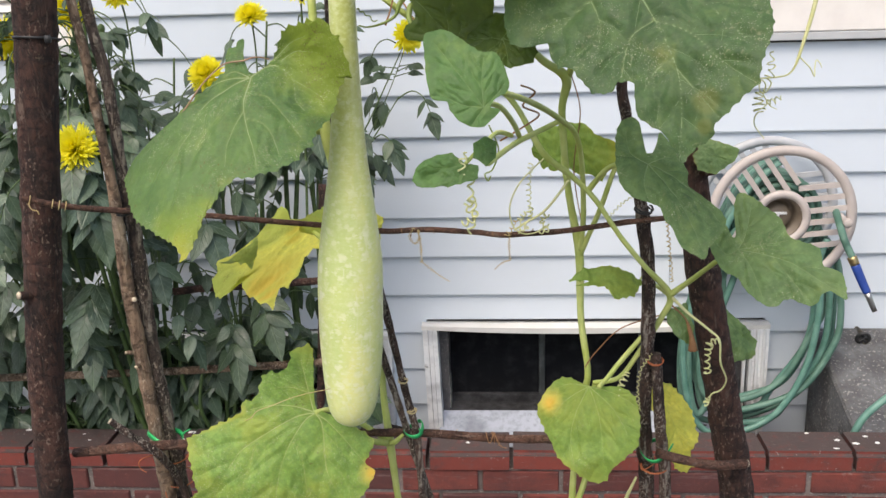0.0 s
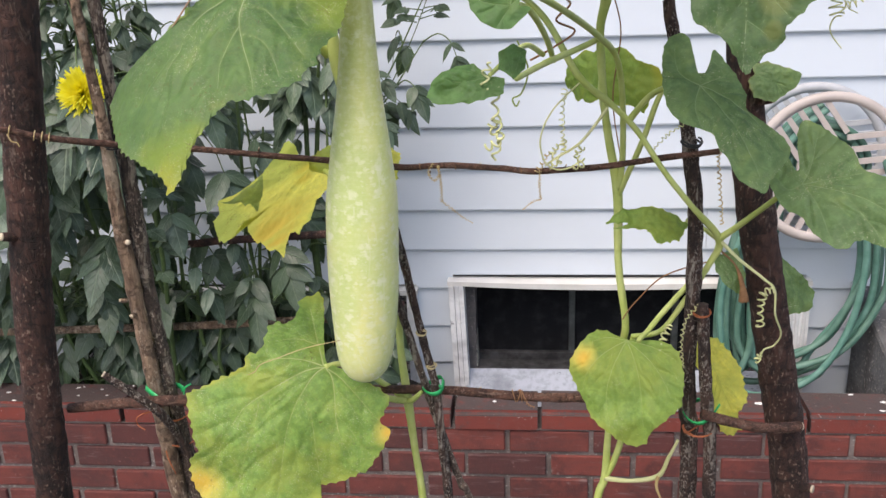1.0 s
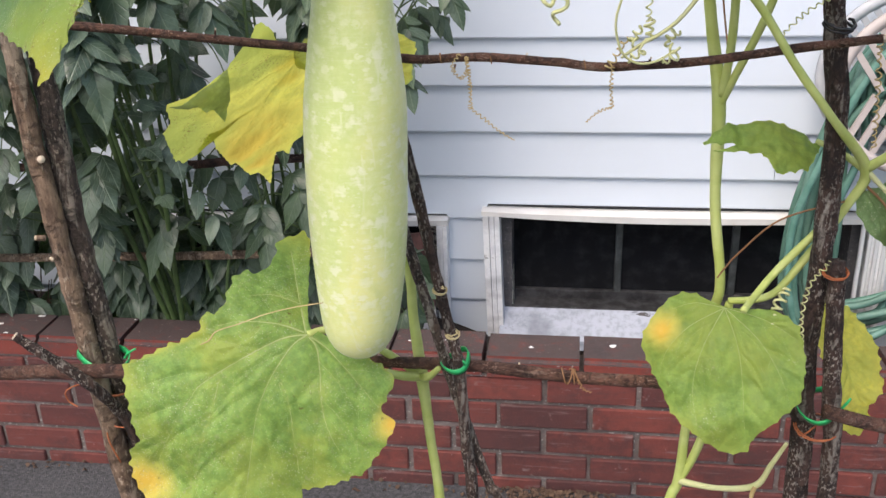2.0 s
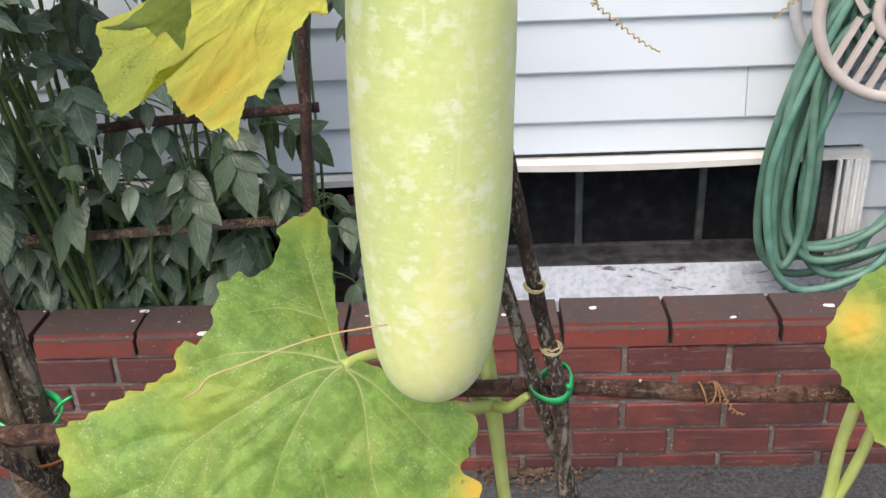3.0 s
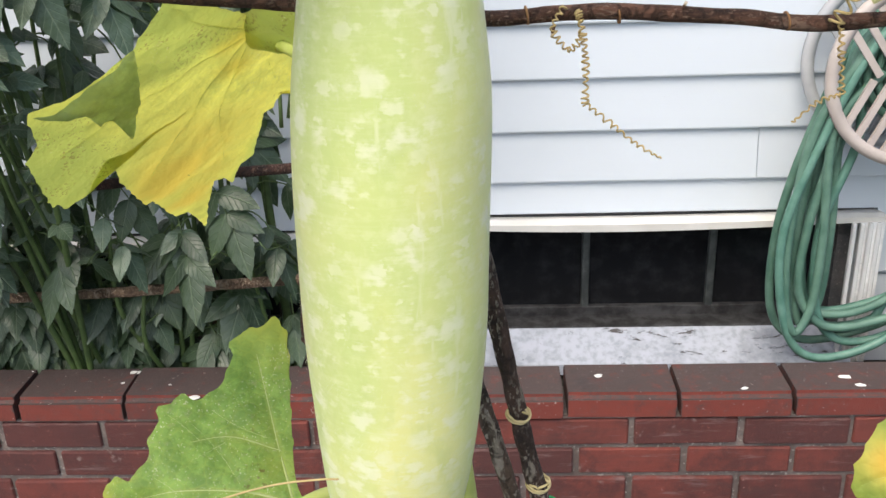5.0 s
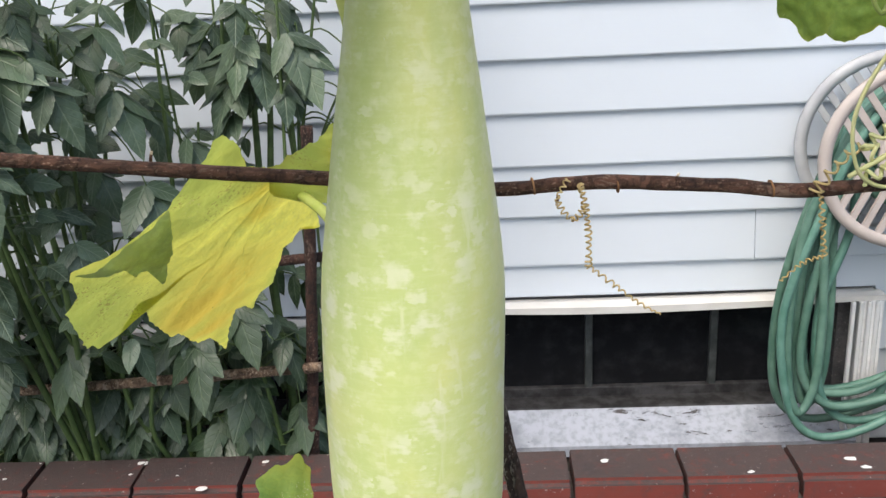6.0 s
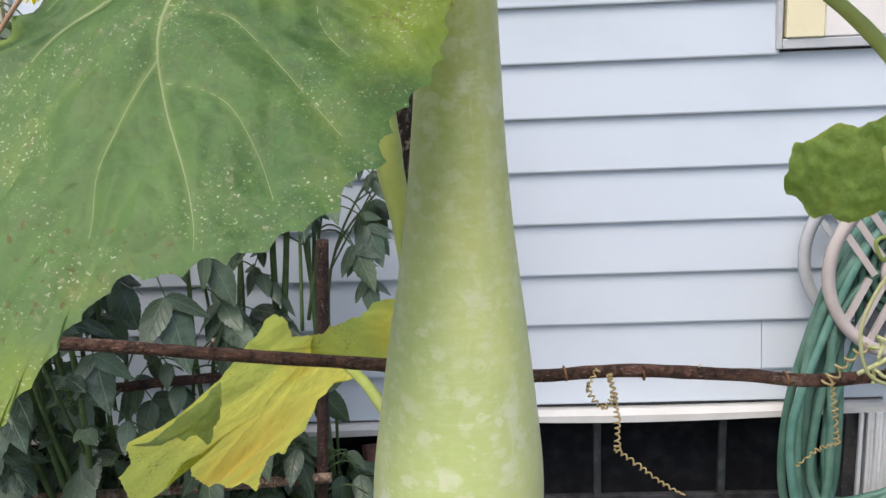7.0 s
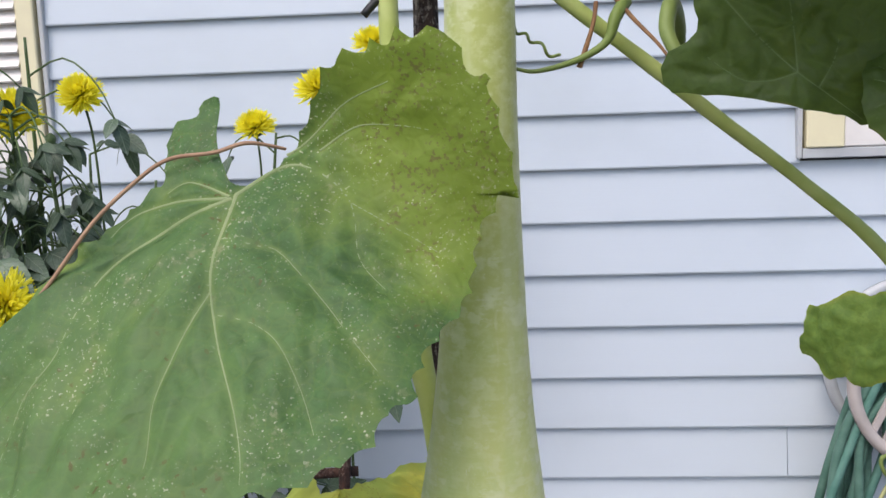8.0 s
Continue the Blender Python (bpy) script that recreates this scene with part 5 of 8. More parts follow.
LEAVES = {
    "A": dict(c=(0.180, 1.081, 1.380), axis=(-0.582, -0.289, -0.760), normal=(-0.374, -0.734, 0.567), root=0.104, size=0.167, twist=0.424,
        hub=(-0.104, 0.003),
        outline=[(-103.6, 0.0055), (-116, 0.0211), (-127.1, 0.0343), (-131.4, 0.0412), (-123.7, 0.0434), (-117.5, 0.0385), (-106.6, 0.040), (-97.6, 0.0369), (-86, 0.031), (-64.1, 0.0267), (-51, 0.0341), (-22.7, 0.098), (-17.5, 0.108), (-18.1, 0.142), (-25.9, 0.177), (-15.8, 0.177), (-1.9, 0.183), (23, 0.189), (26.2, 0.204), (28.4, 0.190), (29.6, 0.178), (30.2, 0.152), (31.8, 0.142), (33.0, 0.127), (35.2, 0.122), (38.6, 0.114), (44, 0.115), (59.8, 0.11), (66.7, 0.107), (73, 0.099), (76.5, 0.1), (79.5, 0.095), (84, 0.09), (100.3, 0.085), (117.5, 0.081), (125.9, 0.09), (127.5, 0.097), (140.6, 0.1), (142.2, 0.103), (145, 0.097), (150.4, 0.097), (154.2, 0.089), (165.6, 0.061), (171.3, 0.041), (172.8, 0.005)],
        veins=[[(-0.001, -0.001), (0.032, 0.022), (0.061, 0.066), (0.073, 0.079)], [(0.032, 0.022), (0.06, 0.032), (0.088, 0.052)], [(0.037, 0.03), (0.032, 0.043), (0.034, 0.059), (0.049, 0.084)], [(0.001, -0.001), (0.034, -0.014), (0.057, -0.018), (0.079, -0.008), (0.1, -0.006), (0.121, 0.004)], [(0.057, -0.018), (0.081, 0.027)], [(0.002, -0.002), (0.024, -0.024), (0.038, -0.026)], [(0.001, -0.002), (0.005, -0.017), (0.013, -0.02)], [(-0.001, -0.001), (-0.02, 0.004), (-0.025, 0.016), (-0.022, 0.033), (-0.007, 0.049), (-0.003, 0.063)], [(-0.024, 0.002), (-0.048, 0.016), (-0.063, 0.031)], [(-0.032, 0.012), (-0.047, 0.024), (-0.058, 0.047)], [(-0.022, 0.033), (-0.025, 0.066)], [(0.015, 0.012), (0.01, 0.021), (0.008, 0.034), (0.021, 0.083)]]),
    "B": dict(c=(0.229, 1.150, 1.026), axis=(-0.743, -0.233, -0.628), normal=(0.044, -0.953, 0.301), root=0.063, size=0.139,
        hub=(-0.0553, -0.0019),
        outline=[(-126.1, 0.008), (-122.1, 0.073), (-112, 0.078), (-104.2, 0.078), (-97, 0.066), (-86.9, 0.065), (-80.2, 0.075), (-73.5, 0.077), (-59.4, 0.072), (-53.9, 0.077), (-50.5, 0.087), (-41.3, 0.092), (-31.5, 0.148), (-29.5, 0.154), (-9.1, 0.167), (-7.4, 0.184), (2.2, 0.201), (8, 0.193), (13.2, 0.182), (19.4, 0.165), (32, 0.161), (39.7, 0.154), (45.3, 0.144), (43.8, 0.134), (46.2, 0.129), (54.9, 0.126), (64.7, 0.122), (72.6, 0.118), (92.6, 0.1), (92, 0.086), (106.9, 0.079), (114.8, 0.071), (141, 0.012)],
        veins=[[(0, 0), (0.023, -0.013), (0.084, -0.025), (0.109, -0.022), (0.17, -0.002)], [(0, 0), (0.02, 0), (0.069, 0.019), (0.135, 0.071)], [(0, 0.002), (0.003, 0.018), (0.032, 0.057), (0.044, 0.09)], [(-0.001, 0.003), (-0.006, 0.027), (-0.005, 0.08)], [(-0, -0.002), (-0.022, -0.062)], [(0.001, -0.003), (0.014, -0.024), (0.034, -0.043), (0.053, -0.054)], [(0.04, 0.007), (0.045, 0.03), (0.083, 0.08)], [(0.071, -0.023), (0.153, 0.03)], [(-0.008, -0.022), (0.004, -0.042), (0.018, -0.054)]]),
    "C": dict(c=(0.194, 1.330, 1.211), axis=(-0.754, -0.537, -0.379), normal=(0.638, -0.459, -0.618), root=0.062,
        lobes=[(-111.6, 0.07), (-105.9, 0.089), (-98.6, 0.108), (-95.5, 0.106), (-93, 0.094), (-84.5, 0.083), (-76.3, 0.079), (-72.4, 0.073), (-45.8, 0.091), (-41.3, 0.105), (-39.1, 0.104), (-27.3, 0.093), (-19.8, 0.098), (11.6, 0.096), (11.6, 0.093), (18.7, 0.093), (18.1, 0.088), (20, 0.081), (4.4, 0.059), (21.4, 0.059), (30.6, 0.065), (60, 0.096), (61.5, 0.091), (76.6, 0.138), (80.1, 0.14), (82.4, 0.149), (84.9, 0.173), (89.8, 0.11), (93.2, 0.115), (95.4, 0.131), (101, 0.113), (105.9, 0.113), (124.1, 0.075), (128.6, 0.081), (137.3, 0.075), (140.6, 0.081), (137.2, 0.099), (-163.3, 0.068)]),
    "C3": dict(c=(0.169, 1.270, 1.221), axis=(-0.667, 0.073, -0.741), normal=(0.640, -0.453, -0.621), root=0.031,
        lobes=[(-147.1, 0.024), (-73.2, 0.037), (-90.2, 0.028), (-82.1, 0.014), (21.9, 0.012), (55, 0.011), (57.9, 0.039), (75.7, 0.028), (133.5, 0.02), (-172.6, 0.038)]),
    "C2": dict(c=(0.330, 1.298, 1.253), axis=(0.988, -0.139, 0.068), normal=(-0.069, -0.791, -0.608), root=0.028, size=0.07,
        lobes=[(-169.0, 0.108), (-165.0, 0.080), (-150.0, 0.058), (-108.8, 0.038), (-84.9, 0.027), (-10.2, 0.010), (33.8, 0.020), (50.0, 0.028), (79.9, 0.033), (104.0, 0.052), (118.0, 0.060), (136.3, 0.068), (149.0, 0.070), (168.0, 0.086), (179.0, 0.104)]),
    "D": dict(c=(0.602, 0.983, 1.488), axis=(-0.071, -0.482, -0.873), normal=(-0.295, -0.826, 0.480), root=0.061,
        hub=(-0.063, -0.005),
        lobes=[(-117.8, 0.131), (-108.3, 0.123), (-97.8, 0.108), (-95.8, 0.096), (-102.4, 0.093), (-102.9, 0.081), (-94.4, 0.07), (-88.6, 0.07), (-76.7, 0.062), (-72.3, 0.052), (-34.9, 0.05), (-17.4, 0.043), (-16.2, 0.032), (13.6, 0.034), (18, 0.041), (7.4, 0.043), (7.6, 0.063), (20.6, 0.083), (23.1, 0.096), (22.9, 0.11), (32.5, 0.103), (39.5, 0.105), (45, 0.098), (51.6, 0.102), (61.9, 0.105), (68, 0.112), (77.9, 0.108), (88.4, 0.113), (98.1, 0.115), (105.5, 0.114), (113.3, 0.11), (144.4, 0.104), (176.4, 0.071), (-177, 0.061), (-150, 0.1)],
        veins=[[(-0, 0), (0.024, 0.016), (0.074, 0.04), (0.111, 0.048), (0.161, 0.046)], [(0.042, 0.024), (0.057, 0.005), (0.09, -0.001)], [(0.042, 0.024), (0.055, 0.053), (0.083, 0.08), (0.104, 0.106)], [(0.077, 0.041), (0.087, 0.027), (0.104, 0.018)], [(0.017, -0.03), (0.03, -0.047), (0.046, -0.06)], [(0.017, -0.03), (0.04, -0.021), (0.065, -0.022)], [(-0, 0), (0.017, -0.03)], [(-0, 0), (0.023, 0.057), (0.077, 0.108)], [(0.086, 0.044), (0.128, 0.077)]]),
    "E": dict(c=(0.467, 0.906, 1.475), axis=(-0.556, 0.377, 0.741), normal=(-0.037, -0.902, 0.431), root=0.028, size=0.046,
        hub=(-0.0279, 0.0028),
        outline=[(-84.8, 0.014), (-90.8, 0.02), (-79, 0.028), (-47.8, 0.044), (-31, 0.045), (-9.2, 0.07), (1.1, 0.078), (7.8, 0.071), (42.1, 0.043), (44.7, 0.03), (65, 0.025), (94.8, 0.02), (136.4, 0.016), (171.1, 0.012), (-134, 0.013), (-125.7, 0.005)],
        veins=[[(0, 0), (0.066, 0.002)], [(0, 0), (0.016, -0.009), (0.033, -0.022)], [(0, 0), (0.012, 0.013), (0.03, 0.022)], [(0, 0), (0.003, -0.015), (0.007, -0.024)], [(0, 0), (-0.006, 0.015)]]),
    "F": dict(c=(0.447, 0.923, 1.398), axis=(-0.953, -0.086, -0.291), normal=(-0.060, -0.886, 0.461), root=0.018,
        lobes=[(-180.0, 0.018), (-129.4, 0.016), (-84.0, 0.015), (-34.4, 0.023), (-12.0, 0.028), (9.5, 0.027), (36.7, 0.017), (95.4, 0.015), (148.5, 0.028), (171.1, 0.028)]),
    "F2": dict(c=(0.480, 0.927, 1.413), axis=(0.093, 0.358, 0.929), normal=(0.019, -0.933, 0.358), root=0.011,
        lobes=[(-180.0, 0.011), (-173.0, 0.013), (-115.8, 0.01), (-51.3, 0.012), (2.9, 0.013), (60.7, 0.012), (122.7, 0.011)]),
    "G": dict(c=(0.655, 1.080, 1.348), axis=(0.548, -0.555, -0.626), normal=(-0.004, -0.750, 0.661), root=0.032, size=0.084,
        hub=(-0.0299, -0.0026),
        outline=[(167.2, 0.016), (151.7, 0.047), (157.6, 0.06), (173.8, 0.056), (-150.5, 0.035), (-93.4, 0.034), (-58.5, 0.04), (-25.9, 0.048), (-22.7, 0.06), (-17.3, 0.076), (-17.8, 0.097), (-10.2, 0.113), (-3.8, 0.104), (8.3, 0.098), (14.8, 0.093), (18.8, 0.073), (19.8, 0.046), (45, 0.037), (118.4, 0.038), (126.3, 0.036), (107.1, 0.017)],
        veins=[[(0, 0), (0.064, -0.003), (0.104, -0.016)], [(0, 0), (0.024, 0.01), (0.057, 0.016), (0.089, 0.018)], [(0, 0), (0.014, -0.016), (0.033, -0.024)], [(0, 0), (-0.021, -0.006), (-0.045, 0.007)], [(0, 0), (0.004, 0.018), (0.008, 0.023)]]),
    "H": dict(c=(0.759, 1.075, 1.282), axis=(0.849, -0.528, 0.006), normal=(-0.413, -0.657, 0.631), root=0.035, size=0.079,
        hub=(-0.0342, -0.0045),
        outline=[(126.4, 0.016), (127.8, 0.032), (145.2, 0.038), (171, 0.033), (-162.5, 0.026), (-111.9, 0.026), (-76.1, 0.032), (-66.4, 0.046), (-55.2, 0.063), (-46.4, 0.07), (-35.9, 0.071), (-28.5, 0.093), (-20.7, 0.094), (-16.1, 0.101), (-16.5, 0.113), (-4.8, 0.1), (-5, 0.085), (11.6, 0.075), (22.3, 0.051), (52.7, 0.051), (100.4, 0.067), (109.7, 0.053), (111.6, 0.018)],
        veins=[[(0, 0), (0.025, -0.002), (0.054, -0.008), (0.083, -0.021), (0.104, -0.028)], [(0, 0), (0.018, -0.018), (0.034, -0.044)], [(0, 0), (0.003, 0.02), (-0.001, 0.055)], [(0, 0), (0.046, 0.016)], [(0, 0), (-0.011, -0.006), (-0.025, 0.006)], [(0.034, -0.003), (0.079, -0.042)]]),
    "I": dict(c=(0.732, 1.228, 1.348), axis=(0.929, -0.062, -0.366), normal=(0.075, -0.935, 0.348), root=0.022,
        lobes=[(-180.0, 0.022), (-162.1, 0.027), (-124.4, 0.026), (-74.7, 0.021), (7.8, 0.021), (37.5, 0.028), (131.2, 0.022), (164.4, 0.029)]),
    "J2": dict(c=(0.564, 1.347, 1.339), axis=(-0.618, 0.683, -0.391), normal=(-0.751, -0.659, 0.036), root=0.025, size=0.059,
        lobes=[(-179, 0.060), (-169, 0.0555), (-158, 0.051), (-148, 0.041), (-129.0, 0.036), (-114.2, 0.0302), (-99, 0.0279), (-83.4, 0.0337), (-71, 0.0353), (-58.3, 0.0369), (-45, 0.0425), (-40.5, 0.05), (-34.6, 0.0514), (-27.6, 0.0503), (-19.5, 0.0506), (-14.6, 0.0545), (-8.8, 0.0573), (-3.4, 0.0591), (-0.7, 0.0516), (7, 0.0488), (15.7, 0.0482), (20.7, 0.0465), (24, 0.0415), (30.2, 0.0331), (42.4, 0.0316), (54.5, 0.0317), (77.8, 0.0254), (94.9, 0.0232), (108.6, 0.034), (117, 0.0451), (128, 0.055), (130.5, 0.075), (137, 0.0765), (145, 0.079), (152, 0.085), (160, 0.088), (169.6, 0.081), (174, 0.071)]),
    "K": dict(c=(0.614, 1.222, 1.202), axis=(-0.932, -0.361, -0.029), normal=(0.234, -0.661, 0.713), root=0.039,
        lobes=[(-180.0, 0.039), (-166.6, 0.036), (-107.3, 0.02), (-41.0, 0.034), (-17.8, 0.045), (-15.0, 0.022), (-8.2, 0.039), (40.6, 0.009), (83.8, 0.024), (139.6, 0.035), (175.8, 0.046)]),
    "L": dict(c=(0.590, 1.178, 1.037), axis=(-0.264, -0.360, -0.895), normal=(-0.244, -0.873, 0.423), root=0.048, size=0.067,
        hub=(-0.0469, -0.0119),
        outline=[(-99.3, 0.007), (-96.3, 0.03), (-77.7, 0.046), (-51.8, 0.068), (-30.3, 0.076), (-19.2, 0.08), (-10.7, 0.09), (5, 0.101), (17.2, 0.112), (25.7, 0.109), (29.8, 0.099), (51.7, 0.089), (59.6, 0.082), (70.7, 0.072), (80.8, 0.063), (90.9, 0.056), (100, 0.045), (105.8, 0.029), (97.7, 0.012)],
        veins=[[(0, 0), (0.025, 0.018), (0.053, 0.03), (0.091, 0.043)], [(0, 0), (0.033, -0.006), (0.065, -0.005), (0.093, 0.007)], [(0, 0), (0.022, -0.021), (0.047, -0.032), (0.069, -0.031)], [(0, 0), (0.015, 0.03), (0.035, 0.052), (0.054, 0.065)], [(0, 0), (0, 0.031), (0.007, 0.056)], [(0, 0), (0.003, -0.022), (0.013, -0.038)]]),
    "M": dict(c=(0.701, 1.238, 1.007), axis=(0.451, 0.018, -0.893), normal=(0.254, -0.961, 0.109), root=0.065,
        lobes=[(-162.3, 0.046), (-125.4, 0.022), (-40.9, 0.034), (-21.9, 0.058), (-11.8, 0.066), (1.8, 0.065), (8.1, 0.035), (42.5, 0.034), (125.1, 0.034), (156.2, 0.056), (173.2, 0.067), (180.0, 0.065)]),
    "N1": dict(c=(0.700, 1.225, 1.149), axis=(0.460, -0.146, -0.876), normal=(0.208, -0.941, 0.267), root=0.021,
        lobes=[(-174.6, 0.031), (-125.4, 0.017), (-52.8, 0.016), (-0.0, 0.03), (44.4, 0.017), (135.2, 0.026), (180.0, 0.021)]),
    "N2": dict(c=(0.781, 1.271, 1.117), axis=(0.592, -0.083, -0.802), normal=(0.322, -0.888, 0.329), root=0.029,
        lobes=[(-180.0, 0.029), (-116.3, 0.023), (-52.5, 0.034), (-5.4, 0.036), (32.1, 0.027), (95.2, 0.012), (169.7, 0.037)]),
    "O": dict(c=(0.443, 1.112, 1.514), axis=(-0.101, 0.070, -0.992), normal=(-0.098, -0.993, -0.060), root=0.038, hub=(0.010, -0.033),
        lobes=[(-72.5, 0.0452), (-66.4, 0.0489), (-60.2, 0.0503), (-55.1, 0.0484), (-48.3, 0.0416), (-33.2, 0.0327), (-2.8, 0.0291), (18.7, 0.0322), (30.2, 0.0362), (36.4, 0.0422), (46.2, 0.0467), (72.5, 0.045), (122.6, 0.05), (160, 0.056), (-163.1, 0.058), (-125, 0.055), (-108, 0.045), (-101.2, 0.0376), (-95.1, 0.0367), (-87.0, 0.0342), (-80, 0.0346), (-75, 0.038)],
        veins=[[(-0.022, -0.002), (-0.0151, 0.0072), (-0.004, 0.0191), (0.0076, 0.0342), (0.0149, 0.046), (0.0221, 0.0581)], [(0.0076, 0.0342), (-0.0052, 0.0314), (-0.0171, 0.0278)], [(0.0076, 0.0342), (0.0108, 0.0268), (0.0117, 0.0175), (0.0087, 0.0105), (0.0043, 0.0032)], [(0.0122, 0.0417), (0.0034, 0.0453), (-0.0042, 0.0462)]]),
    "O2": dict(c=(0.500, 1.077, 1.482), axis=(0.388, -0.676, -0.626), normal=(-0.236, -0.730, 0.642), root=0.014,
        lobes=[(-174.5, 0.0568), (-160.5, 0.0527), (-143.4, 0.0474), (-126.9, 0.0451), (-118, 0.0428), (-105.9, 0.0402), (-86, 0.034), (-15.4, 0.022), (26.7, 0.031), (47.2, 0.030), (120, 0.035), (165, 0.050)]),
}

vine = thing("gourd_vine", (0.374, 1.227, GROUND), "bottle gourd vine with mottled and yellowing leaves on the trellis", "vine", "gourd vines")
part("stem", tube([(0.374, 1.227, GROUND), (0.369, 1.230, 0.525), (0.361, 1.227, 0.831), (0.352, 1.233, 0.926), (0.347, 1.233, 0.987), (0.342, 1.233, 1.044), (0.339, 1.233, 1.095), (0.322, 1.224, 1.193), (0.309, 1.216, 1.275), (0.301, 1.207, 1.348), (0.296, 1.205, 1.383), (0.292, 1.203, 1.450), (0.290, 1.200, 1.525), (0.292, 1.200, 1.584), (0.302, 1.196, 1.671), (0.322, 1.184, 1.739), (0.380, 1.163, 1.808)],
      [0.0046, 0.0046, 0.0044, 0.0042, 0.0054, 0.0042, 0.0042, 0.0048, 0.0048, 0.005, 0.0068, 0.0048, 0.0045, 0.0045, 0.0045, 0.0045, 0.004], 12, 8, 0.10, 0.2, 3), M_STEM, vine)
for pts, rr in (([(0.347, 1.233, 0.987), (0.334, 1.213, 0.999), (0.321, 1.203, 1.008)], [0.0045, 0.0040, 0.0030]), ([(0.347, 1.233, 0.987), (0.356, 1.213, 0.999), (0.367, 1.205, 1.013)], [0.0042, 0.0034, 0.0022]),
                ([(0.269, 1.166, 1.0615), (0.287, 1.184, 1.056), (0.317, 1.216, 1.021), (0.347, 1.233, 0.987)], [0.0030, 0.0032, 0.0034, 0.0036]),
                ([(0.287, 1.213, 1.387), (0.274, 1.194, 1.406), (0.260, 1.153, 1.436), (0.248, 1.115, 1.457)], [0.0050, 0.0042, 0.0036, 0.0030]),
                ([(0.287, 1.213, 1.387), (0.280, 1.216, 1.403), (0.274, 1.218, 1.412)], [0.0046, 0.0036, 0.0024]),
                ([(0.303, 1.223, 1.254), (0.288, 1.239, 1.238), (0.267, 1.282, 1.242), (0.235, 1.352, 1.238)], [0.0035, 0.0035, 0.0032, 0.0028])):
    part("petiole", tube(pts, rr, 9, 6, 0.08), M_STEM, vine)
# veins of the yellow leaf, from its stalk
C_VEINS = [[(0, 0), (0.045, 0.035), (0.085, 0.085)], [(0, 0), (0.030, 0.055), (0.035, 0.120)], [(0, 0), (0.060, 0.000), (0.120, 0.010)], [(0, 0), (0.030, -0.030), (0.045, -0.060)], [(0, 0), (-0.005, 0.035), (-0.010, 0.070)]]
add_leaf(vine, "A", "mottled", 1, "large mottled green leaf with insect specks", 0.219, 0.04, M_VEIN_PALE, 0.020, fold=(-173.3, 0.133, -1.39), greens=((160, 1.08, 0.50), (48, 0.66, 0.45)), spots=((50, 0.70, 0.24), (46, 0.98, 0.13)), dust_skylights=((110, 0.12, 0.80), (-30, 0.42, 0.70), (10, 0.62, 0.60), (-60, 0.30, 0.6)), fine_veins=False)
add_leaf(vine, "B", "yellowing", 2, "large green leaf yellowing at its ragged edge", 0.10, 0.09, M_VEIN_LIME, 0.026, fold=(-149, 0.045, 0.9), puff=0.014,
         spots=((0, 0.99, 0.26), (122, 0.82, 0.16), (62, 0.98, 0.14)))
add_leaf(vine, "C", "gold", 3, "torn yellow leaf with a curled green edge", 0.04, 0.03, M_VEIN_GOLD, 0.006, vein_scale=0.22, puff=0.004, fine_veins=False, veins=C_VEINS, hub=(-0.045, -0.030), spots=((69, 0.38, 0.50), (80, 0.65, 0.25)), greens=((-98, 0.60, 0.62), (-3, 0.66, 0.62)))
add_leaf(vine, "C3", "pale", 22, "curled-over green edge of the yellow leaf", 0.10, 0.10, None, 0.006, vein_scale=0.0)
add_leaf(vine, "C2", "gold", 4, "yellow leaf behind the gourd, green where it curls", 0.1, 0.08, M_VEIN_GOLD, 0.02, vein_scale=0.6, greens=((175, 1.2, 0.75),))
# thin dead strands lying over the leaves
part("tendril", tube([(0.300, 1.112, 1.117), (0.291, 1.117, 1.113), (0.273, 1.122, 1.107), (0.253, 1.122, 1.101), (0.231, 1.122, 1.092), (0.213, 1.122, 1.085), (0.206, 1.122, 1.077), (0.198, 1.124, 1.072)], [0.00037, 0.00043, 0.00043, 0.00043, 0.00050, 0.00050, 0.00062, 0.00037], 6, 8), M_TENDRIL, vine, "dry straw-coloured tendril")
part("tendril", tube([(0.258, 1.125, 1.475), (0.246, 1.116, 1.478), (0.234, 1.113, 1.475), (0.217, 1.112, 1.473), (0.205, 1.108, 1.465), (0.193, 1.098, 1.452), (0.179, 1.095, 1.434), (0.167, 1.093, 1.419), (0.164, 1.088, 1.406), (0.164, 1.080, 1.394), (0.170, 1.074, 1.389), (0.168, 1.068, 1.380)], [0.0006, 0.0008, 0.0008, 0.0008, 0.0008, 0.0008, 0.0008, 0.0008, 0.0008, 0.0007, 0.0006, 0.0004], 6, 8), M_TENDRIL_PINK, vine, "dry pinkish brown tendril")
part("tendril", coil([(0.390, 1.208, 1.274), (0.385, 1.203, 1.266), (0.391, 1.200, 1.258), (0.396, 1.200, 1.264), (0.395, 1.206, 1.272)], 0.0011, 16, 0.0004, 1), M_TENDRIL, vine, "dry coiled tendril")
part("tendril", join(coil([(0.395, 1.206, 1.272), (0.397, 1.202, 1.262), (0.398, 1.200, 1.250), (0.398, 1.200, 1.236)], 0.0012, 15, 0.00045, 2), coil([(0.398, 1.200, 1.236), (0.409, 1.200, 1.227), (0.420, 1.200, 1.218), (0.430, 1.200, 1.212)], [0.0012, 0.0010, 0.0007, 0.0003], 12, 0.0004, 3)), M_TENDRIL, vine, "dry coiled tendril hanging from the twig")
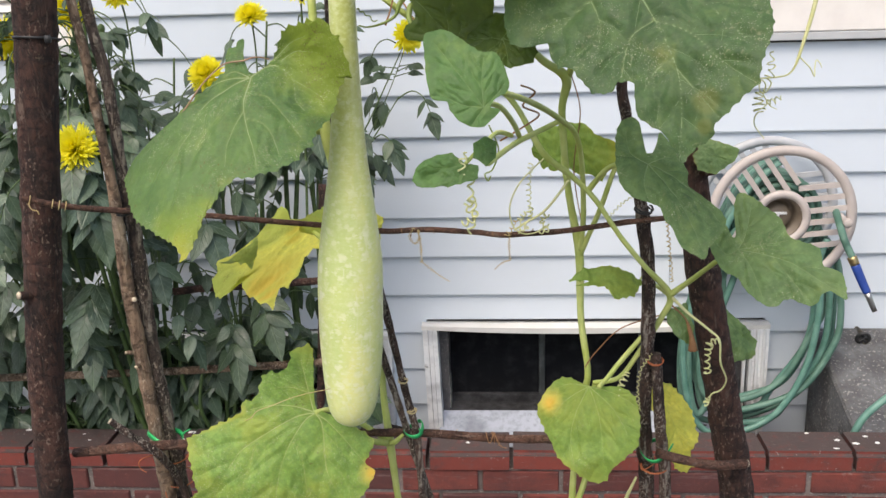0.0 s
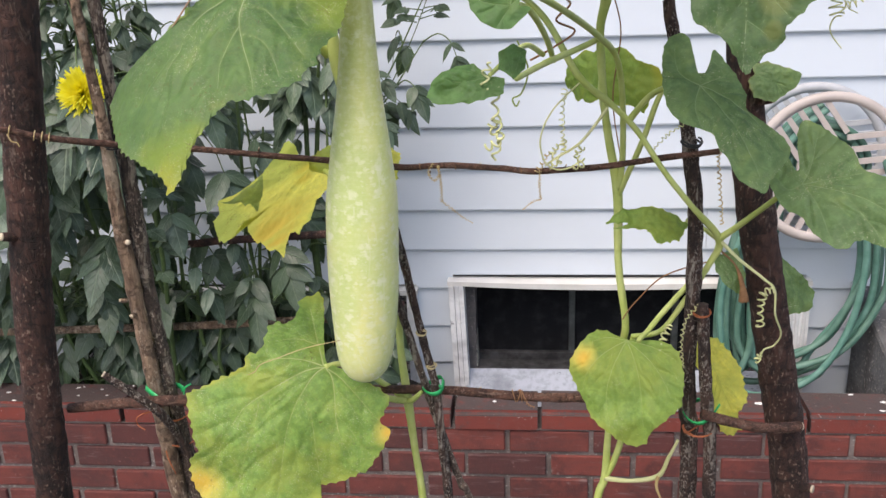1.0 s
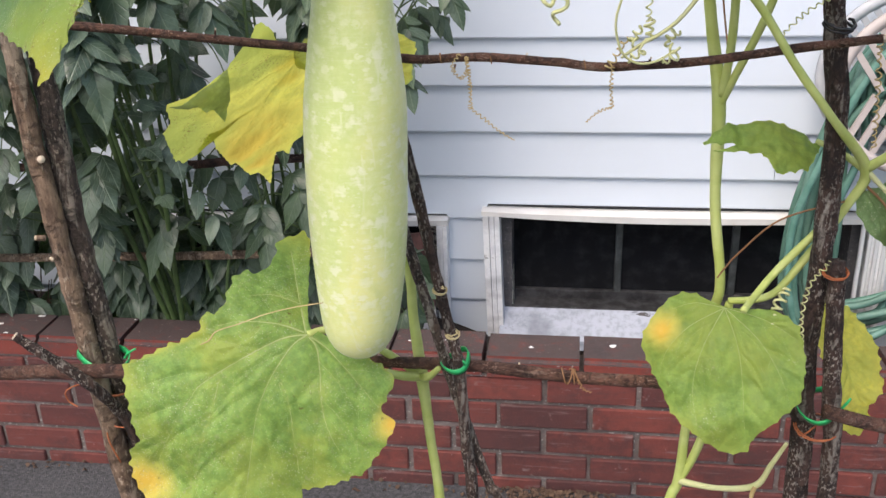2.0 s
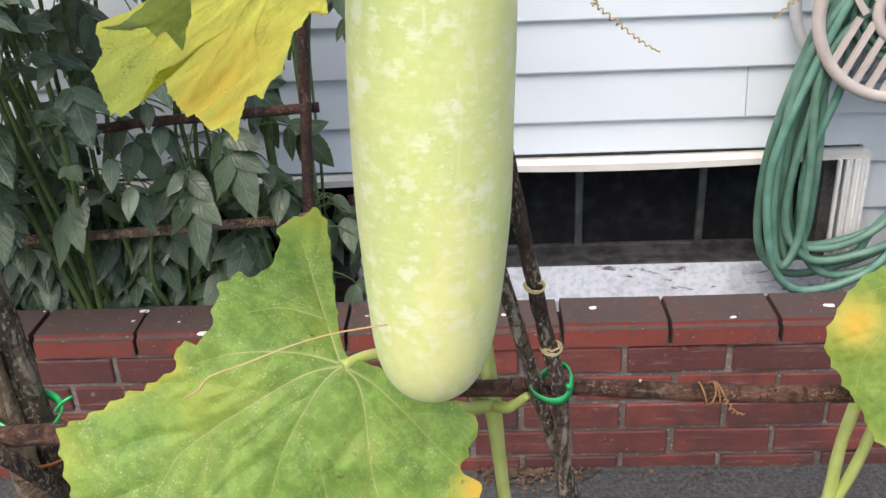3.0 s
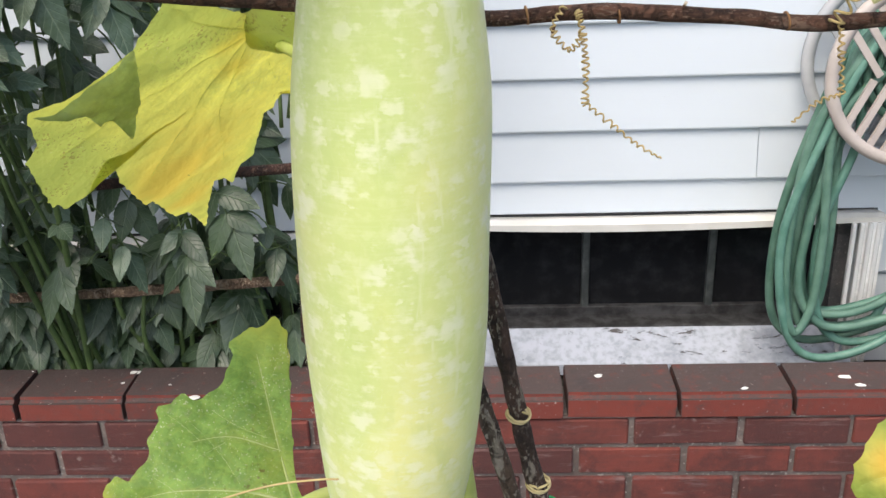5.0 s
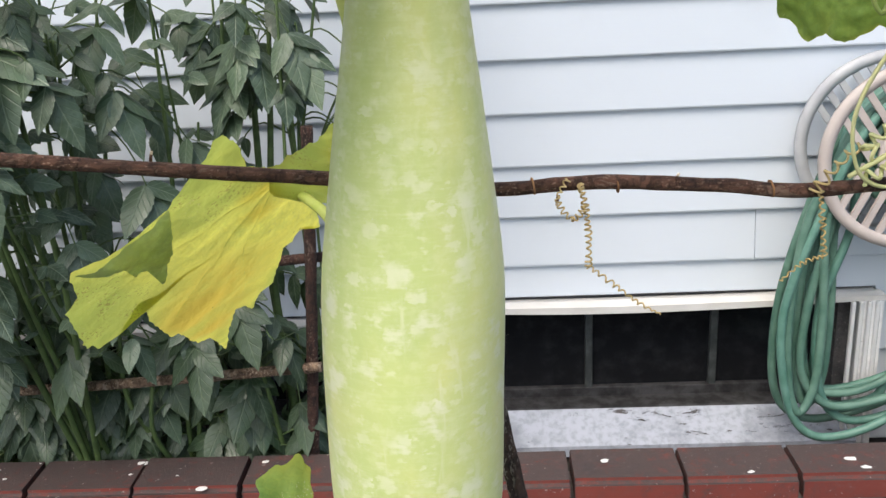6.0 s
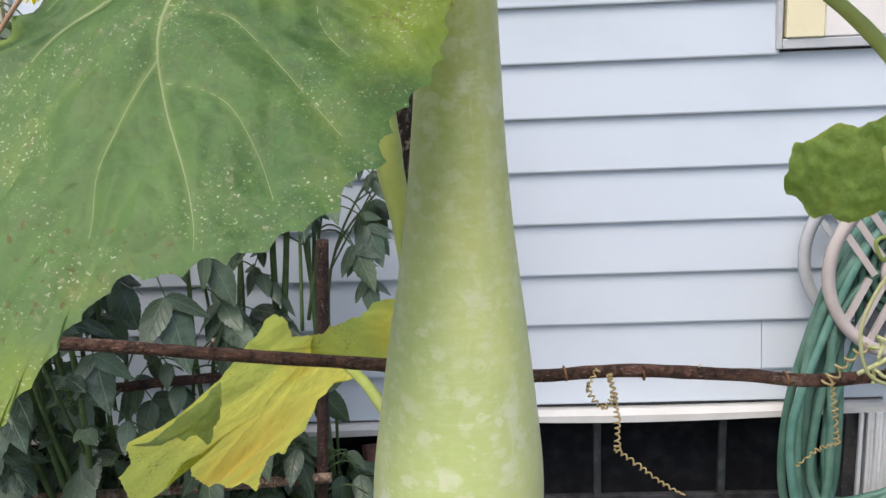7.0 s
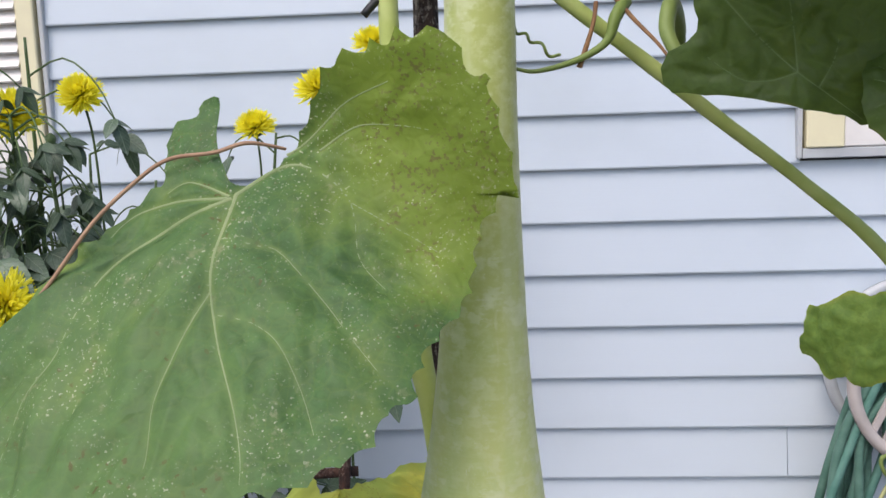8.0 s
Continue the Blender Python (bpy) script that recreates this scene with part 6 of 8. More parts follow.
part("tendril", join(coil([(0.500, 1.210, 1.264), (0.499, 1.202, 1.252), (0.500, 1.200, 1.237)], 0.0011, 10, 0.00045, 2), coil([(0.500, 1.200, 1.237), (0.491, 1.200, 1.234), (0.482, 1.200, 1.226)], [0.0010, 0.0008, 0.0004], 8, 0.0004, 3)), M_TENDRIL, vine, "dry coiled tendril hanging from the twig")
for x, y, z in ((-0.024, 1.1405, 1.3285), (-0.004, 1.150, 1.3215), (0.002, 1.153, 1.3195), (0.008, 1.1555, 1.3177)):
    part("tendril", ring((x, y, z), (1, 0.45, -0.3), 0.0050, 0.0006, 16, 5, 1.0, 0.0, 1.5), M_TENDRIL, vine, "dry tendril wound round the twig")
part("tendril", tube([(-0.024, 1.136, 1.326), (-0.021, 1.136, 1.319), (-0.016, 1.137, 1.317), (-0.014, 1.137, 1.313)], 0.0006, 5, 5), M_TENDRIL, vine, "dry tendril wound round the twig")
for x, z in ((0.412, 1.2690), (0.375, 1.2695), (0.480, 1.2642)):
    part("tendril", ring((x, 1.215, z), (1, 0.1, 0.15), 0.0036, 0.0005, 16, 5, 1.0, 0.0, 1.6), M_BROWN, vine, "dry tendril wound round the twig")

part("tendril", join(*[ring((x, 1.217, 1.0035), (1, 0.12, tilt), 0.0068, 0.0006, 18, 5, 1.0, 0.4, 1.3) for x, tilt in ((0.470, 0.25), (0.4745, -0.35), (0.478, 0.1), (0.4815, 0.45))],
     coil([(0.4815, 1.2105, 1.004), (0.486, 1.208, 0.997), (0.493, 1.208, 0.994)], [0.0012, 0.0010, 0.0005], 6, 0.0005, 5)), M_BROWN, vine, "dry tendril wound round the stick")

vine_r = thing("gourd_vine", (0.558, 1.239, GROUND), "bottle gourd vine with broad green leaves climbing the trellis", "vine", "gourd vines")
STEMS = [
    ([(0.535, 1.239, GROUND), (0.548, 1.239, 0.573), (0.566, 1.262, 0.820), (0.577, 1.268, 0.868), (0.580, 1.268, 0.930), (0.591, 1.252, 1.045), (0.594, 1.246, 1.081), (0.585, 1.251, 1.150), (0.583, 1.260, 1.226), (0.568, 1.251, 1.311), (0.560, 1.239, 1.399), (0.564, 1.227, 1.438), (0.539, 1.205, 1.459), (0.521, 1.184, 1.476), (0.474, 1.153, 1.517), (0.417, 1.153, 1.575), (0.351, 1.163, 1.672)],
     [0.0055, 0.0055, 0.0055, 0.0058, 0.005, 0.0050, 0.0050, 0.0052, 0.0066, 0.0050, 0.0050, 0.0068, 0.0052, 0.0045, 0.0045, 0.0045, 0.004]),
    ([(0.603, 1.246, 1.062), (0.600, 1.262, 0.980), (0.596, 1.268, 0.925), (0.587, 1.268, 0.890), (0.577, 1.268, 0.868)], [0.0040, 0.0044, 0.0046, 0.0048, 0.005]),
    ([(0.33, 1.195, 1.565), (0.368, 1.190, 1.532), (0.403, 1.190, 1.504), (0.435, 1.190, 1.478), (0.469, 1.190, 1.451), (0.505, 1.188, 1.418), (0.536, 1.173, 1.366), (0.567, 1.189, 1.337), (0.594, 1.194, 1.309), (0.621, 1.190, 1.269), (0.649, 1.192, 1.233), (0.685, 1.220, 1.187), (0.677, 1.224, 1.157), (0.651, 1.224, 1.111), (0.629, 1.223, 1.081), (0.600, 1.233, 1.070)],
     [0.0040, 0.0040, 0.0040, 0.0038, 0.0037, 0.0037, 0.0042, 0.0038, 0.0036, 0.0035, 0.0035, 0.0052, 0.0040, 0.0038, 0.0036, 0.0034]),
]
for pts, rr in STEMS:
    part("stem", tube(pts, [0.82 * r for r in rr], 12, 8, 0.10, 0.2, len(rr)), M_STEM, vine_r)
PETIOLES = [
    ([(0.667, 1.221, 1.149), (0.632, 1.216, 1.108), (0.613, 1.200, 1.091), (0.601, 1.175, 1.091)], [0.0038, 0.0036, 0.0032, 0.003]),
    ([(0.685, 1.220, 1.187), (0.701, 1.199, 1.209), (0.717, 1.142, 1.250), (0.728, 1.095, 1.282)], [0.0045, 0.0036, 0.0032, 0.0028]),
    ([(0.495, 0.961, 1.456), (0.521, 1.065, 1.434), (0.551, 1.142, 1.407), (0.573, 1.194, 1.380), (0.582, 1.221, 1.337), (0.586, 1.244, 1.275), (0.584, 1.257, 1.232)], [0.0030, 0.0034, 0.0036, 0.0036, 0.0036, 0.0038, 0.004]),
    ([(0.482, 0.961, 1.396), (0.505, 1.091, 1.390), (0.535, 1.153, 1.394), (0.553, 1.163, 1.401)], [0.0026, 0.0034, 0.0034, 0.0032]),
    ([(0.587, 1.196, 1.318), (0.605, 1.173, 1.347), (0.621, 1.130, 1.361), (0.636, 1.098, 1.369)], [0.0040, 0.0034, 0.0032, 0.0028]),
    ([(0.627, 1.236, 1.348), (0.618, 1.237, 1.328), (0.606, 1.240, 1.289), (0.592, 1.251, 1.249), (0.584, 1.258, 1.226)], [0.0030, 0.0034, 0.0036, 0.0036, 0.004]),
    ([(0.570, 1.336, 1.355), (0.565, 1.301, 1.334), (0.567, 1.257, 1.313)], [0.0026, 0.003, 0.0035]),
    ([(0.478, 0.899, 1.454), (0.491, 0.961, 1.445), (0.504, 1.052, 1.416), (0.512, 1.142, 1.385)], [0.0024, 0.0028, 0.003, 0.0032]),
    ([(0.464, 0.924, 1.404), (0.476, 0.948, 1.412), (0.489, 1.013, 1.414), (0.502, 1.124, 1.393)], [0.0018, 0.0022, 0.0026, 0.003]),
    ([(0.606, 1.013, 1.542), (0.600, 1.091, 1.533), (0.585, 1.173, 1.497), (0.566, 1.226, 1.442)], [0.0032, 0.0036, 0.004, 0.0045]),
    ([(0.440, 1.115, 1.549), (0.448, 1.137, 1.566), (0.444, 1.147, 1.571), (0.434, 1.152, 1.559)], [0.003, 0.0034, 0.0036, 0.004]),
    ([(0.688, 1.220, 1.184), (0.673, 1.233, 1.193), (0.655, 1.246, 1.200)], [0.004, 0.003, 0.0025]),
]
for pts, rr in PETIOLES:
    part("petiole", tube(pts, [0.85 * r for r in rr], 9, 6, 0.08), M_STEM, vine_r)
add_leaf(vine_r, "D", "cool", 5, "broad dark green leaf with a hole in its edge", 0.10, 0.12, greens=((50, 0.62, 0.12), (40, 0.72, 0.08)), teeth=0.020, vein_scale=1.5)
add_leaf(vine_r, "E", "fresh", 6, "smooth fresh green leaf", 0.10, 0.05, teeth=0.018, greens=((175, 0.62, 0.2), (40, 0.75, 0.16)))
add_leaf(vine_r, "F", "fresh", 7, "small fresh green leaf", 0.10, 0.2)
add_leaf(vine_r, "F2", "fresh", 8, "small round young leaf", 0.14, 0.1)
add_leaf(vine_r, "G", "sage", 9, "folded green leaf", 0.12, 0.12, teeth=0.014, vein_scale=1.6)
add_leaf(vine_r, "H", "sage", 10, "broad green leaf with scalloped edge", 0.12, 0.14, teeth=0.014, vein_scale=1.6)
add_leaf(vine_r, "I", "sage", 11, "green leaf behind the post", 0.1, 0.1)
add_leaf(vine_r, "J2", "patched", 12, "backlit olive green leaf", 0.1, 0.1, vein_scale=0.0, teeth=0.018)
add_leaf(vine_r, "K", "patched", 13, "backlit curled green leaf", 0.2, 0.2, vein_scale=0.0)
add_leaf(vine_r, "L", "patched", 14, "rounded leaf with a yellow patch", 0.14, 0.10, spots=((-107, 0.82, 0.34),), vein_mat=M_VEIN_LIME, teeth=0.03)
add_leaf(vine_r, "M", "gold", 15, "drooping yellow leaf behind the pole", 0.14, 0.12, M_VEIN_GOLD, vein_scale=0.5)
add_leaf(vine_r, "N1", "sage", 16, "green leaf hanging by the post", 0.1, 0.1)
add_leaf(vine_r, "N2", "sage", 17, "green leaf hanging behind the post", 0.1, 0.1)
add_leaf(vine_r, "O", "shaded", 18, "overhead leaf, coloured darker for its shaded underside", 0.1, 0.06, M_VEIN_DIM, 0.012, vein_scale=2.2, fine_veins=False)
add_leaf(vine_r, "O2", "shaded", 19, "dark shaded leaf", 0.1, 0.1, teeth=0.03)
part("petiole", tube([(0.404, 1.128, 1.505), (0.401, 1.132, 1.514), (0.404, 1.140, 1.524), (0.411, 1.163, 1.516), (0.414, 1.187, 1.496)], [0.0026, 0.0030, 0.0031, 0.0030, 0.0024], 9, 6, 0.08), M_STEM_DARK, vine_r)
# One more leaf, always out of view, added to shade those below.
LEAVES["P"] = dict(c=(0.490, 1.10, 1.600), axis=(0.9, -0.3, -0.12), normal=(-0.1, -0.38, 0.92), root=0.09, lobes=[(-170, 0.10), (-130, 0.115), (-95, 0.10), (-50, 0.12), (-20, 0.11), (0, 0.125), (25, 0.11), (60, 0.12), (100, 0.105), (135, 0.115), (172, 0.10)])
part("petiole", tube([(0.410, 1.127, 1.612), (0.39, 1.15, 1.60), (0.36, 1.185, 1.55), (0.352, 1.192, 1.546)], [0.003, 0.0034, 0.0036, 0.004], 9, 6, 0.08), M_STEM_DARK, vine_r)
add_leaf(vine_r, "P", "cool", 21, "unseen leaf added above the trellis to shade the leaves below", 0.12, 0.12)
SIDE = [(0.578, 1.266, 0.868), (0.606, 1.240, 0.882), (0.633, 1.215, 0.905), (0.642, 1.205, 0.935), (0.650, 1.198, 0.961)]
part("side_shoot", tube(SIDE, [0.0032, 0.0026, 0.0030, 0.0022, 0.0016], 8, 6, 0.1), M_TENDRIL_GREEN, vine_r, "pale withering side shoot")
part("tendril", tube([(0.633, 1.213, 0.906), (0.631, 1.213, 0.893), (0.637, 1.213, 0.876), (0.642, 1.213, 0.875)], [0.0022, 0.0016, 0.0012, 0.0007], 6, 6, 0.2), M_TENDRIL, vine_r, "withered tendril tip")
for x, y, z, r, k in ((0.515, 1.190, 1.284, 0.0028, 3), (0.538, 1.190, 1.282, 0.0028, 5), (0.467, 0.929, 1.362, 0.0024, 7)):
    part("tendril", coil([(x - 0.006, y, z - 0.010), (x + 0.004, y - 0.003, z - 0.004), (x - 0.003, y + 0.003, z + 0.003), (x + 0.003, y, z + 0.011)], r, 7, 0.0009, k), M_TENDRIL_GREEN, vine_r, "pale yellow knotted tendril")
# tendrils
part("tendril", tube([(0.685, 1.219, 1.187), (0.706, 1.216, 1.166), (0.729, 1.205, 1.149), (0.739, 1.194, 1.140), (0.741, 1.192, 1.114), (0.752, 1.205, 1.087), (0.749, 1.215, 1.069), (0.739, 1.215, 1.064), (0.736, 1.215, 1.058)], [0.0022, 0.0018, 0.0015, 0.0013, 0.0011, 0.0010, 0.0010, 0.0010, 0.0010], 7, 8), M_TENDRIL_GREEN, vine_r, "pale green tendril")
part("tendril", coil([(0.739, 1.194, 1.140), (0.728, 1.192, 1.137), (0.726, 1.192, 1.119), (0.727, 1.192, 1.100)], 0.0034, 8, 0.0010, 4), M_TENDRIL_GREEN, vine_r, "pale coiled tendril")
part("tendril", coil([(0.736, 1.215, 1.058), (0.732, 1.215, 1.054), (0.734, 1.215, 1.050)], 0.0028, 3, 0.0010, 4), M_TENDRIL_GREEN, vine_r, "pale coiled tendril")
part("tendril", coil([(0.637, 1.205, 1.095), (0.628, 1.194, 1.082), (0.624, 1.189, 1.065)], 0.0032, 7, 0.0010, 5), M_TENDRIL_GREEN, vine_r, "pale coiled tendril")
part("tendril", tube([(0.624, 1.189, 1.065), (0.635, 1.184, 1.061), (0.643, 1.182, 1.052), (0.647, 1.184, 1.041)], [0.0014, 0.0016, 0.0016, 0.001], 6, 6), M_TENDRIL_GREEN, vine_r, "pale tendril")
part("tendril", coil([(0.664, 1.197, 1.122), (0.651, 1.197, 1.103), (0.648, 1.196, 1.074), (0.651, 1.196, 1.051)], 0.0016, 14, 0.0005, 6), M_TENDRIL_GREEN, vine_r, "pale coiled tendril round the pole")
part("tendril", join(coil([(0.523, 1.173, 1.353), (0.521, 1.184, 1.326), (0.522, 1.189, 1.300)], 0.0022, 9, 0.0006, 7), coil([(0.522, 1.189, 1.300), (0.523, 1.190, 1.287)], 0.0030, 3, 0.0010, 8)), M_TENDRIL_GREEN, vine_r, "pale yellow coiled tendril")
part("tendril", tube([(0.540, 1.173, 1.362), (0.512, 1.173, 1.334), (0.500, 1.179, 1.305), (0.504, 1.184, 1.281), (0.516, 1.189, 1.271), (0.530, 1.189, 1.273), (0.540, 1.189, 1.280)], 0.0009, 6, 8), M_TENDRIL_GREEN, vine_r, "pale looping tendril")
part("tendril", tube([(0.565, 1.184, 1.333), (0.540, 1.184, 1.300), (0.516, 1.189, 1.283), (0.505, 1.194, 1.274)], [0.0016, 0.0014, 0.0012, 0.001], 6, 6), M_TENDRIL_GREEN, vine_r, "pale tendril")
part("tendril", coil([(0.507, 1.194, 1.287), (0.502, 1.205, 1.274), (0.496, 1.207, 1.264)], 0.0022, 5, 0.0006, 9), M_TENDRIL, vine_r, "dry coiled tendril")
part("tendril", coil([(0.470, 0.923, 1.397), (0.467, 0.926, 1.377), (0.471, 0.929, 1.359), (0.465, 0.929, 1.343)], 0.0024, 6, 0.0009, 11), M_TENDRIL_GREEN, vine_r, "pale yellow tendril")
part("tendril", coil([(0.465, 0.924, 1.412), (0.461, 0.921, 1.404), (0.461, 0.921, 1.395)], 0.0024, 3, 0.0008, 12), M_TENDRIL_GREEN, vine_r, "pale young tendril tip")
part("tendril", tube([(0.480, 1.091, 1.409), (0.489, 1.104, 1.383), (0.483, 1.111, 1.361), (0.475, 1.111, 1.356), (0.478, 1.111, 1.349), (0.481, 1.111, 1.354)], 0.0008, 6, 8), M_STEM_DARK, vine_r, "dark green curled tendril")
part("tendril", coil([(0.645, 1.199, 1.315), (0.626, 1.199, 1.303), (0.610, 1.199, 1.286)], 0.0014, 10, 0.0005, 13), M_TENDRIL_GREEN, vine_r, "pale coiled tendril")
part("tendril", coil([(0.674, 1.194, 1.284), (0.679, 1.199, 1.246), (0.685, 1.210, 1.207)], 0.0016, 14, 0.0006, 14), M_TENDRIL, vine_r, "dry coiled tendril")
part("tendril", tube([(0.569, 1.227, 1.443), (0.580, 1.233, 1.400), (0.574, 1.239, 1.334), (0.584, 1.245, 1.269)], 0.0007, 6, 8), M_BROWN, vine_r, "thin brown tendril")
part("tendril", tube([(0.674, 1.221, 1.161), (0.631, 1.227, 1.143), (0.604, 1.233, 1.112), (0.594, 1.233, 1.098), (0.590, 1.236, 1.089)], 0.0008, 6, 8), M_BROWN, vine_r, "thin brown tendril")
part("tendril", tube([(0.512, 1.091, 1.447), (0.526, 1.117, 1.437), (0.514, 1.130, 1.422), (0.531, 1.142, 1.411), (0.512, 1.142, 1.397), (0.491, 1.117, 1.389)], 0.0010, 6, 8), M_BROWN, vine_r, "tangled pinkish brown tendril")
part("tendril", tube([(0.690, 1.227, 1.171), (0.705, 1.224, 1.156), (0.712, 1.221, 1.136), (0.715, 1.221, 1.117)], [0.001, 0.001, 0.003, 0.0055], 7, 6, 0.3, 0, 3), M_BROWN, vine_r, "withered brown bud")
part("tendril", tube([(0.757, 0.987, 1.552), (0.751, 0.987, 1.516), (0.747, 0.987, 1.498), (0.742, 0.987, 1.478), (0.739, 0.987, 1.469), (0.734, 0.987, 1.463), (0.725, 0.987, 1.461), (0.711, 0.987, 1.460), (0.704, 0.987, 1.457)], [0.0022, 0.0018, 0.0016, 0.0014, 0.0008, 0.0007, 0.0007, 0.0007, 0.0005], 7, 8), M_TENDRIL_GREEN, vine_r, "pale forked tendril")
part("tendril", tube([(0.742, 0.987, 1.478), (0.747, 0.987, 1.473), (0.752, 0.987, 1.468), (0.756, 0.987, 1.461), (0.756, 0.988, 1.468), (0.757, 0.989, 1.474), (0.760, 0.989, 1.472), (0.762, 0.989, 1.468)], [0.0007, 0.0005, 0.0005, 0.0005, 0.0005, 0.0005, 0.0005, 0.0003], 6, 8), M_TENDRIL_GREEN, vine_r, "pale zigzag tendril")
part("tendril", coil([(0.718, 0.987, 1.461), (0.721, 0.987, 1.467), (0.719, 0.987, 1.474), (0.721, 0.987, 1.482)], [0.0038, 0.0040, 0.0036, 0.0020], 3.3, 0.0005, 15), M_TENDRIL_GREEN, vine_r, "pale coiled tendril")
part("tendril", tube([(0.717, 0.987, 1.460), (0.721, 0.988, 1.456), (0.718, 0.989, 1.449), (0.714, 0.989, 1.448), (0.711, 0.987, 1.453), (0.712, 0.985, 1.459), (0.716, 0.986, 1.455), (0.715, 0.988, 1.448)], 0.0006, 6, 8), M_TENDRIL_GREEN, vine_r, "pale looped tendril")
part("tendril", join(coil([(0.712, 0.987, 1.450), (0.711, 0.987, 1.441), (0.713, 0.987, 1.433)], [0.0042, 0.0044, 0.0040], 4.3, 0.0006, 16), tube([(0.716, 0.987, 1.432), (0.711, 0.985, 1.432), (0.708, 0.985, 1.426), (0.710, 0.987, 1.419), (0.718, 0.987, 1.409)], [0.0006, 0.0006, 0.0006, 0.0005, 0.0004], 6, 8)), M_TENDRIL_GREEN, vine_r, "pale coiled tendril with a straight tip")
part("tendril", join(tube([(0.714, 0.987, 1.448), (0.717, 0.987, 1.443), (0.721, 0.987, 1.437), (0.727, 0.987, 1.434)], [0.0006, 0.0005, 0.0005, 0.0003], 6, 6), coil([(0.718, 0.987, 1.440), (0.724, 0.987, 1.441), (0.730, 0.987, 1.444)], [0.0030, 0.0026, 0.0012], 3.5, 0.0005, 17)), M_TENDRIL_GREEN, vine_r, "pale coiled side tendril")
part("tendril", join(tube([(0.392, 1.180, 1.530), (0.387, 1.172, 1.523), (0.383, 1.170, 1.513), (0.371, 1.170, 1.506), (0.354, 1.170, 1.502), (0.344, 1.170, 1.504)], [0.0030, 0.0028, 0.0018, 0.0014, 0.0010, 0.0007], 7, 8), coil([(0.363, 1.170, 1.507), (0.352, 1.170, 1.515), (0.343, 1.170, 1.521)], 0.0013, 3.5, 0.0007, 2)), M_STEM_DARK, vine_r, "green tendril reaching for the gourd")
part("tendril", tube([(0.386, 1.178, 1.533), (0.394, 1.172, 1.522), (0.402, 1.160, 1.511), (0.406, 1.150, 1.503)], [0.0012, 0.0009, 0.0007, 0.0006], 6, 6), M_BROWN, vine_r, "dark withered tendril")
part("tendril", tube([(0.380, 1.182, 1.530), (0.378, 1.176, 1.520), (0.372, 1.172, 1.503)], [0.0010, 0.0009, 0.0013], 6, 6), M_BROWN, vine_r, "dark withered tendril")

# ---- hose reel and tap on the house wall ----
RX, RZ, RR = 1.267, 0.870, 0.206
reel = thing("hose_reel", (RX, 3.0, RZ), "round beige plastic wall-mounted hose reel", "hose reel")


def disc_ring(y, depth, r0, r1, sides=64):
    v, f = [], []
    for k in range(sides):
        a = 2 * math.pi * k / sides
        for r, yy in ((r1, y), (r1, y + depth), (r0, y + depth), (r0, y), ((r0 + r1) / 2, y - 0.004)):
            v.append((RX + r * math.cos(a), yy, RZ + r * math.sin(a)))
    for k in range(sides):
        p, q = 5 * k, 5 * ((k + 1) % sides)
        f += [(p, p + 1, q + 1, q), (p + 1, p + 2, q + 2, q + 1), (p + 2, p + 3, q + 3, q + 2), (p + 3, p + 4, q + 4, q + 3), (p + 4, p, q, q + 4)]
    return v, f


def reel_side(y, mat, label, sectors=3):
    side = part("side_disc", disc_ring(y, 0.012, RR - 0.026, RR), mat, reel, label)
    part("inner_ring", disc_ring(y + 0.001, 0.014, 0.058, 0.080), mat, side)
    for s in range(sectors):
        a = 2 * math.pi * s / sectors + 0.09
        for off in (-0.090, -0.056, -0.022, 0.012, 0.046, 0.080):
            r0 = math.sqrt(max(0.0, 0.078 ** 2 - off ** 2)) if abs(off) < 0.078 else 0.03
            r0 = max(r0, abs(off) / math.tan(math.pi / sectors) + 0.004)
            r1 = math.sqrt((RR - 0.022) ** 2 - off ** 2)
            if r1 - r0 < 0.012:
                continue
            w = 0.0072
            ca, sa = math.cos(a), math.sin(a)
            v = []
            for yy in (y + 0.002, y + 0.010):
                for r, o in ((r0, off - w), (r1, off - w), (r1, off + w), (r0, off + w)):
                    v.append((RX + r * ca - o * sa, yy, RZ + r * sa + o * ca))
            part("spoke", (v, [(0, 1, 2, 3), (7, 6, 5, 4), (0, 4, 5, 1), (1, 5, 6, 2), (2, 6, 7, 3), (3, 7, 4, 0)]), mat, side, smooth=False)
    return side


front = reel_side(2.785, M_REEL, "slotted beige front disc")
reel_side(2.945, M_REEL_BACK, "slotted grey back disc")


def turned(y_r, mat, name, parent, sides=32, cx=RX, cz=RZ):
    v, f = [], []
    for i, (y, r) in enumerate(y_r):
        for k in range(sides):
            a = 2 * math.pi * k / sides
            v.append((cx + r * math.cos(a), y, cz + r * math.sin(a)))
        if i:
            n0, n1 = (i - 1) * sides, i * sides
            f += [(n0 + k, n0 + (k + 1) % sides, n1 + (k + 1) % sides, n1 + k) for k in range(sides)]
    f.append(tuple(range(sides - 1, -1, -1)))
    f.append(tuple(range(len(v) - sides, len(v))))
    return part(name, (v, f), mat, parent, smooth=True)


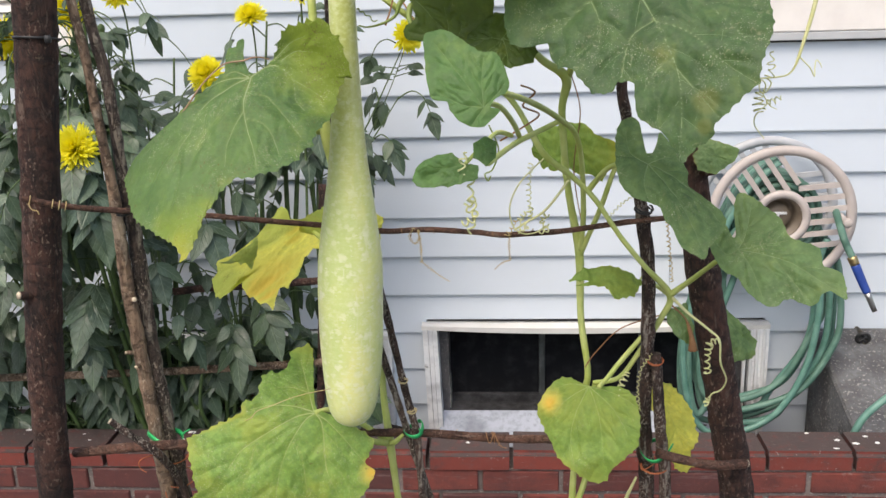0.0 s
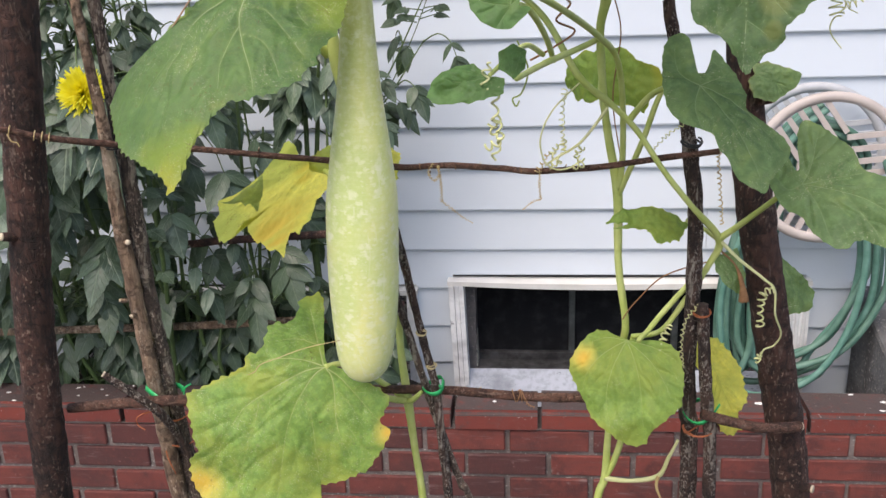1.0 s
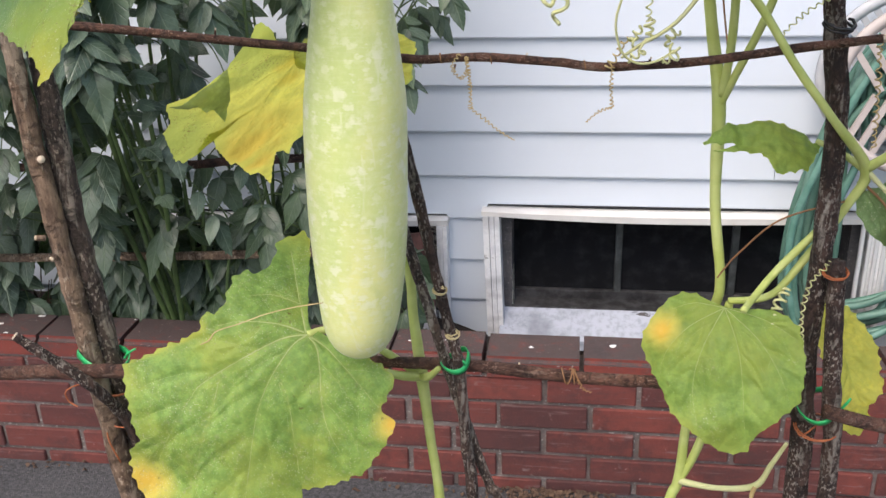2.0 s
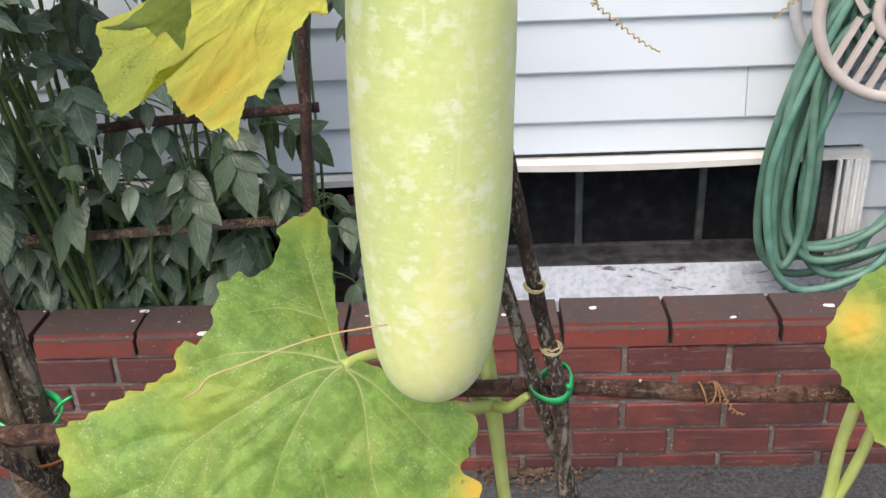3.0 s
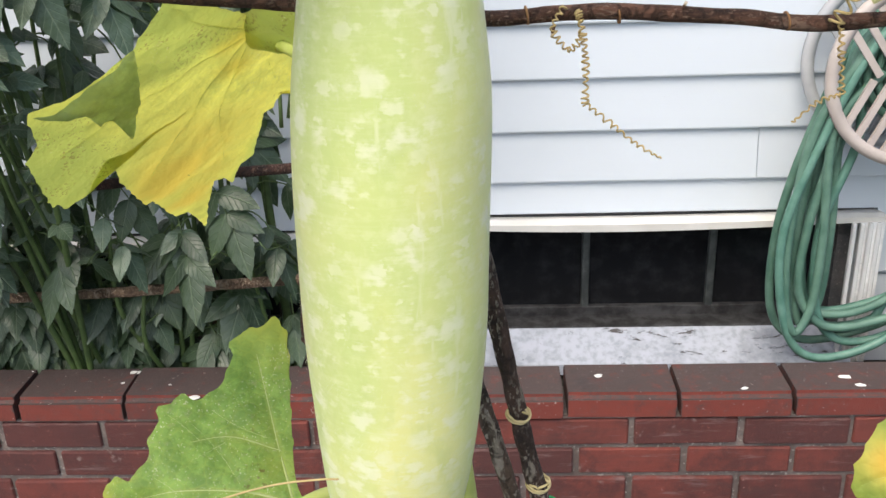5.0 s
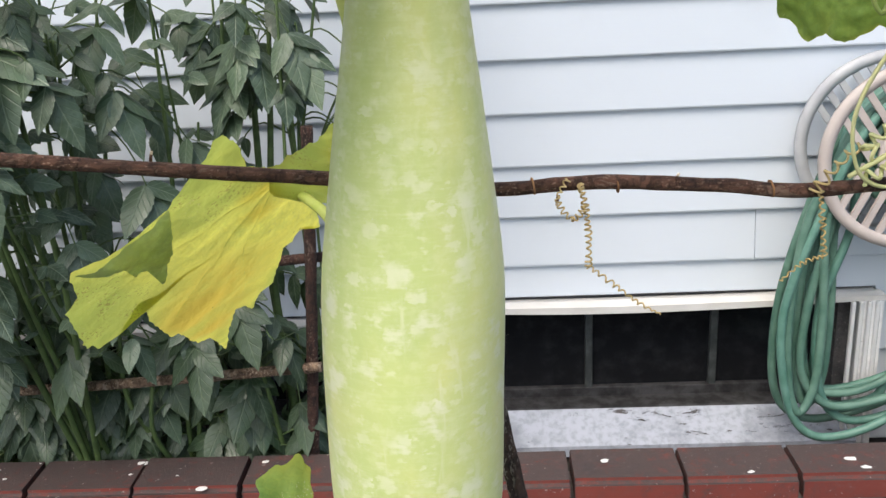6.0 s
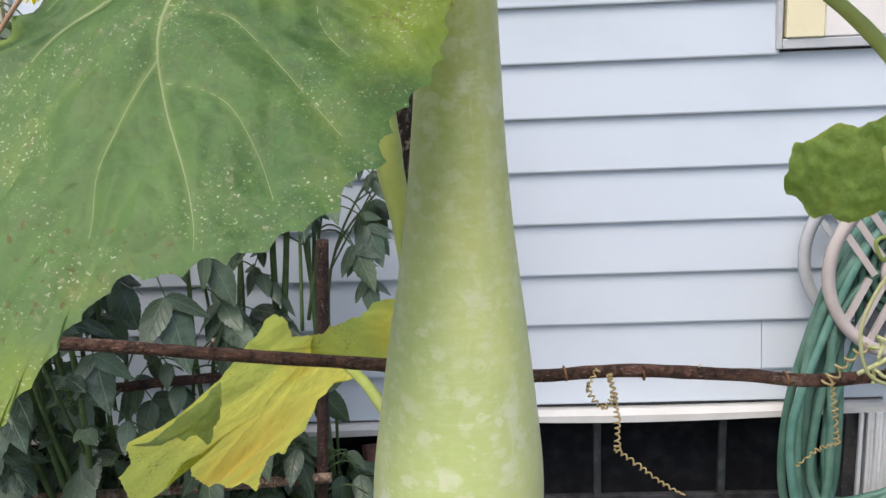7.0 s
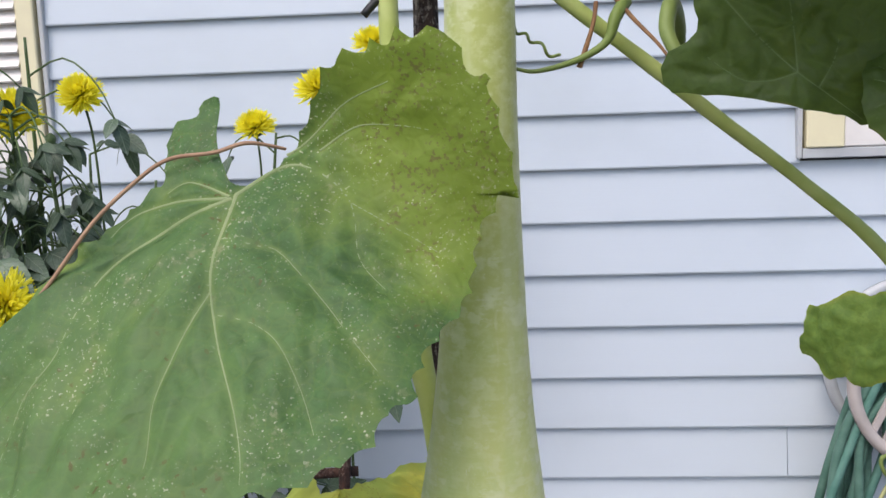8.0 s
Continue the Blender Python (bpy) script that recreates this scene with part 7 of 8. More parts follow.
turned([(2.849, 0.059), (2.790, 0.059), (2.790, 0.054), (2.846, 0.050), (2.846, 0.036), (2.815, 0.034), (2.813, 0.012)], M_HUB, "hub", reel)
turned([(2.850, 0.060), (2.945, 0.060)], M_REEL_BACK, "drum", reel)
part("hub_plate", join(box(RX - 0.022, RX + 0.020, 2.806, 2.812, RZ + 0.006, RZ + 0.013, 0.001), box(RX - 0.008, RX - 0.001, 2.806, 2.812, RZ - 0.02, RZ + 0.006, 0.001)), M_WHITE, reel, smooth=False)
turned([(2.788, 0.013), (2.775, 0.013), (2.773, 0.009), (2.730, 0.0085), (2.726, 0.012), (2.712, 0.012), (2.709, 0.009)], M_REEL, "crank_handle", reel, 16, RX + 0.158, RZ + 0.002)
part("wall_bracket", box(RX - 0.07, RX + 0.07, 2.958, 2.999, RZ - 0.10, RZ + 0.10, 0.006), M_REEL_BACK, reel, smooth=False)

hose = thing("garden_hose", (1.200, 2.822, 0.308), "green rubber garden hose hanging in loose loops from the reel", "garden hose")
wound = []
for turn in range(9):
    y = 2.806 + 0.0150 * turn
    for layer in range(3):
        wound.append(ring((RX, y + 0.004 * layer, RZ), (0.03, 1, 0.02 * (turn % 3 - 1)), 0.072 + 0.0195 * layer, 0.0098, 40, 7))
for geo in wound:
    part("hose_turn", geo, M_HOSE_OLD, hose)
random.seed(5)
HR = 0.0102
for i in range(7):
    y = 2.800 + 0.0175 * i
    lo = 0.215 + 0.020 * ((i * 3) % 5)
    xl = 1.005 + 0.022 * ((i * 2) % 5)
    xr = 1.385 + 0.022 * ((i * 3) % 4)
    pts = [(RX - 0.03, y, RZ + 0.155), (RX - 0.13, y, RZ + 0.05), (xl + 0.05, y, 0.72), (xl, y, 0.52), (xl + 0.01, y, lo + 0.09), (xl + 0.07, y - 0.005, lo + 0.01), (xl + 0.18, y - 0.01, lo + 0.015),
           (xr - 0.10, y - 0.008, lo + 0.075), (xr - 0.02, y, lo + 0.22), (xr, y, 0.60), (xr - 0.02, y, 0.74), (RX + 0.115, y, RZ - 0.06)]
    pts = [(x + 0.016 + random.uniform(-0.008, 0.008), yy, (z if z > 0.6 else z - 0.018) + random.uniform(-0.008, 0.008)) for x, yy, z in pts]
    part("loop", tube(pts, HR, 9, 9, 0.03), (M_HOSE, M_HOSE_OLD)[i % 2], hose)
for i, (xa, xb) in enumerate(((1.03, 1.10), (1.06, 1.13), (1.09, 1.12))):
    y = 2.805 + 0.04 * i
    part("loop", tube([(RX - 0.10, y, RZ + 0.08), (xa + 0.03, y, 0.75), (xa, y, 0.5), (xa + 0.01, y, 0.33), ((xa + xb) / 2, y - 0.01, 0.26), (xb, y, 0.33), (xb + 0.005, y, 0.5), (xb, y, 0.75), (RX - 0.08, y, RZ)], HR, 9, 9, 0.03), M_HOSE_OLD, hose)
part("free_end", tube([(RX + 0.15, 2.80, RZ + 0.02), (1.402, 2.685, 0.849), (1.412, 2.673, 0.819), (1.428, 2.661, 0.785)], HR, 9, 8, 0.02), M_HOSE_OLD, hose)
noz = part("nozzle", tube([(1.433, 2.658, 0.771), (1.449, 2.650, 0.733), (1.466, 2.644, 0.697)], [0.0125, 0.0118, 0.0105], 14, 6), M_BLUE, hose, "blue rubber grip")
part("brass_collar", tube([(1.424, 2.664, 0.792), (1.433, 2.658, 0.771)], [0.013, 0.0125], 8, 3), M_BRASS, noz, "brass coupling")
part("spray_tip", tube([(1.466, 2.644, 0.697), (1.489, 2.638, 0.645)], [0.009, 0.007], 12, 3), M_STEEL, noz, "dull steel tip")
part("supply", tube([(1.744, 2.667, 0.501), (1.612, 2.620, 0.461), (1.531, 2.584, 0.420), (1.465, 2.572, 0.363), (1.437, 2.572, 0.294), (1.431, 2.584, 0.206)], HR, 10, 8, 0.02), M_HOSE, hose, "bright green supply hose")

tap = thing("garden_tap", (1.565, 3.0, 0.47), "small wall tap with a black wheel handle", "tap")
part("spout", tube([(1.585, 3.0, 0.455), (1.585, 2.955, 0.455), (1.585, 2.935, 0.446), (1.585, 2.930, 0.425)], [0.008, 0.008, 0.008, 0.009], 12, 6), M_DARKBRASS, tap)
part("wheel_handle", join(ring((1.578, 2.925, 0.452), (0.1, 1, 0.35), 0.0185, 0.0055, 24, 8), *[tube([(1.578, 2.925, 0.452), (1.578 + 0.0185 * math.cos(a), 2.925, 0.452 + 0.0185 * math.sin(a))], 0.0045, 6, 2) for a in (0.3, 1.56, 2.8, 4.1, 5.3)]), M_BLACK, tap, "black wheel")
part("valve_stem", tube([(1.578, 2.922, 0.452), (1.585, 2.955, 0.455)], 0.005, 8, 2), M_DARKBRASS, tap)
part("pipe", tube([(1.585, 2.985, 0.455), (1.582, 2.985, 0.40), (1.580, 2.985, 0.33)], 0.0035, 8, 3), M_BLACK, tap)
solo("junction_box", box(1.43, 1.462, 2.965, 2.999, 0.452, 0.472, 0.003), M_WHITE, "small white box on the siding", "box", smooth=False, base=(1.446, 2.999, 0.452))
solo("leaning_board", ([(0.037, 2.798, 0.155), (0.110, 2.786, 0.155), (0.110, 2.804, 0.154), (0.036, 2.816, 0.154), (0.021, 2.911, 0.431), (0.090, 2.905, 0.441), (0.075, 2.935, 0.43), (0.005, 2.94, 0.42)],
     [(3, 2, 1, 0), (4, 5, 6, 7), (0, 1, 5, 4), (1, 2, 6, 5), (2, 3, 7, 6), (3, 0, 4, 7)]), M_PINKWOOD, "board painted white and reddish brown, leaning in the planter", "board", smooth=False, base=(0.066, 2.798, 0.155))

# ---- dahlias ----


class Foliage:
    """Many small leaves in one mesh, each knowing how far along and across it a point lies."""

    def __init__(self):
        self.v, self.f, self.along, self.across = [], [], [], []

    def leaflet(self, root, way, out, length, width, droop, bend=0.0):
        """An ovate, pointed, finely toothed leaflet, folded at its midrib."""
        way, out = way.normalized(), out.normalized()
        side = way.cross(out).normalized()
        nrm = side.cross(way).normalized()
        k = len(self.v)
        rows = ((0.0, 0.04), (0.04, 0.36), (0.10, 0.68), (0.19, 0.93), (0.215, 0.87), (0.30, 1.04), (0.325, 0.97), (0.42, 1.03), (0.445, 0.95), (0.55, 0.94), (0.575, 0.84),
                (0.68, 0.76), (0.705, 0.66), (0.80, 0.50), (0.91, 0.22), (1.0, 0.0))
        for t, w in rows:
            m = root + way * (length * t) + nrm * (bend * length * (t - t * t)) - Vector((0, 0, 1)) * (droop * length * t * t)
            ripple = 0.05 * math.sin(6.0 * t + k * 0.37)
            for o in (-1, -0.55, 0, 0.55, 1):
                lift = 0.11 * abs(o) - 0.13 * o * o + ripple * o * o * (1 + 0.5 * o)
                self.v.append(tuple(m + side * (o * w * width / 2) + nrm * lift * w * width))
                self.along.append(t)
                self.across.append(o * w)
        for i in range(len(rows) - 1):
            a = k + 5 * i
            self.f += [(a + q, a + q + 1, a + q + 6, a + q + 5) for q in range(4)]

    def put(self, material, plant, label):
        ob = part("foliage", (self.v, self.f), material, plant, label, kind="stuff")
        for field, values in (("along", self.along), ("across", self.across)):
            ob.data.attributes.new(field, "FLOAT", "POINT").data.foreach_set("value", values)
        return ob


def compound_leaf(leaves, stalks, rnd, q, out, reach, size, pairs):
    """A pinnate leaf: a stalk that arches out and hangs, with broad leaflets in pairs and one at its end."""
    p1 = q + out * reach * 0.55 + Vector((0, 0, 0.18 * reach))
    p2 = q + out * reach - Vector((0, 0, 0.10 * reach))
    p3 = p2 + out * reach * 0.25 - Vector((0, 0, rnd.uniform(0.25, 0.6) * reach))
    pts = []
    for p in (p1, p2, p3):
        near_wall = 2.56 if p.z < 0.60 else 2.12
        p.y = min(2.93, max(near_wall + rnd.uniform(0, 0.05), p.y))
        pts.append(p)
    stalks.append(tube([q] + pts, [0.0022, 0.0019, 0.0016, 0.0012], 5, 3))
    face = Vector((rnd.uniform(-0.55, 0.55), -0.55 + rnd.uniform(-0.35, 0.45), 0.70)).normalized()
    way = (pts[2] - pts[1]).normalized()
    leaves.leaflet(pts[2], way + Vector((0, -0.15, -0.20)), face, size * 1.25, size * 0.66, 0.10, rnd.uniform(-0.05, 0.12))
    for k in range(pairs):
        r = pts[2].lerp(pts[1], (0.12, 0.85)[k]) if k < 2 else pts[1].lerp(pts[0], 0.5)
        side = way.cross(face).normalized()
        for sgn in (-1, 1):
            d = side * sgn + way * 0.75 + Vector((rnd.uniform(-0.15, 0.15), -0.1, -rnd.uniform(0.0, 0.45)))
            turn = (face + side * sgn * 0.35 + Vector((rnd.uniform(-0.25, 0.25), rnd.uniform(-0.2, 0.1), 0))).normalized()
            c = (0.98, 0.88, 0.7)[k] * rnd.uniform(0.82, 1.1)
            leaves.leaflet(r, d, turn, size * c, size * 0.54 * c, 0.12, rnd.uniform(-0.05, 0.15))


def dahlia(base, tops, label, seed, leaves, size, spread, zlo, flowers=(), mat=None, stout=0.75, rise=1.0, knee=None, bare=1.0, buds=()):
    """Green stems from one crown, compound leaves along them and shaggy yellow flowers."""
    rnd = random.Random(seed)
    plant = thing("dahlia", base, label, "flowering plant", "dahlias")
    lines = []
    for top in tops:
        b, t = Vector(base), Vector(top)
        mid = (b + t) / 2 + Vector((rnd.uniform(-0.05, 0.05), rnd.uniform(-0.05, 0.03), 0))
        if knee:
            mid = Vector((knee[0], (b.y + t.y) / 2, knee[1]))
        pts = [b, b + (mid - b) * 0.5, mid, mid + (t - mid) * 0.6, t]
        part("stem", tube(pts, [r * stout for r in (0.0085, 0.008, 0.007, 0.0055, 0.0035)], 8, 6, 0.06), M_DSTEM, plant)
        lines.append(spline(pts, 12)[0])
    green, sv = Foliage(), []
    for i in range(leaves):
        line = lines[i % len(lines)]
        low = next((k for k, p in enumerate(line) if p.z > zlo), 0)
        q = line[min(len(line) - 1, int(low + (len(line) - low) * rnd.random() ** rise))]
        a = rnd.uniform(-math.pi, math.pi)
        out = Vector((math.cos(a), math.sin(a) * 0.75 - 0.25, rnd.uniform(-0.25, 0.4))).normalized()
        young = 0.70 if q.z > 1.30 else 1.0
        compound_leaf(green, sv, rnd, q, out, rnd.uniform(0.5, 1.2) * spread * (0.5 + 0.5 * young), size * young * rnd.uniform(0.75, 1.25), 1 if young < 1 or rnd.random() < 0.3 else 2)
    for at, r, tilt in flowers:
        r *= 1.28
        pv, pf = [], []
        c = Vector(at)
        axis = Vector(tilt).normalized()
        u = axis.orthogonal().normalized()
        w = axis.cross(u)
        count = 400
        for k in range(count):
            t = (k + 0.5) / count
            phi = k * 2.39996
            el = (1 - t) * 1.45 - 0.25 * t
            d = (u * math.cos(phi) + w * math.sin(phi)) * math.cos(el) + axis * math.sin(el)
            d = (d + Vector((rnd.uniform(-0.15, 0.15), rnd.uniform(-0.15, 0.15), rnd.uniform(-0.15, 0.15)))).normalized()
            s = d.cross(axis)
            s = s.normalized() if s.length > 1e-3 else u
            length = r * (0.66 + 0.34 * t) * rnd.uniform(0.86, 1.10)
            wd = r * 0.070
            m = len(pv)
            for q, ww in ((0.15, 0.5), (0.5, 1.0), (0.82, 0.8), (1.0, 0.15)):
                p = c + d * length * q + axis * 0.10 * r * q * q
                pv += [tuple(p - s * wd * ww), tuple(p + axis * wd * 0.5), tuple(p + s * wd * ww)]
            for q in range(3):
                b0 = m + 3 * q
                pf += [(b0, b0 + 1, b0 + 4, b0 + 3), (b0 + 1, b0 + 2, b0 + 5, b0 + 4)]
        fl = part("flower", (pv, pf), M_PETAL, plant, "shaggy bright yellow flower head")
        part("sepals", lathe([(0.002, -0.016), (r * 0.32, -0.010), (r * 0.36, 0.0), (r * 0.2, 0.006)], tuple(c - axis * 0.004), 12), M_DSTEM, fl)
        foot = Vector(base) + (c - Vector(base)) * 0.35 + Vector((0, 0.05, 0))
        if knee:
            foot = Vector((knee[0], c.y + 0.01, knee[1]))
        down = c - axis * 0.04 - Vector((0, -0.01, 0.07))
        part("flower_stalk", tube([c, down, down + (foot - down) * 0.35 + Vector((0, 0, -0.02)), foot], [r * stout for r in (0.0035, 0.003, 0.004, 0.006)], 7, 6), M_DSTEM, plant)
        for k in range(13 if leaves > 40 else 6):
            t = (0.01 + 0.062 * k + rnd.uniform(0, 0.05)) * bare
            q = down + (foot - down) * t
            a = rnd.uniform(-math.pi, math.pi)
            d = Vector((math.cos(a), math.sin(a) * 0.6 - 0.2, 0.15)).normalized()
            face = Vector((rnd.uniform(-0.4, 0.4), -0.6, 0.7)).normalized()
            p = q + d * 0.05
            for w2, s2 in ((d, 0.8), (d.cross(Vector((0, 0, 1))) + d * 0.4, 0.6), (d.cross(Vector((0, 0, -1))) + d * 0.4, 0.6)):
                grow = s2 * rnd.uniform(0.55, 1.05)
                green.leaflet(p, w2 - Vector((0, 0, 0.3)), face, size * 0.95 * grow, size * 0.62 * grow, 0.2)
            sv.append(tube([q, p], [0.0018, 0.0012], 5, 2))
    for x, y, z in buds:
        bud = part("bud", lathe([(0.0012, -0.011), (0.0065, -0.008), (0.009, 0.0), (0.0075, 0.006), (0.003, 0.010), (0.0006, 0.011)], (x, y, z), 10), M_DSTEM, plant, "tight green bud")
        part("bud_stalk", tube([(x, y, z - 0.008), (x + 0.004, y + 0.01, z - 0.05), (x - 0.004, y + 0.03, z - 0.12)], [0.0016, 0.0018, 0.0022], 6, 5), M_DSTEM, plant)
    part("leaf_stalk", join(*sv), M_DSTEM, plant, kind="stuff")
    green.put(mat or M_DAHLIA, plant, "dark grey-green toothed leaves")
    return plant


S = 0.084
dahlia((-0.482, 2.620, 0.195), [(-0.463, 2.188, 1.189), (-0.548, 2.342, 1.424), (-0.401, 2.465, 1.224), (-0.649, 2.406, 1.325), (-0.515, 2.43, 1.640), (-0.60, 2.36, 1.50)], "tall dahlia with dark leaves and shaggy yellow flowers", 1, 48, S * 1.0, 0.16, 0.42,
       [((-0.453, 2.165, 1.207), 0.046, (0.1, -0.9, 0.35)), ((-0.50, 2.33, 1.500), 0.042, (0.3, -0.6, 0.7)), ((-0.445, 2.48, 1.535), 0.036, (0.0, -0.7, 0.6))], rise=0.62)
dahlia((-0.810, 2.644, 0.197), [(-0.802, 2.406, 1.328), (-0.672, 2.342, 1.425), (-0.939, 2.465, 1.181), (-0.86, 2.45, 1.46)], "tall dahlia with dark leaves and yellow flowers", 2, 54, S * 1.12, 0.17, 0.42,
       [((-0.669, 2.342, 1.439), 0.045, (-0.1, -0.9, 0.3))])
dahlia((-1.155, 2.644, 0.201), [(-1.125, 2.406, 1.133), (-1.328, 2.525, 1.323)], "bushy dahlia without flowers", 3, 58, S * 1.06, 0.17, 0.42)
dahlia((-0.233, 2.691, 0.186), [(-0.249, 2.549, 1.298), (-0.135, 2.691, 1.451), (-0.212, 2.620, 1.040)], "dahlia with thin stems before the siding", 4, 15, S * 0.95, 0.12, 0.55,
       [((-0.258, 2.525, 1.329), 0.040, (-0.2, -0.6, 0.6)), ((-0.180, 2.70, 1.462), 0.036, (0.0, -0.35, 0.9))])
dahlia((-0.560, 2.800, 0.190), [(-0.520, 2.66, 1.420), (-0.400, 2.70, 1.360), (-0.700, 2.66, 1.400), (-0.610, 2.64, 1.300)], "tall leafy dahlia in bud close to the siding", 7, 18, S * 1.0, 0.15, 0.92)
dahlia((-0.020, 2.715, 0.182), [(-0.036, 2.667, 1.471), (-0.020, 2.715, 1.200), (-0.060, 2.691, 1.150)], "slender dahlia behind the gourd", 5, 16, S * 0.75, 0.10, 0.99,
       [((-0.012, 2.55, 1.530), 0.038, (0.1, -0.5, 0.7)), ((0.082, 2.62, 1.617), 0.032, (0.1, -0.4, 0.8))], stout=0.7, knee=(-0.04, 0.85), bare=0.45)
dahlia((-0.085, 2.660, 0.181), [(-0.100, 2.650, 1.300), (-0.060, 2.670, 1.240)], "stout leafy dahlia shoot before the siding", 8, 16, S * 0.9, 0.10, 1.10, stout=1.15, rise=0.5)
dahlia((-0.030, 2.739, 0.179), [(0.218, 2.739, 1.369), (0.205, 2.725, 1.240)], "slender dahlia with a drooping yellow bloom", 6, 7, S * 0.80, 0.08, 1.06,
       [((0.231, 2.739, 1.399), 0.038, (0.5, -0.5, 0.15))], mat=M_DAHLIA_DARK, stout=0.4, knee=(-0.005, 0.93), bare=0.3)
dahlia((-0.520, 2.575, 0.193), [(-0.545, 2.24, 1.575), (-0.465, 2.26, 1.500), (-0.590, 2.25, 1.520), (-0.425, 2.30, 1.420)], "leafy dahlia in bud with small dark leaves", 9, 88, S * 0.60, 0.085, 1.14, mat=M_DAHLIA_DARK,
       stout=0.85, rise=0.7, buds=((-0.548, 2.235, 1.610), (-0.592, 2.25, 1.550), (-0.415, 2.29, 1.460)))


# Low bushes use the darker leaves, their shade put into the colour.
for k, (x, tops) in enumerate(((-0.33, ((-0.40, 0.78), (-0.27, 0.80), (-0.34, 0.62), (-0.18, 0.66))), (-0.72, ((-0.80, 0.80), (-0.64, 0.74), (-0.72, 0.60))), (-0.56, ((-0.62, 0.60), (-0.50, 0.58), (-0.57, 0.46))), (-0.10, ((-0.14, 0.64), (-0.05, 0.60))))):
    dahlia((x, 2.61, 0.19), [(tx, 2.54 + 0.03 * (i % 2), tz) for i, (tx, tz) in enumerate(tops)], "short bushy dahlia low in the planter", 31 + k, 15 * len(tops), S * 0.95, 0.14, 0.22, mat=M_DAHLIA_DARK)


def low_bush(base, count, seed, label, spread, height):
    rnd = random.Random(seed)
    plant = thing("low_shrub", base, label, "shrub", "low shrubs")
    green, sv = Foliage(), []
    for i in range(count):
        q = Vector((base[0] + rnd.uniform(-spread, spread), base[1] + rnd.uniform(-0.12, 0.10), base[2] + rnd.uniform(0.28, 1.0) * height))
        sv.append(tube([(base[0] + rnd.uniform(-spread, spread) * 0.3, base[1] + 0.05, base[2] - 0.01), (q.x, q.y + 0.06, (q.z + base[2]) / 2), tuple(q)], [0.0022, 0.0018, 0.0012], 5, 3))
        face = Vector((rnd.uniform(-0.6, 0.6), -0.8 + rnd.uniform(-0.3, 0.4), 0.5)).normalized()
        for k in range(3):
            a = rnd.uniform(0, 6.28)
            s = rnd.uniform(0.038, 0.066)
            green.leaflet(q, Vector((math.cos(a), -0.25, math.sin(a) * 0.6 - 0.45)), face, s, s * 0.66, 0.2, 0.08)
    part("stalk", join(*sv), M_LOWSTALK, plant, kind="stuff")
    green.put(M_DAHLIA_LOW, plant, "green toothed leaves")
    return plant


for i, x in enumerate((-1.35, -1.05, -0.75, -0.45, -0.20)):
    low_bush((x, 2.76, 0.15), 24, 20 + i, "low leafy shrub under the dahlias", 0.20, 0.40)

# withered leaves hanging in the bed
random.seed(8)
for i in range(9):
    x, y = random.uniform(-1.1, -0.25), random.uniform(2.60, 2.68)
    z = random.uniform(0.30, 0.46)
    w = 0.012
    v = [(x + dx + 0.006 * math.sin(k * 1.7 + i), y + 0.006 * math.cos(k + dx * 90), z - 0.03 * k) for k in range(5) for dx in (-w * (1 - abs(k - 2) * 0.3), 0.0, w * (1 - abs(k - 2) * 0.3))]
    f = [(3 * k + o, 3 * k + o + 1, 3 * k + o + 4, 3 * k + o + 3) for k in range(4) for o in (0, 1)]
    solo("withered_leaf", join((v, f), tube([v[1], (x, y + 0.02, z + 0.05)], 0.0012, 5, 2)), M_DEADLEAF, "withered brown leaf hanging in the planter", "dead leaf", "withered leaves")

# fallen leaves and crumbs along the foot of the wall
random.seed(9)
v, f = [], []
for i in range(420):
    x, y = random.choice((random.uniform(-1.6, 2.2), random.gauss(0.44, 0.07))), 2.408 - abs(random.gauss(0, 0.03))
    s, a = random.uniform(0.002, 0.010), random.uniform(0, 6.28)
    k = len(v)
    for j in range(5):
        b = a + 6.283 * j / 5
        v.append((x + s * math.cos(b) * random.uniform(0.6, 1.2), y + s * 0.6 * math.sin(b), GROUND + 0.002 + random.uniform(0, 0.010)))
    v.append((x, y, GROUND + 0.012))
    f += [(k + j, k + (j + 1) % 5, k + 5) for j in range(5)]
solo("leaf_litter", (v, f), M_DEADLEAF, "dry crumbled leaves along the foot of the wall", "leaf litter", kind="stuff", smooth=False)

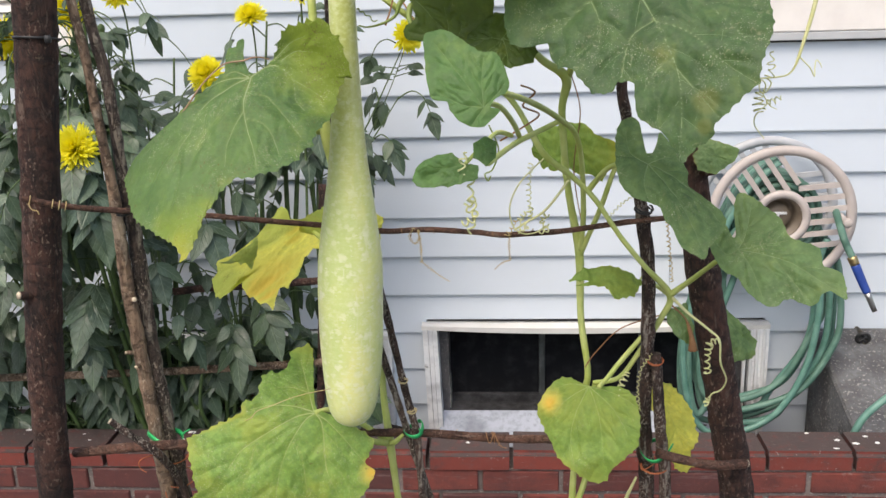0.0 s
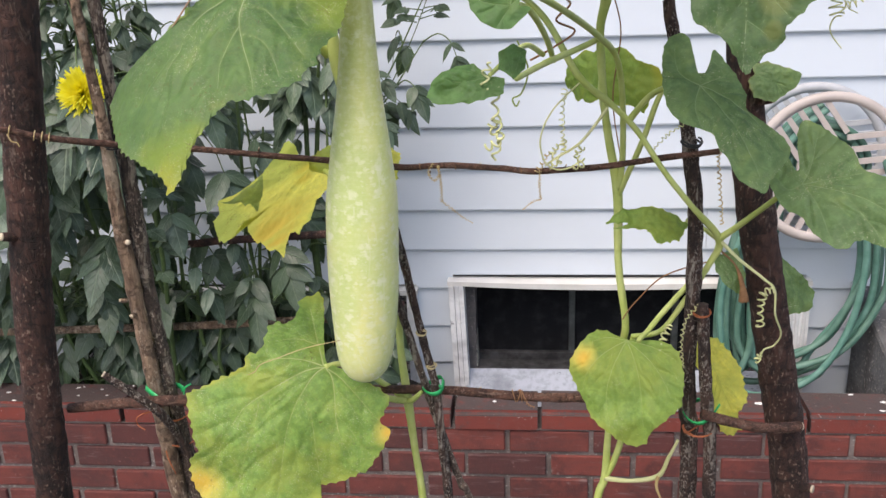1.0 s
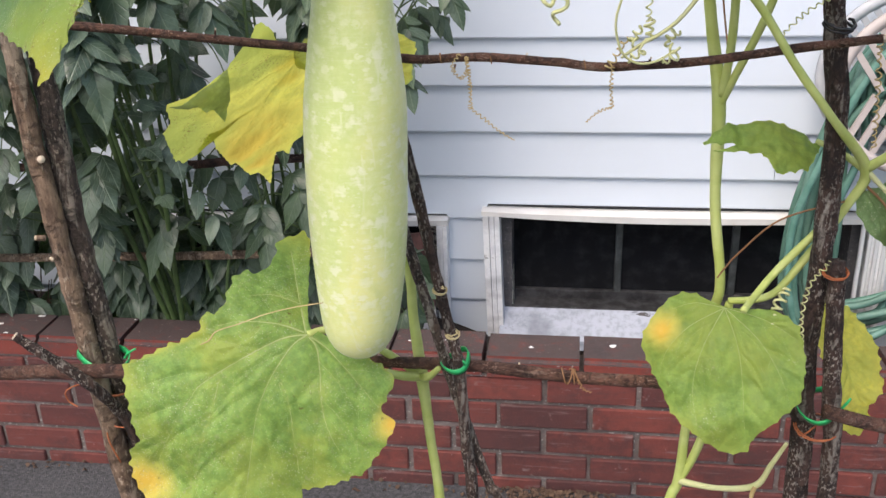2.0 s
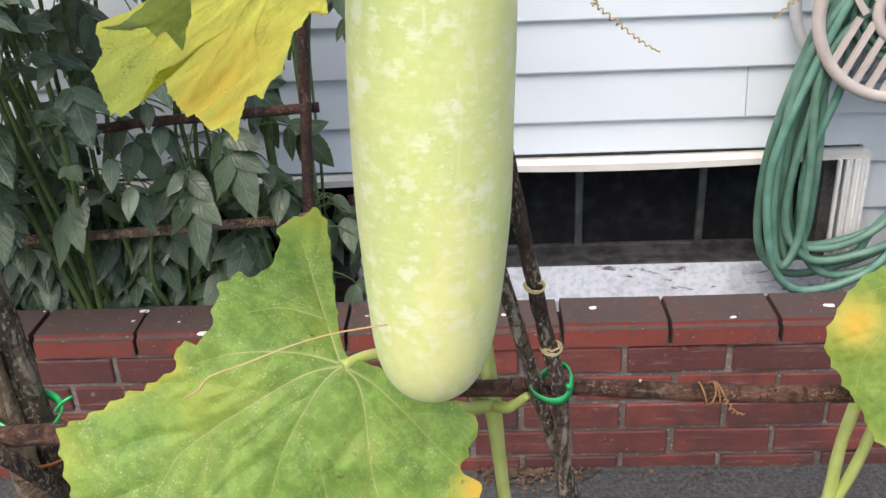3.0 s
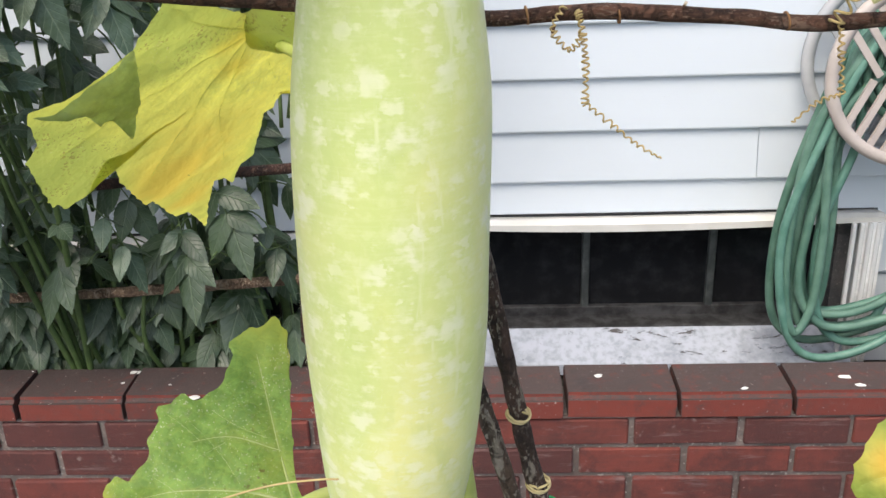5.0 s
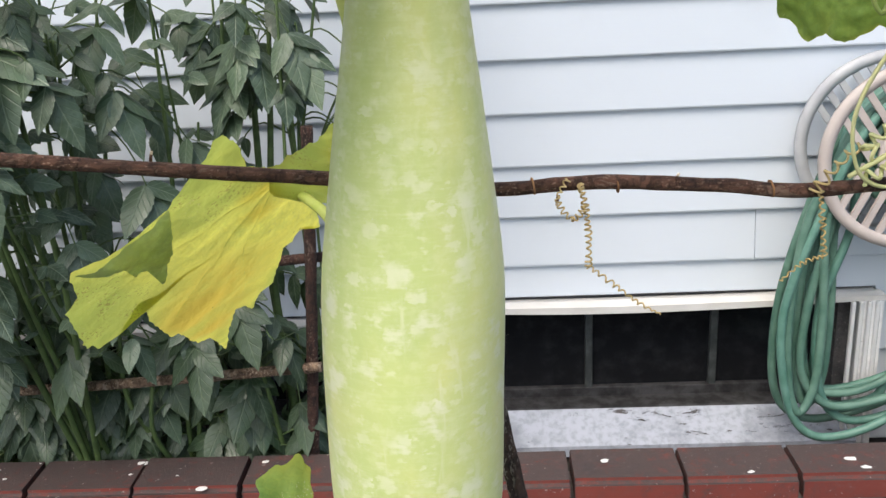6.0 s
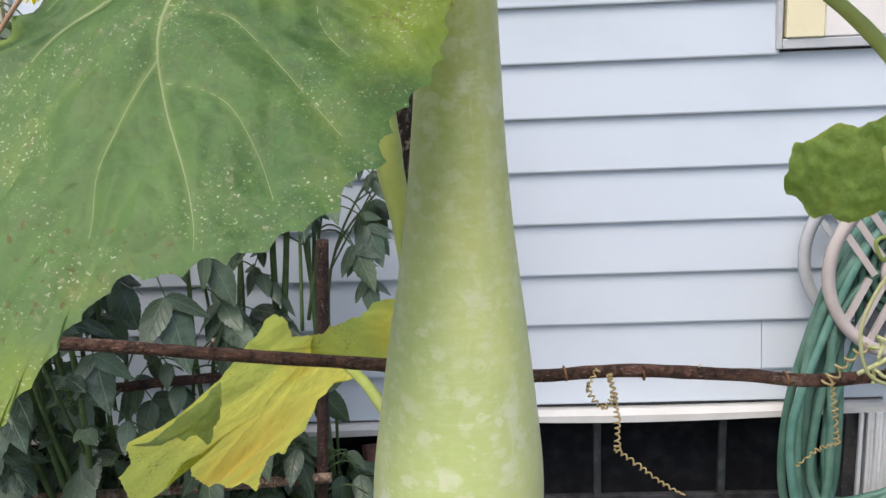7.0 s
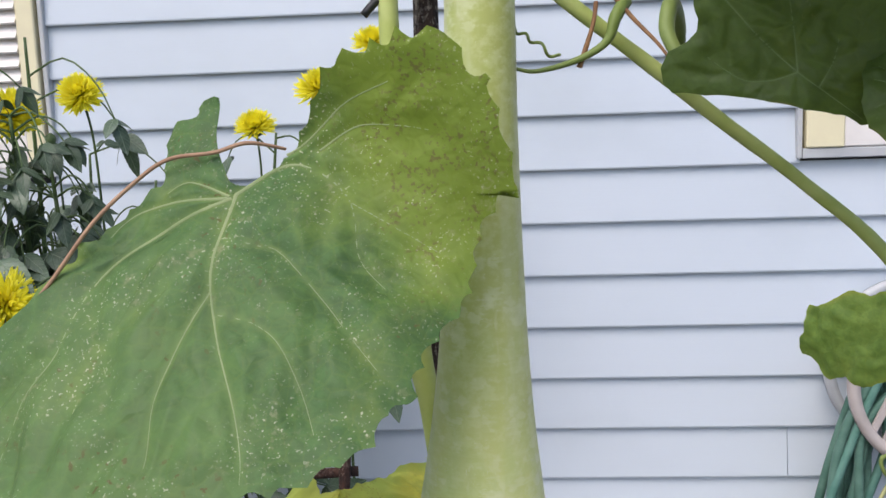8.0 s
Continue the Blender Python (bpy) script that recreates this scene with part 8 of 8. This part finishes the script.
# ---- bricks of the planter, shared meshes ----
PITCH, RISE = 0.2152, 0.0697
brick_mesh = mesh_of("brick", *box(-0.1015, 0.1015, 0.0, 0.06, 0.0, 0.0590, 0.003), smooth=False)
brick_mesh.materials.append(M_BRICK)
cop = bmesh.new()
bmesh.ops.create_cube(cop, size=1.0, matrix=Matrix.Translation((0, 0.066, 0.027)) @ Matrix.Diagonal((0.2125, 0.132, 0.050, 1)))
bmesh.ops.bevel(cop, geom=[e for e in cop.edges if abs(e.verts[0].co.x - e.verts[1].co.x) > 0.1 and e.verts[0].co.z > 0.03], offset=0.012, segments=3, affect="EDGES")
coping_mesh = bpy.data.meshes.new("coping_brick")
cop.to_mesh(coping_mesh)
cop.free()
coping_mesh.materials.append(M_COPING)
random.seed(3)


def lay(name, mesh, x, y, z):
    ob = new(name, mesh)
    ob.parent = planter
    ob.location = Vector((x, y, z)) - BASE[planter]
    ob.rotation_euler = (random.gauss(0, 0.006), random.gauss(0, 0.004), random.gauss(0, 0.006))
    return ob


for row in range(5):
    first = 0.633 + PITCH / 2 + (PITCH / 2 if row % 2 else 0.0)
    for i in range(-15, 11):
        lay("brick", brick_mesh, first + PITCH * i + random.gauss(0, 0.0015), 2.412 + random.gauss(0, 0.0015), 0.2885 - RISE * (row + 1) + random.gauss(0, 0.0008))
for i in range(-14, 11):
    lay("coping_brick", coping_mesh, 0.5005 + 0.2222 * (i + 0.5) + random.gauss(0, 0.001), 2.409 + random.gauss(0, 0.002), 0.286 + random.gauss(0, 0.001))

# bird droppings on the coping
for i in range(34):
    x = random.uniform(-1.4, 1.9)
    y, r = random.uniform(2.415, 2.525), random.uniform(0.003, 0.012)
    k = 9
    rr = [r * random.uniform(0.6, 1.2) for _ in range(k)]
    z = 0.3385
    v = [(x + rr[j] * math.cos(6.283 * j / k) * 1.5, y + rr[j] * math.sin(6.283 * j / k), z - 0.002) for j in range(k)] + [(x, y, z + 0.0022)]
    solo("bird_dropping", (v, [(j, (j + 1) % k, k) for j in range(k)]), M_DROPPING, "white bird dropping on the coping", "dropping", "droppings")
